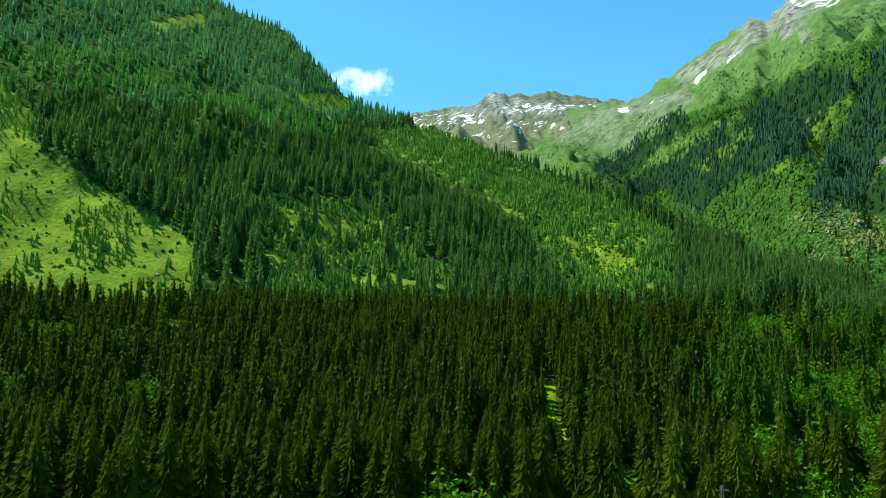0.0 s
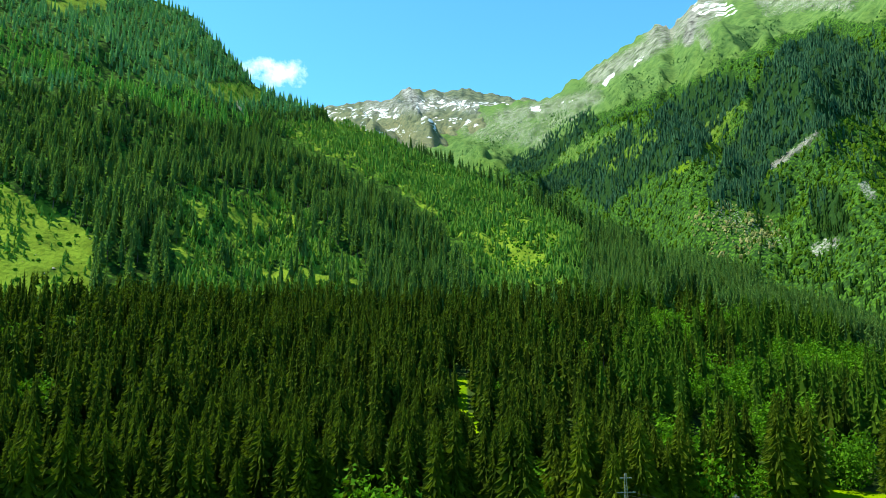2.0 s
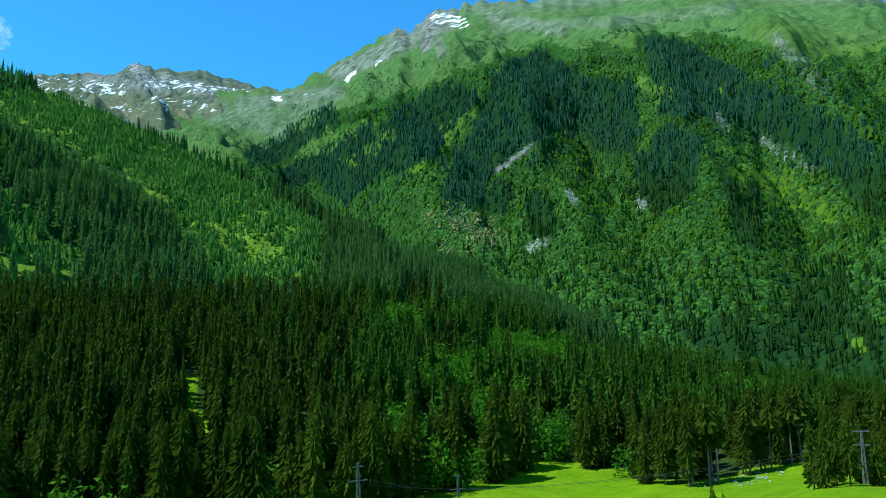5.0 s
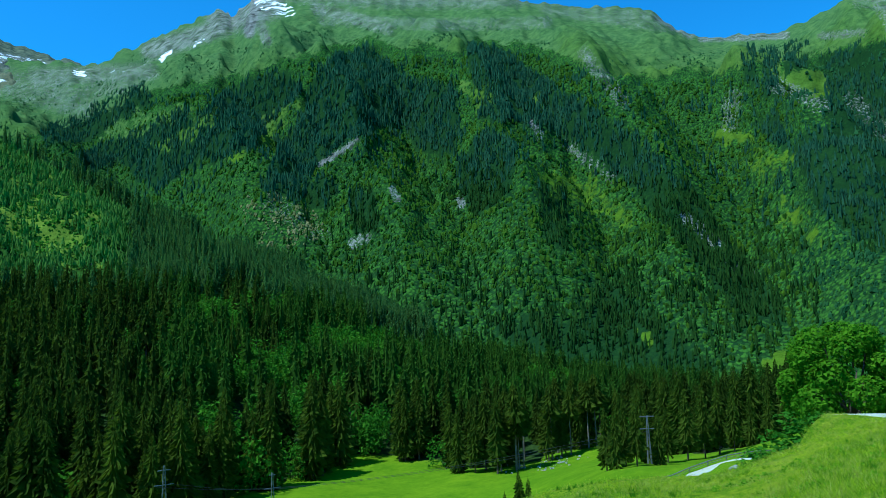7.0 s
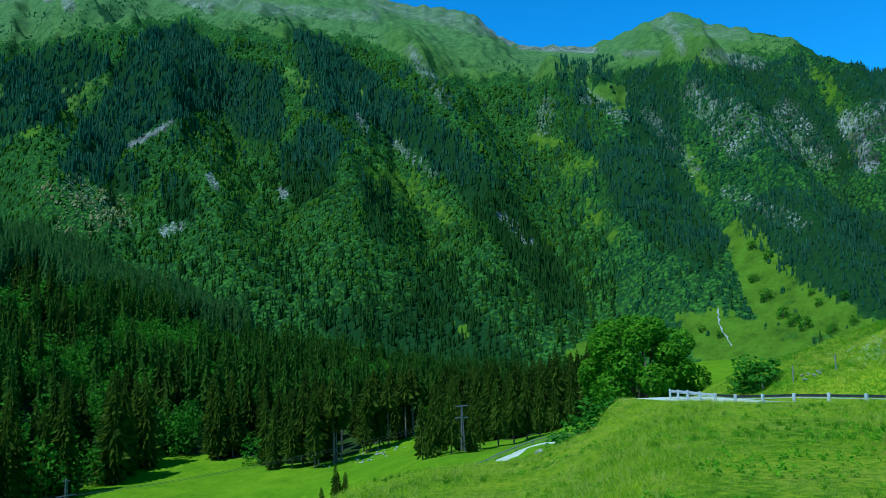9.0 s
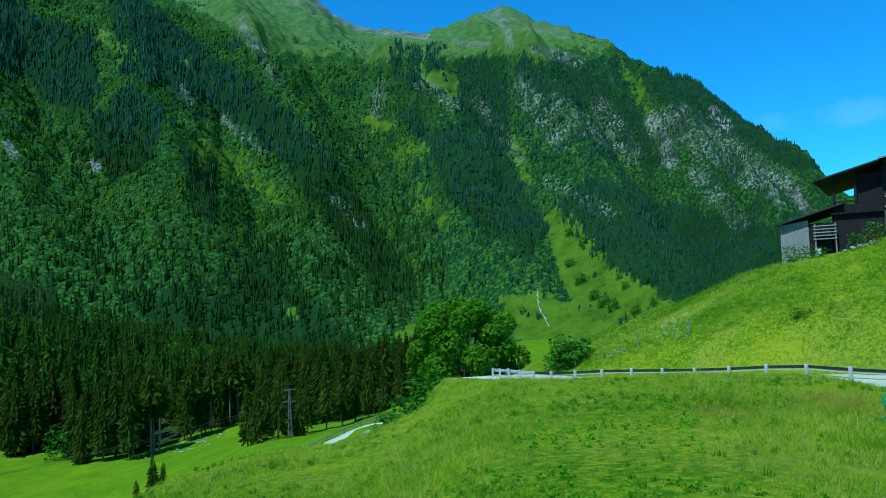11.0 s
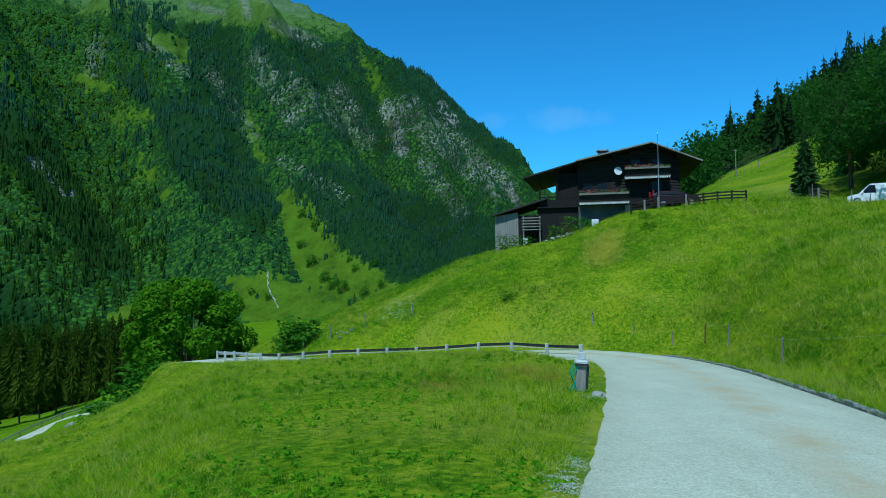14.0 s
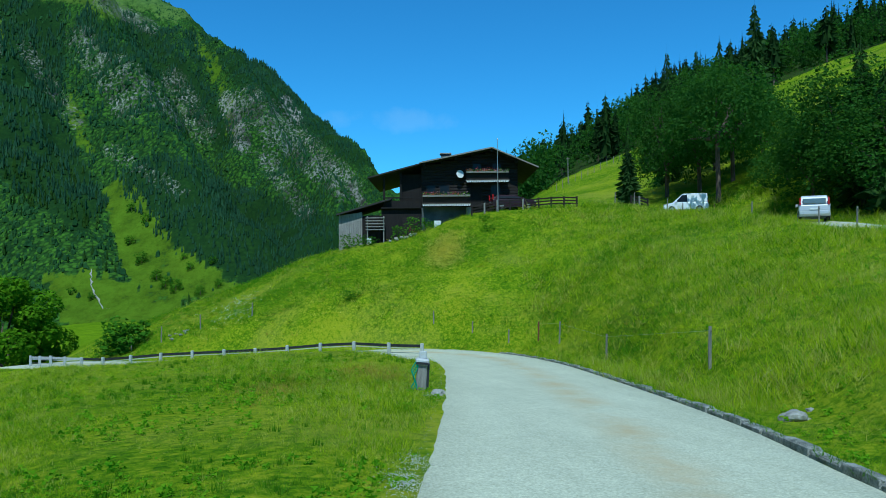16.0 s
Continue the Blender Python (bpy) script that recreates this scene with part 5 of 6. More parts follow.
boulder(61.5, 47, 0.55, 6, "grey boulder on the meadow brow")
for i in range(7):
    boulder(80.2 + 0.22 * i + 0.1 * math.sin(i * 5), 59 + 0.6 * math.cos(i * 3), 0.3, 20 + i, "white stones of a small heap in the grass")
rs_v = random.Random(77)
for i in range(60):
    a_v = rs_v.gauss(48.0, 1.5)
    boulder(a_v, 199 + (a_v - 48) * 1.2 + rs_v.gauss(0, 4.5), rs_v.choice((0.35, 0.4, 0.5, 0.6, 0.8)), 40 + i, "pale weathered stone strewn on the valley meadow")


# ---- single trees ----
PALE_BARK = rough_mat("pale_bark", (0.09, 0.075, 0.055), (0.24, 0.20, 0.15), 4.0, 0.95, squash=(3, 3, 0.6))
# farm spruces: needles darkened in colour to stand for shade
NEEDLE_SHADE = foliage_mat("shaded_farm_spruce", (0.014, 0.034, 0.010), (0.045, 0.088, 0.020), 0.3, 0.15, 0.3)
# edge spruces: sunlight put into a lighter, warmer needle colour
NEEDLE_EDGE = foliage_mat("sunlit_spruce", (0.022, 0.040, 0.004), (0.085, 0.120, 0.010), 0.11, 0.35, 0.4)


def needle_mesh(seed, bare, mat):
    v, f, k = fir(26, 9, bare, seed)
    return mesh_from("crown", v, f[k == 0], mat)


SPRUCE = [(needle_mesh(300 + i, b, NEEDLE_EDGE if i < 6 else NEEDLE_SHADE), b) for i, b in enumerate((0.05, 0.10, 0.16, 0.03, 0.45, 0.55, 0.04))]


def spruce(label, variant, group=""):
    """A spruce 1 m high and 1 m in radius at the origin, to be scaled."""
    me, b = SPRUCE[variant]
    t = thing("spruce", Matrix(), label, "tree", group)
    part("trunk", rod((0, 0, -0.02), (0, 0, 0.93), 0.075, 0.008, 7), PALE_BARK if variant in (4, 5) else BARK, t)
    c = new("crown", me)
    c.parent = t
    return t


def set_tree(proto, spot, height, width, turn):
    return copy_thing(proto, Matrix.Translation(spot) @ Matrix.Rotation(turn, 4, "Z") @ Matrix.Diagonal((width, width, height, 1)))


rt = random.Random(5)
protos = [spruce("tall dark green spruce at the edge of the valley meadow", i, "spruces along the valley meadow") for i in range(4)]
protos += [spruce("spruce with a long bare pale trunk at the forest edge", i, "bare-stemmed spruces at the forest edge") for i in (4, 5)]
for i, (s, h) in enumerate(EDGE):
    open_edge = 44.5 < math.degrees(math.atan2(s[0], s[1])) < 53
    set_tree(protos[4 + i % 2] if open_edge and i % 2 else protos[i % 4], Vector(s), h, h * rt.uniform(0.16, 0.21), rt.uniform(0, 6.28))
for az_t, r_t, h_t in ((52.6, 128, 11), (53.3, 124, 10), (54.0, 131, 12), (54.8, 126, 11), (55.6, 133, 10.5), (56.4, 129, 9), (53.7, 137, 13), (57.0, 138, 10), (58.4, 142, 13), (59.6, 146, 14), (60.6, 150, 13), (55.2, 141, 13), (61.6, 148, 12),
                       (44.9, 76, 7), (46.0, 78, 9), (46.7, 80, 8), (42.5, 84, 6), (62.8, 158, 11), (64, 160, 12), (65.2, 163, 11), (66.0, 168, 12), (63.4, 170, 14)):
    p = polar(az_t, r_t)
    set_tree(protos[rt.randrange(4)], Vector((p.x, p.y, gz(p) - 0.2)), h_t, h_t * rt.uniform(0.14, 0.18), rt.uniform(0, 6.28))
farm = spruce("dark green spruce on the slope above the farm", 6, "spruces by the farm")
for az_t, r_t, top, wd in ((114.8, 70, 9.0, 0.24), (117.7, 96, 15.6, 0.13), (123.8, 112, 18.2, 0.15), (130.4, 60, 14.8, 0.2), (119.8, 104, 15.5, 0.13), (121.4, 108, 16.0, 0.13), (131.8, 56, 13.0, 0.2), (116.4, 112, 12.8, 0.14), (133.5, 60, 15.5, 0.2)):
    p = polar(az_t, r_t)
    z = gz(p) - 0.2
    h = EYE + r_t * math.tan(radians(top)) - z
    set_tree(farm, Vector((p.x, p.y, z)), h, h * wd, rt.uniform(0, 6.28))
for t in (*protos, farm):
    for o in (*t.children_recursive, t):
        bpy.data.objects.remove(o)


def broadleaf(spot, height, width, seed, label, name="maple_tree", leaves=5200, clear=0.14, group=""):
    """A spreading tree: a forked trunk under a many-lobed crown of leaf sprays."""
    rk = random.Random(seed)
    t = thing(name, Matrix.Translation(spot), label, "tree", group)
    bm = bmesh.new()
    fork = height * (clear + 0.12)
    rod((0, 0, -0.4), (0.1, 0, fork), height * (0.034 if name == "maple_tree" else 0.019), height * (0.024 if name == "maple_tree" else 0.014), 9, bm)
    for i in range(9):
        a, up = i * 2.4 + rk.uniform(-0.3, 0.3), rk.uniform(0.42, 0.85) * height
        out = width * 0.5 * rk.uniform(0.45, 0.8) * (1.25 - up / height)
        mid_p = Vector((math.cos(a) * out * 0.55, math.sin(a) * out * 0.55, fork + (up - fork) * 0.45))
        tip = Vector((math.cos(a) * out, math.sin(a) * out, up))
        rod((0.1, 0, fork - 0.3), mid_p, height * 0.016, height * 0.010, 6, bm)
        rod(mid_p, tip, height * 0.010, height * 0.004, 6, bm)
    part("trunk", bm, BARK, t, "grey-brown forked trunk with spreading limbs")
    v, f, k = leafy(leaves, seed, 30 if name == "maple_tree" else 36, 0.030 if name == "maple_tree" else 0.020, clear + 0.06, 0.36, (0.11, 0.18))
    leaf = LEAF if name == "maple_tree" else LEAF_DARK
    v = v * np.array((width, width, height))
    ob = new("crown", mesh_from("crown", v, f, leaf))
    ob.parent = t
    return tagged(ob, "dense bright green leaves") and t


p = polar(69.1, 97)
base = gz(p) - 0.3
broadleaf((p.x, p.y, base), EYE + 97 * math.tan(radians(0.0)) - base, 15.5, 400, "large round maple tree in full leaf below the road", leaves=17000, clear=0.08)
for i, (az_t, r_t, top, wd) in enumerate(((117.6, 88, 12.6, 11), (119.9, 86, 13.4, 12), (122.2, 84, 14.2, 13), (124.2, 88, 11.6, 9), (127.4, 64, 9.6, 10), (129.8, 62, 13.6, 12), (131.3, 61, 13.0, 11), (128.4, 68, 11.4, 9), (132.6, 56, 12.0, 11), (125.8, 74, 8.0, 7),
                                          (121.0, 94, 14.5, 11))):
    p = polar(az_t, r_t)
    base = gz(p) - 0.3
    broadleaf((p.x, p.y, base), EYE + r_t * math.tan(radians(top)) - base, wd, 410 + i, "leafy broadleaf tree shading the farm track", "ash_tree", 8500, 0.2, "trees above the farm road")


p = polar(121.2, 77)
base = gz(p) - 0.3
broadleaf((p.x, p.y, base), EYE + 77 * math.tan(radians(14.2)) - base, 13, 425, "tall leafy tree overhanging the parked van", "ash_tree", 8500, 0.36, "trees above the farm road")


def bush(az, r, h, w, seed, label, mat=SHRUB, n=420, name="bush"):
    p = polar(az, r)
    v, f, k = leafy(n, seed, 12, 0.09, 0.02)
    ob = new(name, mesh_from(name, v * np.array((w, w, h)), f, mat))
    ob.matrix_world = Matrix.Translation((p.x, p.y, gz(p) - 0.15))
    return tagged(ob, label, "bush")


bush(77.3, 62, 2.7, 4.2, 500, "dense green bush beside the road", n=900)
bush(75.9, 64, 1.6, 2.2, 501, "small green bush beside the road")
for i, (a, rr, hh_, ww) in enumerate(((66.2, 82, 3.8, 7), (64.6, 77, 3.2, 6), (63.3, 72, 2.4, 5), (67.8, 84, 3.4, 6), (61.6, 72, 1.2, 4))):
    bush(a, rr, hh_, ww, 505 + i, "low dark green bushes on the slope below the brow", n=600)
for i, (a, e0, s) in enumerate(((78.3, 0.2, 9), (79.3, -1.0, 8), (79.9, -1.4, 8), (80.6, -1.9, 9), (81.6, -0.4, 6), (82.3, -2.3, 7), (77.5, 1.6, 7), (78.6, 3.0, 8), (77.6, 3.8, 7), (81.2, 0.4, 5), (83.6, -1.6, 6), (73.8, -1.9, 5), (75.0, -2.4, 5), (83.2, 0.0, 6))):
    # scattered trees on the grassy fan across the side valley
    us = np.linspace(0, 0.4, 160)
    x, y, z = EAST.at(np.full(160, a), us)
    k = int(np.argmin(abs(elev(x, y, z) - e0)))
    v, f, _ = leafy(600, 520 + i, 9, 0.075, 0.02)
    mt = thing("meadow_tree", Matrix.Translation((x[k], y[k], z[k] - 0.6)), "round dark green tree on the grassy fan", "tree", "trees on the grassy fan")
    part("trunk", rod((0, 0, -0.5), (0, 0, s * 0.5), 0.3, 0.15, 6), BARK, mt)
    cr = new("crown", mesh_from("crown", v * np.array((s * 1.2, s * 1.2, s)), f, SHRUB))
    cr.parent = mt

# brook falling over the grassy fan
us = np.linspace(0.0, 0.45, 300)
brook = []
for k in range(22):
    a, e0 = np.interp(k / 21, [0, 0.3, 0.6, 1], [75.0, 75.0, 75.5, 76.4]) + 0.06 * math.sin(k * 2.7), np.interp(k / 21, [0, 1], [-0.3, -4.1])
    x, y, z = EAST.at(np.full(300, a), us)
    k2 = int(np.argmin(abs(elev(x, y, z) - e0)))
    brook.append(Vector((x[k2], y[k2], z[k2] + 0.5)))
bv = []
for i, p in enumerate(brook):
    w = Vector((math.cos(radians(75)), -math.sin(radians(75)), 0)) * (0.15 + 0.5 * math.sin(i * 2.2) ** 4)
    bv += [p - w, p + w, p + w - Vector((0, 0, 3.0)), p - w - Vector((0, 0, 3.0))]
bf = []
for i in range(len(brook) - 1):
    a = i * 4
    bf += [(a + k, a + (k + 1) % 4, a + 4 + (k + 1) % 4, a + 4 + k) for k in range(4)]
tagged(raw("brook", bv, bf, STONE, None), "white mountain brook tumbling down the grass", "brook", kind="structure")

# ---- the farmhouse ----
H_AZ, H_R = 100.57, 66.0
hp = polar(H_AZ, H_R)
HOUSE = pose(hp.x, hp.y, EYE + H_R * math.tan(radians(4.38)), 0, 0, -H_AZ)     # x along the gable, y away, z from the terrace
house = thing("farmhouse", HOUSE, "old dark timber farmhouse with flowered balconies on a hillside", "house")
ROOF = [(-6.65, 2.62), (-2.0, 3.82), (4.4, 5.12), (8.5, 3.36)]


def roof_z(x):
    return float(np.interp(x, [a for a, b in ROOF], [b for a, b in ROOF]))


z = 0.02
while z < 4.9:
    xs = [x for x in np.linspace(-1.9, 6.8, 88) if roof_z(x) - 0.22 > z + 0.1]
    if len(xs) > 2:
        part("wall_log", box(xs[0], xs[-1], 0.0, 0.22, z, z + 0.265, bevel=0.04), DARK_WOOD, house)
    z += 0.275
part("house_core", box(-1.85, 6.7, 0.23, 11.0, -3.3, 3.1), DEEP_WOOD, house)
part("right_wall", box(6.55, 6.8, 0.23, 11.0, -0.6, 3.6), DARK_WOOD, house)
part("basement_wall", box(-5.4, 2.4, 0.10, 10.8, -3.6, -0.02), PLASTER, house, "grey rendered basement wall")
part("barn_wall", box(-5.5, -1.9, -0.02, 0.09, -3.5, -0.1), DEEP_WOOD, house)
part("loggia_wall", box(-3.7, -1.86, 0.4, 10.8, 0.0, 2.95), DEEP_WOOD, house)
for x in (-5.25, -3.75):
    part("loggia_post", box(x - 0.09, x + 0.09, 0.0, 0.18, -0.1, roof_z(x) - 0.2), DEEP_WOOD, house)
part("loggia_rail", box(-5.3, -1.9, -0.04, 0.04, 0.75, 0.87), DEEP_WOOD, house)
part("loggia_parapet", box(-5.3, -1.9, -0.05, 0.02, -0.05, 0.55), DEEP_WOOD, house)
part("loggia_floor", box(-5.5, -1.9, -0.3, 1.6, -0.16, -0.05), DEEP_WOOD, house)
for i, ((xa, za), (xb, zb)) in enumerate(zip(ROOF, ROOF[1:])):
    y0 = -0.7 if i == 0 else -1.3
    th = 0.11
    v = [(xa, y0, za), (xb, y0, zb), (xb, 12.2, zb), (xa, 12.2, za), (xa, y0, za - th), (xb, y0, zb - th), (xb, 12.2, zb - th), (xa, 12.2, za - th)]
    sl = raw("roof", v, [(0, 1, 2, 3), (7, 6, 5, 4), (0, 4, 5, 1), (1, 5, 6, 2), (2, 6, 7, 3), (3, 7, 4, 0)], SHINGLE, house, "low-pitched dark shingle roof")
    if i:
        v = [(xa, y0 - 0.05, za + 0.02), (xb, y0 - 0.05, zb + 0.02), (xb, y0 - 0.004, zb + 0.02), (xa, y0 - 0.004, za + 0.02), (xa, y0 - 0.05, za - 0.10), (xb, y0 - 0.05, zb - 0.10), (xb, y0 - 0.004, zb - 0.10), (xa, y0 - 0.004, za - 0.10)]
        raw("verge_board", v, [(0, 1, 2, 3), (7, 6, 5, 4), (0, 4, 5, 1), (1, 5, 6, 2), (2, 6, 7, 3), (3, 7, 4, 0)], GREY_WOOD, sl)
for x in (-1.6, 1.2, 4.4, 6.6):
    part("purlin", box(x - 0.1, x + 0.1, -1.15, 0.0, roof_z(x) - 0.42, roof_z(x) - 0.19), DEEP_WOOD, house)
ch = part("chimney", box(-0.1, 0.75, 2.0, 2.8, 3.4, 5.0, bevel=0.02), PLASTER, house)
part("chimney_cap", box(-0.22, 0.87, 1.9, 2.9, 5.01, 5.13), STONE, ch)
for x0, x1, z0, depth, boxes in ((-1.75, 2.45, 0.15, 1.1, True), (2.15, 5.9, 2.25, 0.9, True)):
    bal = part("balcony", box(x0, x1, -depth, 0.0, z0 - 0.1, z0), DEEP_WOOD, house, "wooden balcony with carved boards and flower boxes")
    n_b = int((x1 - x0) / 0.16)
    for i in range(n_b):
        xa = x0 + (x1 - x0) * i / n_b
        part("baluster", box(xa + 0.012, xa + (x1 - x0) / n_b - 0.012, -depth - 0.03, -depth, z0, z0 + 0.72), DARK_WOOD, bal)
    part("handrail", box(x0 - 0.05, x1 + 0.05, -depth - 0.08, -depth + 0.05, z0 + 0.73, z0 + 0.80), DARK_WOOD, bal)
    part("floor_edge", box(x0 - 0.05, x1 + 0.05, -depth - 0.06, -depth - 0.034, z0 - 0.1, z0 + 0.02), GREY_WOOD, bal, "pale weathered edge board")
    fb = part("flower_box", box(x0, x1, -depth - 0.28, -depth - 0.09, z0 + 0.62, z0 + 0.78), GREY_WOOD, bal)
    lace = bmesh.new()
    for i in range(int((x1 - x0) / 0.15)):
        box(x0 + 0.15 * i + 0.02, x0 + 0.15 * i + 0.12, -depth - 0.072, -depth - 0.062, z0 - 0.2, z0 - 0.06, bm=lace)
    part("lace_trim", lace, WHITE, bal, "white carved trim boards")
    rk = np.random.default_rng(int(z0 * 100))
    for nm, cnt, mt in (("leaves", 260, SHRUB), ("red_blossom", 130, BLOOM_RED), ("pale_blossom", 70, BLOOM_PALE)):
        vv, ff = [], []
        for i in range(cnt):
            c = np.array((rk.uniform(x0, x1), -depth - 0.2 + rk.normal() * 0.08, z0 + 0.86 + rk.normal() * 0.09 - (0.06 if nm == "leaves" else 0)))
            if nm == "red_blossom" and (c[0] - x0) / (x1 - x0) > 0.75:
                continue
            e = rk.normal(size=(3, 3)) * 0.05
            b = len(vv)
            vv += [c + e[0], c + e[1], c + e[2]]
            ff.append((b, b + 1, b + 2))
        raw(nm, vv, ff, mt, fb)
for x, zz, w, h in ((0.2, 1.0, 0.8, 0.9), (-1.0, 1.0, 0.7, 0.9), (3.0, 1.0, 0.9, 1.95), (4.8, 1.0, 0.8, 0.9), (3.1, 3.0, 0.7, 0.8), (4.9, 3.0, 0.7, 0.8)):
    zb = 0.02 if h > 1.5 else zz
    wi = part("window" if h < 1.5 else "house_door", box(x - w / 2, x + w / 2, -0.03, -0.004, zb, zb + h), GLASS_DARK if h < 1.5 else DEEP_WOOD, house)
    for a, b, c, d in ((x - w / 2 - 0.08, x - w / 2, zb - 0.06, zb + h + 0.06), (x + w / 2, x + w / 2 + 0.08, zb - 0.06, zb + h + 0.06), (x - w / 2, x + w / 2, zb + h, zb + h + 0.07), (x - w / 2, x + w / 2, zb - 0.07, zb)):
        part("frame", box(a, b, -0.06, -0.004, c, d), DARK_WOOD, wi)
dish = part("satellite_dish", rod((1.6, -0.5, 2.85), (1.55, -0.38, 2.83), 0.36, 0.10, 20), WHITE, house, "white satellite dish")
part("dish_arm", rod((1.6, -0.36, 2.83), (1.6, 0.0, 2.7), 0.03), METAL, dish)
part("pillar", box(-0.75, -0.15, -1.3, 0.0, -2.9, -1.35, bevel=0.05), WHITE, house, "whitewashed wall stub")
part("pillar", box(2.1, 2.55, -0.6, 0.0, -0.95, -0.12, bevel=0.04), STONE, house)
part("barn_door", box(-3.6, -2.2, -0.08, -0.03, -3.2, -0.9), DARK_WOOD, house)
shed = thing("lean_to_shed", HOUSE, "grey board lean-to shed against the farmhouse", "shed")
for i in range(12):
    xa = -9.2 + i * 0.165
    part("board", box(xa + 0.006, xa + 0.159, -0.03 + 0.012 * (i % 2), 0.02, -3.7, -0.72 + 0.16 * (xa + 9.2) * 0.9), PALE_WOOD, shed)
part("shed_wall", box(-9.15, -5.6, 0.03, 6.0, -4.6, -0.75), DEEP_WOOD, shed)
part("foundation", box(-9.25, -5.5, 0.0, 6.1, -6.2, -3.7), STONE, shed)
part("corner_post", box(-9.32, -9.2, -0.06, 0.06, -4.2, -0.7), PALE_WOOD, shed)
v = [(-9.5, -0.5, -0.62), (-4.6, -0.5, 0.75), (-4.6, 6.5, 0.75), (-9.5, 6.5, -0.62), (-9.5, -0.5, -0.76), (-4.6, -0.5, 0.61), (-4.6, 6.5, 0.61), (-9.5, 6.5, -0.76)]
raw("shed_roof", v, [(0, 1, 2, 3), (7, 6, 5, 4), (0, 4, 5, 1), (1, 5, 6, 2), (2, 6, 7, 3), (3, 7, 4, 0)], SHINGLE, shed)
steps = thing("wood_stack", HOUSE @ pose(-6.0, -0.6, -2.6), "stacked pale planks and a bench beside the shed", "planks")
for i in range(5):
    part("plank", box(-0.85, 0.85 - 0.1 * (i % 2), -0.15, 0.15, 0.5 + i * 0.26, 0.58 + i * 0.26, bevel=0.01), PALE_WOOD, steps)
for x in (-0.7, 0.75):
    part("upright", box(x - 0.05, x + 0.05, -0.06, 0.06, -0.9, 1.75), GREY_WOOD, steps)
part("bench_leg", box(-0.75, -0.35, -0.2, 0.15, -1.0, -0.2), WHITE, steps)
for i in range(6):
    q_h = HOUSE @ Vector((-4.6 + 0.45 * i, -1.8 + 0.2 * math.sin(i * 4), 0))
    a_h, r_h = math.degrees(math.atan2(q_h.x, q_h.y)), math.hypot(q_h.x, q_h.y)
    boulder(a_h + 0.15 * math.sin(i * 7), r_h, 0.35 + 0.12 * (i * 5 % 3), 60 + i, "stone of a low dry wall before the house")
for i, (x, yy, hh_, ww, mt) in enumerate(((-8.2, -1.2, 1.5, 2.4, SHRUB), (-6.6, -1.6, 1.1, 2.0, SHRUB), (-2.4, -1.4, 1.9, 2.2, SHRUB), (-1.2, -1.0, 1.2, 1.6, SHRUB), (-3.9, -1.2, 1.5, 1.6, SHRUB), (-2.6, -1.7, 1.2, 1.0, BLOOM_RED))):
    q_h = HOUSE @ Vector((x, yy, 0))
    bush(math.degrees(math.atan2(q_h.x, q_h.y)), math.hypot(q_h.x, q_h.y), hh_, ww, 540 + i, "garden shrub by the farmhouse wall" if mt is SHRUB else "red rose bush by the farmhouse wall", mt, 260 if mt is SHRUB else 40)

# flagpole and terrace fences
fp = HOUSE @ Vector((4.75, -3.2, 0))
pole = thing("flagpole", pose(fp.x, fp.y, gz(fp)), "slender white flagpole before the house", "flagpole")
ptop = (HOUSE @ Vector((4.75, -3.2, 5.45))).z - gz(fp)
part("pole", rod((0, 0, -0.3), (0, 0, ptop), 0.045, 0.022, 10), METAL, pole)
part("finial", rod((0, 0, ptop), (0, 0, ptop + 0.12), 0.07, 0.03, 8), METAL, pole)
part("rope", rod((0.07, 0, 0.8), (0.05, 0, ptop - 0.1), 0.008, seg=5), WHITE, pole)


def board_fence(x0, x1, y, n, label, pale):
    f = thing("board_fence", HOUSE, label, "fence")
    tops = []
    for i in range(n + 1):
        x = x0 + (x1 - x0) * i / n
        w = HOUSE @ Vector((x, y, 0))
        zl = gz(w) - HOUSE.translation.z
        part("post", box(x - 0.07, x + 0.07, y - 0.06, y + 0.06, zl - 0.3, zl + 0.92, bevel=0.01), GREY_WOOD if i in pale else DARK_WOOD, f)
        tops.append((x, zl))
    for (xa, za), (xb, zb) in zip(tops, tops[1:]):
        for k in (0.25, 0.5, 0.75):
            v = [(xa, y + 0.065, za + k), (xb, y + 0.065, zb + k), (xb, y + 0.1, zb + k), (xa, y + 0.1, za + k), (xa, y + 0.065, za + k + 0.12), (xb, y + 0.065, zb + k + 0.12), (xb, y + 0.1, zb + k + 0.12), (xa, y + 0.1, za + k + 0.12)]
            raw("board", v, [(3, 2, 1, 0), (4, 5, 6, 7), (0, 1, 5, 4), (1, 2, 6, 5), (2, 3, 7, 6), (3, 0, 4, 7)], DARK_WOOD, f)


board_fence(2.5, 6.9, -3.0, 4, "dark wooden terrace fence with some pale posts", (1, 2, 4))
board_fence(7.2, 11.6, -2.6, 4, "dark wooden board fence on the terrace", ())
board_fence(16.2, 17.6, -3.0, 2, "short dark wooden fence by the track", (1,))


# ---- cars ----
def car(m, label, paint, length, width, height, van=False, hatch=True):
    """A car at m, its nose along +x, centred, standing on z = 0."""
    c = thing("van" if van else "car", m, label, "van" if van else "car")
    L, W = length / 2, width / 2
    hood = -L + length * (0.70 if van else 0.66)
    prof = [(-L, 0.32), (-L - 0.02, 0.62), (-L + 0.03, 0.92), (hood + 0.25, 0.98), (L - 0.25, 0.84), (L - 0.02, 0.66), (L, 0.36), (L - 0.1, 0.24), (-L + 0.1, 0.24)]

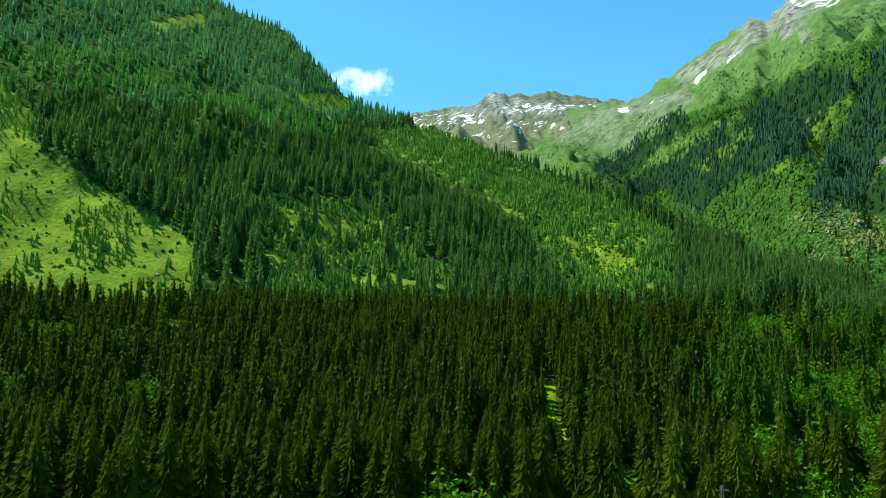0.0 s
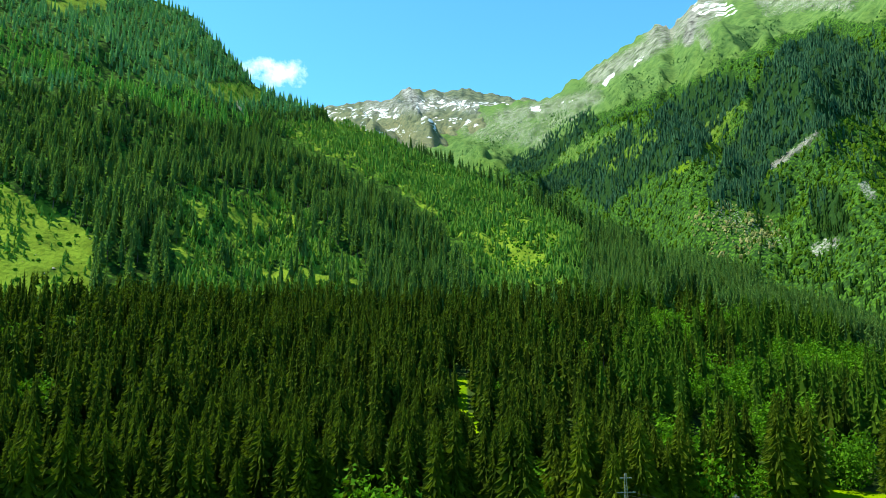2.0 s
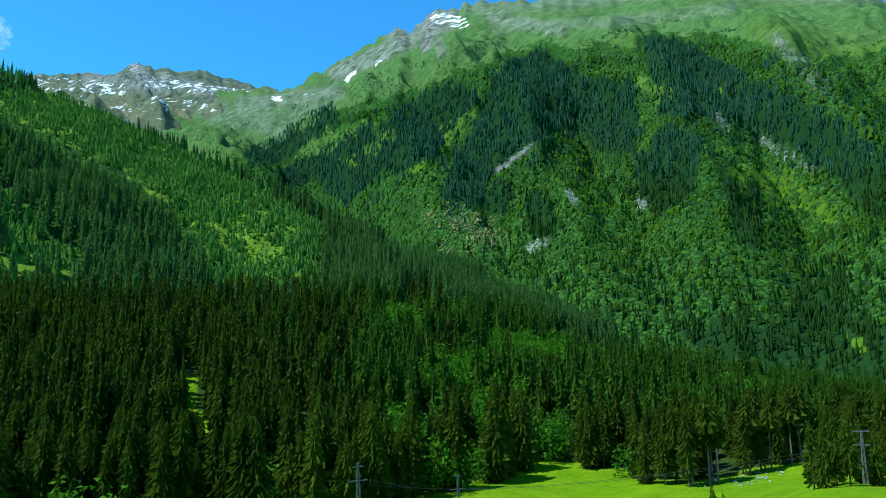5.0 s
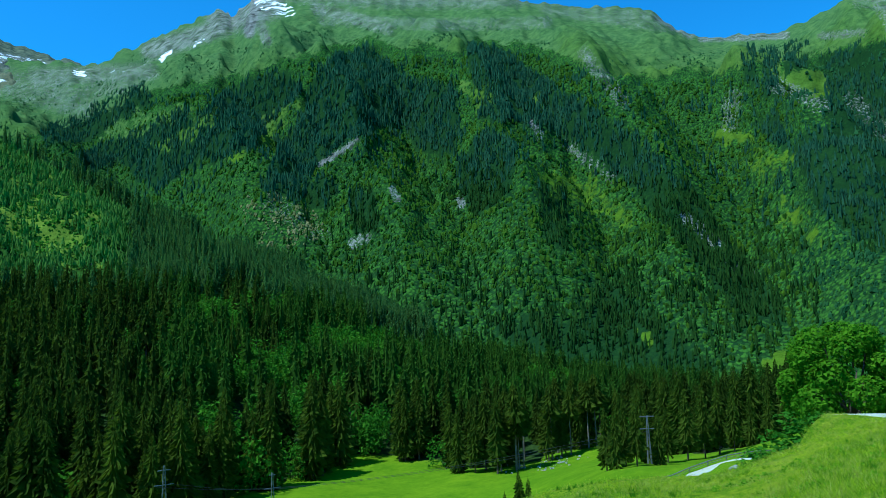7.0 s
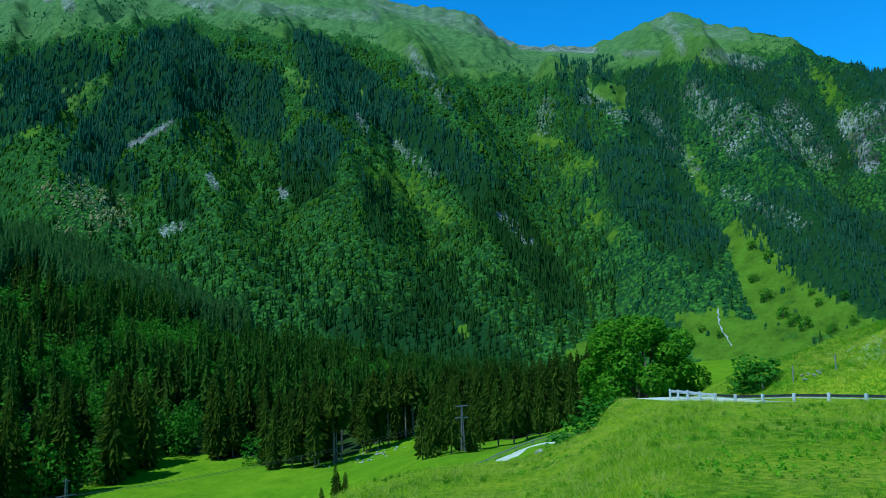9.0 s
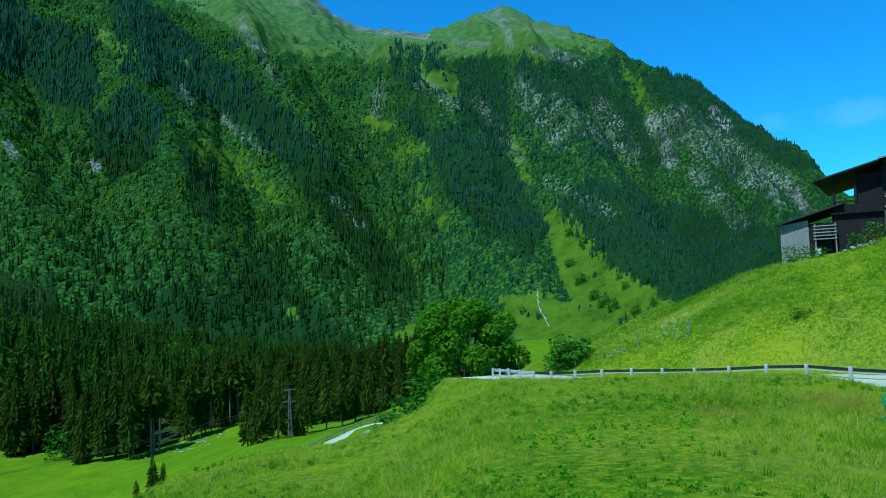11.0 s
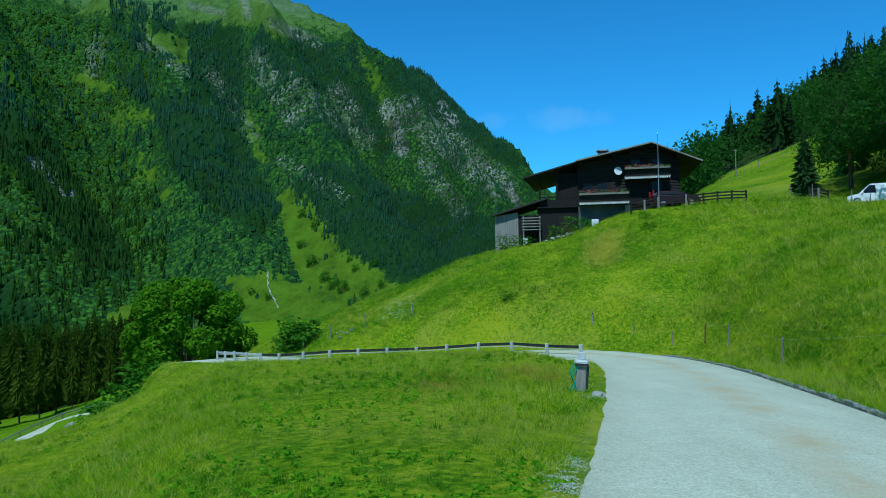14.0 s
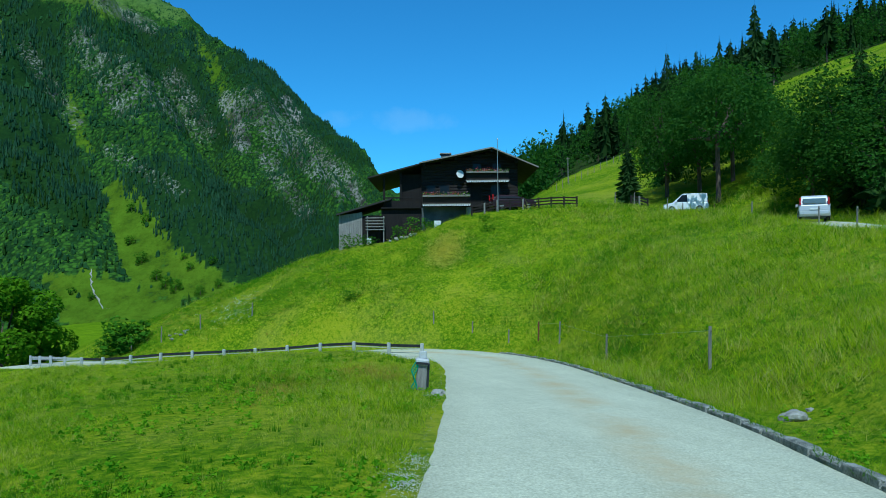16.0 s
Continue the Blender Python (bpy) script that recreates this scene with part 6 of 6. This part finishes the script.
    def loft(pr, w0, w1, zsplit):
        vs, fs, k = [], [], len(pr)
        for s in (-1, 1):
            for x, zz in pr:
                vs.append((x, s * (w0 if zz <= zsplit else w1), zz))
        fs.append(tuple(range(k)))
        fs.append(tuple(range(2 * k - 1, k - 1, -1)))
        fs += [(i, i + k, (i + 1) % k + k, (i + 1) % k) for i in range(k)]
        return vs, fs

    b = raw("body", *loft(prof, W, W * 0.96, 0.7), paint, c)
    bv = b.modifiers.new("round", "BEVEL")
    bv.width, bv.segments = 0.05, 2
    rear = -L + (0.05 if van else 0.12)
    cab = [(rear, 0.93), (rear + (0.04 if van else 0.22), height - 0.08), (rear + 0.4, height), (hood - 0.55, height - 0.02), (hood + 0.35, 0.96)]
    g = raw("cabin", *loft(cab, W * 0.95, W * 0.82, 1.0), paint, c)
    bv = g.modifiers.new("round", "BEVEL")
    bv.width, bv.segments = 0.04, 2
    zt = height - 0.14
    for s in (-1, 1):
        x0 = hood - 1.0 if van else rear + 0.42
        y0, y1 = W * 0.952, W * 0.86
        v = [(x0, s * (y0 + 0.004), 1.0), (hood + 0.12, s * (y0 + 0.004), 1.0), (hood - 0.50, s * (y1 + 0.01), zt), (x0 + 0.05, s * (y1 + 0.01), zt), (x0, s * (y0 - 0.03), 1.0), (hood + 0.12, s * (y0 - 0.03), 1.0), (hood - 0.50, s * (y1 - 0.03), zt), (x0 + 0.05, s * (y1 - 0.03), zt)]
        raw("side_window", v, [(0, 1, 2, 3), (7, 6, 5, 4), (0, 4, 5, 1), (1, 5, 6, 2), (2, 6, 7, 3), (3, 7, 4, 0)], GLASS_DARK, c)
        part("mirror", box(hood - 0.05, hood + 0.1, s * (W + 0.02) - 0.06, s * (W + 0.02) + 0.1 * s, 0.98, 1.14, bevel=0.02), paint, c)
        part("headlight", box(L - 0.16, L - 0.01, s * W * 0.8 - 0.14, s * W * 0.8 + 0.14, 0.66, 0.80, bevel=0.02), METAL, c)
        part("tail_light", box(-L - 0.03, -L + 0.08, s * W * 0.89 - 0.05, s * W * 0.89 + 0.05, 0.90, 1.36 if not van else 1.15, bevel=0.02), LAMP_RED, c)
        for x in (-L + length * 0.2, L - length * 0.19):
            w = part("wheel", rod((x, s * (W - 0.2), 0.31), (x, s * (W + 0.01), 0.31), 0.31, seg=20), RUBBER, c)
            part("rim", rod((x, s * (W - 0.02), 0.31), (x, s * (W + 0.025), 0.31), 0.19, seg=14), METAL, w)
    if hatch:
        part("rear_window", box(rear - 0.035, rear + 0.1, -W * 0.72, W * 0.72, 1.0, height - 0.2, bevel=0.02), HATCH_GLASS, c)
    v = [(hood + 0.30, -W * 0.8, 1.01), (hood + 0.30, W * 0.8, 1.01), (hood - 0.48, W * 0.72, zt + 0.05), (hood - 0.48, -W * 0.72, zt + 0.05)]
    v += [(x + 0.03, y, zz + 0.03) for x, y, zz in v]
    raw("windscreen", v, [(3, 2, 1, 0), (4, 5, 6, 7), (0, 1, 5, 4), (1, 2, 6, 5), (2, 3, 7, 6), (3, 0, 4, 7)], GLASS_DARK, c)
    part("rear_bumper", box(-L - 0.06, -L + 0.1, -W * 0.95, W * 0.95, 0.34, 0.56, bevel=0.03), paint, c)
    part("number_plate", box(-L - 0.075, -L - 0.062, -0.26, 0.26, 0.62, 0.73), WHITE, c)
    part("front_bumper", box(L - 0.08, L + 0.04, -W * 0.93, W * 0.93, 0.28, 0.48, bevel=0.03), BLACK if van else paint, c)
    return c


p = polar(118.9, 76.0)
car(pose(p.x, p.y, gz(p) + 0.02, 0, 0, -118.9 + 180), "small white delivery van parked in the shade of trees", CAR_WHITE, 4.15, 1.75, 1.82, True, False)
p = polar(127.35, 51.5)
car(pose(p.x, p.y, gz(p) + 0.07, 0, 0, 90 - 127.35 + 2), "silver estate car seen from behind on the farm road", CAR_SILVER, 4.2, 1.72, 1.5)
p = HOUSE @ Vector((6.2, -1.1, 0))
car(pose(p.x, p.y, gz(p) + 0.02, 0, 0, -H_AZ + 8), "dark red car parked beside the farmhouse", CAR_RED, 3.9, 1.62, 1.32)


# ---- guard rail of the lower road ----
low_rail = thing("guard_rail", Matrix(), "thin grey steel guard rail along the lower road", "guard rail")
edge_l = offset_line(LINES[1], 1, 0.35)
if np.hypot(*edge_l[20, :2]) < np.hypot(*LINES[1][20, :2]):
    edge_l = offset_line(LINES[1], -1, 0.35)
q_l, hd_l = spaced(edge_l[:int(len(edge_l) * 0.75)], 2.5)
for i, p in enumerate(q_l):
    part("post", box(p[0] - 0.05, p[0] + 0.05, p[1] - 0.05, p[1] + 0.05, p[2] - 0.4, p[2] + 0.75), DULL_STEEL, low_rail)
    if i:
        a, b = Vector(q_l[i - 1]), Vector(p)
        part("beam", rod(a + Vector((0, 0, 0.62)), b + Vector((0, 0, 0.62)), 0.075, seg=6), DULL_STEEL, low_rail)
        part("lower_beam", rod(a + Vector((0, 0, 0.3)), b + Vector((0, 0, 0.3)), 0.035, seg=5), DULL_STEEL, low_rail)


# ---- power line ----
def pylon(az, r, height, arms):
    t = thing("power_pylon", stand(az, r, 15), "slender grey lattice power pylon in the valley", "pylon", "pylons of the valley line")
    w = height * 0.04
    legs = [(sx * w, sy * w) for sx in (-1, 1) for sy in (-1, 1)]
    for x, y in legs:
        part("leg", rod((x, y, -0.3), (x * 0.25, y * 0.25, height), 0.06, 0.04, 5), PYLON_STEEL, t)
    bm = bmesh.new()
    for k in range(7):
        z0, z1 = height * k / 7, height * (k + 1) / 7
        s0, s1 = 1 - 0.75 * k / 7, 1 - 0.75 * (k + 1) / 7
        for (xa, ya), (xb, yb) in ((legs[0], legs[1]), (legs[1], legs[3]), (legs[3], legs[2]), (legs[2], legs[0])):
            rod((xa * s0, ya * s0, z0), (xb * s1, yb * s1, z1), 0.028, seg=4, bm=bm)
    part("bracing", bm, PYLON_STEEL, t)
    for zz, half in arms:
        part("cross_arm", box(-half, half, -0.07, 0.07, height * zz, height * zz + 0.16), PYLON_STEEL, t)
    return [t.matrix_world @ Vector((s * arms[-1][1], 0, height * arms[-1][0])) for s in (-1, 1)]


p_y = polar(55.7, 131)
pa = pylon(55.7, 131, EYE + 131 * math.tan(radians(-6.9)) - gz(p_y), ((0.97, 1.2), (0.72, 1.9)))
pb = pylon(27.6, 152, 11.0, ((0.95, 0.6), (0.72, 1.6)))
pc = pylon(20.1, 150, 14.0, ((0.93, 1.2), (0.74, 1.8)))
line = thing("power_line", Matrix(), "sagging thin power cables across the valley", "cable")
for a, b in ((pa[0], pb[1]), (pa[1], pb[0]), (pb[0], pc[1]), (pb[1], pc[0])):
    tube = []
    for k in range(13):
        s = k / 12
        q = a.lerp(b, s) - Vector((0, 0, 10 * s * (1 - s) * (a - b).length / 140))
        tube += [q + Vector((0, 0, 0.03)), q + Vector((0.02, -0.02, -0.015)), q + Vector((-0.02, 0.02, -0.015))]
    raw("cable", tube, [(3 * k + j, 3 * k + (j + 1) % 3, 3 * k + 3 + (j + 1) % 3, 3 * k + 3 + j) for k in range(12) for j in range(3)], BLACK, line)

# ---- grass, weeds and flowers of the near meadow ----
def tuft(seed, blades, lean=0.9, wide=0.021, spread=0.38):
    rg = np.random.default_rng(seed)
    v, f = [], []
    for i in range(blades):
        a, b = rg.uniform(0, 6.28), len(v)
        x, y, w = rg.normal() * spread, rg.normal() * spread, wide
        tip = (x + lean * rg.normal() * 0.35, y + lean * rg.normal() * 0.35, rg.uniform(0.4, 1.0))
        v += [(x - w * math.cos(a), y - w * math.sin(a), 0), (x + w * math.cos(a), y + w * math.sin(a), 0), tip]
        f.append((b, b + 1, b + 2))
    return np.array(v), np.array(f), np.zeros(blades, int)


def off_road(x, y, gap=0.25):
    out = np.ones(len(x), bool)
    for ln in LINES:
        for a in range(0, len(x), 8000):
            d = np.hypot(x[a:a + 8000, None] - ln[None, :, 0], y[a:a + 8000, None] - ln[None, :, 1]) - ln[None, :, 3]
            out[a:a + 8000] &= d.min(1) > gap
    return out


BLADES = foliage_mat("grass_blades", (0.11, 0.23, 0.002), (0.41, 0.47, 0.010), 0.4, 0.5, 0.6)
DARKER = foliage_mat("deep_green_grass", (0.045, 0.13, 0.003), (0.11, 0.235, 0.006), 0.4, 0.4)
HERB = foliage_mat("herb_leaves", (0.075, 0.20, 0.004), (0.20, 0.36, 0.008), 0.5, 0.4, 0.4)
STRAW = foliage_mat("straw", (0.42, 0.37, 0.05), (0.64, 0.56, 0.12), 0.4, 0.45)
RUSTY = foliage_mat("rusty_docks", (0.20, 0.15, 0.02), (0.36, 0.26, 0.05), 0.4, 0.4)
DRY = foliage_mat("dry_grass", (0.26, 0.28, 0.04), (0.48, 0.46, 0.10), 0.4, 0.4)
TUFTS = [tuft(600 + i, 9, 1.3, 0.026) for i in range(8)]
rg = np.random.default_rng(17)
n = 108000
az, r = rg.uniform(40, 134, n), 3.2 * (80 / 3.2) ** rg.uniform(0, 1, n) ** 0.9
x, y = r * np.sin(np.radians(az)), r * np.cos(np.radians(az))
patch = waves(x, y, 9, 91, 3)
ok = off_road(x, y) & (rg.uniform(-1.6, 0.8, n) < patch)
h = np.interp(r, [3, 12, 30, 60], [0.075, 0.11, 0.16, 0.24]) * rg.uniform(0.5, 1.5, n) * (1 + 0.5 * patch)
h = h * np.where((az > 107) & (r > 14), 1.9, 1.0)
P = np.stack([x, y, ground_z(x, y) - 0.03], 1)
inside = (HOUSE.inverted() @ Matrix.Identity(4))
loc = np.array(inside)[:3, :3] @ P.T + np.array(inside)[:3, 3:4]
ok &= ~((loc[0] > -9.4) & (loc[0] < 7) & (loc[1] > -0.3))
lot = rg.uniform(0, 1, n)
seed_head, deep = lot < np.where(az > 106, 0.3, 0.2), lot > np.where(az > 106, 0.9, 0.78)
light = ok & ~seed_head & ~deep
scattered("meadow_grass", "long green meadow grass", "grass", TUFTS, P[light], h[light], (h * 0.9 + 0.0045 * r)[light], [BLADES], 21)
scattered("deep_meadow_grass", "deep green clumps in the meadow grass", "grass", TUFTS, P[ok & deep], h[ok & deep] * 1.1, (h * 0.8 + 0.005 * r)[ok & deep], [DARKER], 26)
scattered("dry_meadow_grass", "dry seed heads in the meadow grass", "grass", TUFTS, P[ok & seed_head], h[ok & seed_head] * 1.2, (h * 0.8 + 0.0045 * r)[ok & seed_head], [DRY], 22)
# deeper green drifts and rusty seed heads over the hillside below the farm
n = 34000
az, r = rg.uniform(76, 134, n), np.sqrt(rg.uniform(20 ** 2, 82 ** 2, n))
x, y = r * np.sin(np.radians(az)), r * np.cos(np.radians(az))
drift = waves(x, y, 16, 97, 4)
P = np.stack([x, y, ground_z(x, y) - 0.04], 1)
loc = np.array(inside)[:3, :3] @ P.T + np.array(inside)[:3, 3:4]
ok = off_road(x, y, 0.5) & (r > np.interp(az, [76, 100, 117, 134], [48, 44, 26, 20])) & ~((loc[0] > -9.4) & (loc[0] < 7) & (loc[1] > -0.3))
h = rg.uniform(0.16, 0.40, n)
lush, rusty = ok & (rg.uniform(-0.7, 0.5, n) < drift), ok & (rg.uniform(0, 1, n) < np.interp(az, [76, 95, 110], [0.10, 0.05, 0.01]))
scattered("hill_grass", "deep green drifts of grass on the hillside", "grass", TUFTS, P[lush], h[lush], (h * 1.7)[lush], [DARKER], 36)
scattered("hill_seed_heads", "rusty seed heads among the hillside grass", "grass", TUFTS, P[rusty & ~lush], h[rusty & ~lush], (h * 1.4)[rusty & ~lush], [RUSTY], 37)
n = 1900
az, r = rg.uniform(44, 108, n), rg.uniform(6, 38, n)
x, y = r * np.sin(np.radians(az)), r * np.cos(np.radians(az))
ok = off_road(x, y, 0.8) & (waves(x, y, 12, 95, 3) > 0.12) & (r < curve(az, PA, R1))
h = rg.uniform(0.07, 0.24, n) * np.interp(r, [7, 25], [0.8, 1.4])
scattered("meadow_weeds", "dark green docks and nettles in the meadow", "weeds", [tuft(690 + i, 24, 0.5, 0.05, 0.22) for i in range(4)], np.stack([x, y, ground_z(x, y) - 0.05], 1)[ok], h[ok], (h * 0.9)[ok], [DARKER], 23)
n = 2600
az, r = rg.uniform(60, 132, n), 3.6 * (34 / 3.6) ** rg.uniform(0, 1, n)
x, y = r * np.sin(np.radians(az)), r * np.cos(np.radians(az))
ok = off_road(x, y, 0.1) & (waves(x, y, 7, 94, 3) > -0.1)
h = rg.uniform(0.05, 0.13, n) * np.interp(r, [4, 30], [0.9, 1.8])
scattered("meadow_herbs", "low broad-leaved herbs in the meadow", "herbs", [leafy(12, 720 + i, 4, 0.36, 0.05) for i in range(4)], np.stack([x, y, ground_z(x, y)], 1)[ok], h[ok], (h * 1.4)[ok], [HERB], 29)
n = 220
az, e_f = rg.normal(84.8, 0.9, n), rg.uniform(0, 1, n)
r = np.interp(e_f, [0, 1], [57, 64]) + rg.normal(size=n)
x, y = r * np.sin(np.radians(az)), r * np.cos(np.radians(az))
ok = off_road(x, y, 0.5)
h = rg.uniform(0.14, 0.28, n)
scattered("white_wildflowers", "white umbel wildflowers in the grass", "flowers", [leafy(6, 700 + i, 3, 0.16, 0.8) for i in range(3)], np.stack([x, y, ground_z(x, y)], 1)[ok], h[ok], (h * 0.8)[ok], [BLOOM_WHITE], 24)

n = 1700
k_line = LINES[0][(LINES[0] @ np.array((math.sin(radians(104)), math.cos(radians(104)), 0, 0))) > 2.5]
k_line = offset_line(k_line[:90], -1, 0.1)
pick = rg.integers(0, len(k_line), n)
gap = waves(k_line[pick, 0], k_line[pick, 1], 4, 97, 2)
off = rg.normal(size=(n, 2)) * np.clip(0.04 + 0.10 * gap, 0.02, 0.2)[:, None]
x, y = k_line[pick, 0] + off[:, 0], k_line[pick, 1] + off[:, 1]
# worn patches of gravel beside the asphalt
for k0, k1, a_g, r_g, s_g in ((200, 900, 97.7, 7.3, 0.14), (900, 1200, 98.6, 8.4, 0.12), (1200, 1400, 95.8, 5.9, 0.14), (1400, 1700, 99.8, 17.0, 0.18)):
    g0 = polar(a_g, r_g)
    x[k0:k1], y[k0:k1] = g0.x + rg.normal(size=k1 - k0) * s_g * 2.4, g0.y + rg.normal(size=k1 - k0) * s_g * 0.8
PEB = []
for i in range(3):
    v, f, k = leafy(1, 1, 1)
    q8 = np.random.default_rng(800 + i).uniform(0.7, 1.2, (6, 1)) * np.array([(1, 0, 0), (0, 1, 0), (-1, 0, 0), (0, -1, 0), (0, 0, 0.6), (0, 0, -0.6)])
    PEB.append((q8, np.array([(0, 1, 4), (1, 2, 4), (2, 3, 4), (3, 0, 4), (1, 0, 5), (2, 1, 5), (3, 2, 5), (0, 3, 5)]), np.zeros(8, int)))
hs = rg.uniform(0.004, 0.010, n)
GRAVEL = rough_mat("grey_gravel", (0.26, 0.26, 0.21), (0.56, 0.56, 0.47), 20.0, 0.95)
scattered("edge_gravel", "loose pale gravel along the asphalt edge", "gravel", PEB, np.stack([x, y, ground_z(x, y) + 0.045], 1), hs, hs, [GRAVEL], 25)


# grass hanging over the kerb
q_k, _ = spaced(side, 0.16)
q_k = q_k[(np.hypot(q_k[:, 0], q_k[:, 1]) > 4) & (waves(q_k[:, 0], q_k[:, 1], 3, 99, 3) > -0.35)]
jit = rg.normal(size=(len(q_k), 2)) * 0.06
x, y = q_k[:, 0] + jit[:, 0], q_k[:, 1] + jit[:, 1]
h = rg.uniform(0.08, 0.2, len(x))
scattered("kerb_grass", "grass and moss growing over the kerb", "grass", TUFTS, np.stack([x, y, q_k[:, 2] + 0.02], 1), h, h * 1.1, [DARKER], 27)

# rusty brown patches of faded docks
n = 420
az = np.where(rg.uniform(0, 1, n) < 0.6, 95.0, 88.0) + rg.normal(size=n) * 1.6
r = np.where(az > 91.5, 23.0, 20.0) + rg.normal(size=n) * 2.4
x, y = r * np.sin(np.radians(az)), r * np.cos(np.radians(az))
ok = off_road(x, y, 0.8)
h = rg.uniform(0.12, 0.26, n)
scattered("faded_docks", "rusty brown faded docks in the meadow", "weeds", TUFTS, np.stack([x, y, ground_z(x, y) - 0.03], 1)[ok], h[ok], (h * 1.3)[ok], [RUSTY], 35)

# long grass before the guard rail
q_r, _ = spaced(np.concatenate([rl[:, :2], 0 * rl[:, :1]], 1), 0.03)
n = len(q_r)
back = 1 - np.abs(rg.normal(size=n) * 0.9)[:, None] / np.linalg.norm(q_r[:, :2], axis=1, keepdims=True) - 0.006
x, y = (q_r[:, :2] * back).T
ok = off_road(x, y, 0.3) & (waves(x, y, 5, 98, 3) > -0.5)
h = rg.uniform(0.16, 0.36, n) * (1 + 0.5 * waves(x, y, 3, 96, 2))
scattered("rail_grass", "long uncut grass before the guard rail", "grass", TUFTS, np.stack([x, y, ground_z(x, y) - 0.03], 1)[ok], h[ok], (h * 1.3)[ok], [BLADES], 34)

# fence and cable pole on the slope above the farm


def on_slope(az, el, lo=64, hi=190):
    """Where a line of sight meets the hillside behind the farm."""
    rr = np.linspace(lo, hi, 400)
    zz = ground_z(rr * math.sin(radians(az)), rr * math.cos(radians(az)))
    return float(rr[int(np.argmax(np.degrees(np.arctan2(zz - EYE, rr)) >= el))])


for i in range(11):
    a_p = 109.4 + 0.48 * i
    r_p = on_slope(a_p, 5.45 + 0.215 * i)
    if r_p > 66:
        fence_post(a_p, r_p, 1.3, GREY_WOOD, "thin fence post on the slope above the farm", 2 * math.sin(i * 3))
pole = thing("cable_pole", stand(110.3, on_slope(110.3, 6.0)), "grey wooden cable pole on the slope", "pole")
part("mast", rod((0, 0, -0.4), (0, 0, 4.6), 0.09, 0.06, 8), GREY_WOOD, pole)
part("insulator", box(-0.3, 0.3, -0.04, 0.04, 4.3, 4.4), GREY_WOOD, pole)
stick = part("stick", rod((-0.12, 0, 0.02), (0.1, 0.1, 0.22), 0.006, 0.004, 6), GREY_WOOD)
stick.matrix_world = stand(124.3, 17.0)
tagged(stick, "thin pale stick lying in the grass", "stick")

r_d = on_slope(100.9, 0.95, 43, 62)
n = 800
az, r = 100.8 + rg.normal(size=n) * 0.75, r_d + rg.normal(size=n) * 1.6
x, y = r * np.sin(np.radians(az)), r * np.cos(np.radians(az))
h = rg.uniform(0.2, 0.4, n)
scattered("withered_grass", "withered straw-coloured patch in the meadow", "grass", TUFTS, np.stack([x, y, ground_z(x, y) - 0.03], 1), h, h * 1.6, [STRAW], 28)
for i, (a_b, e_b) in enumerate(((103.9, 3.3), (104.2, 2.5), (93.5, -2.6))):
    bush(a_b, on_slope(a_b, e_b, 43, 70), 0.7, 1.5, 540 + i, "small leafy shrub in the hill meadow", n=260)
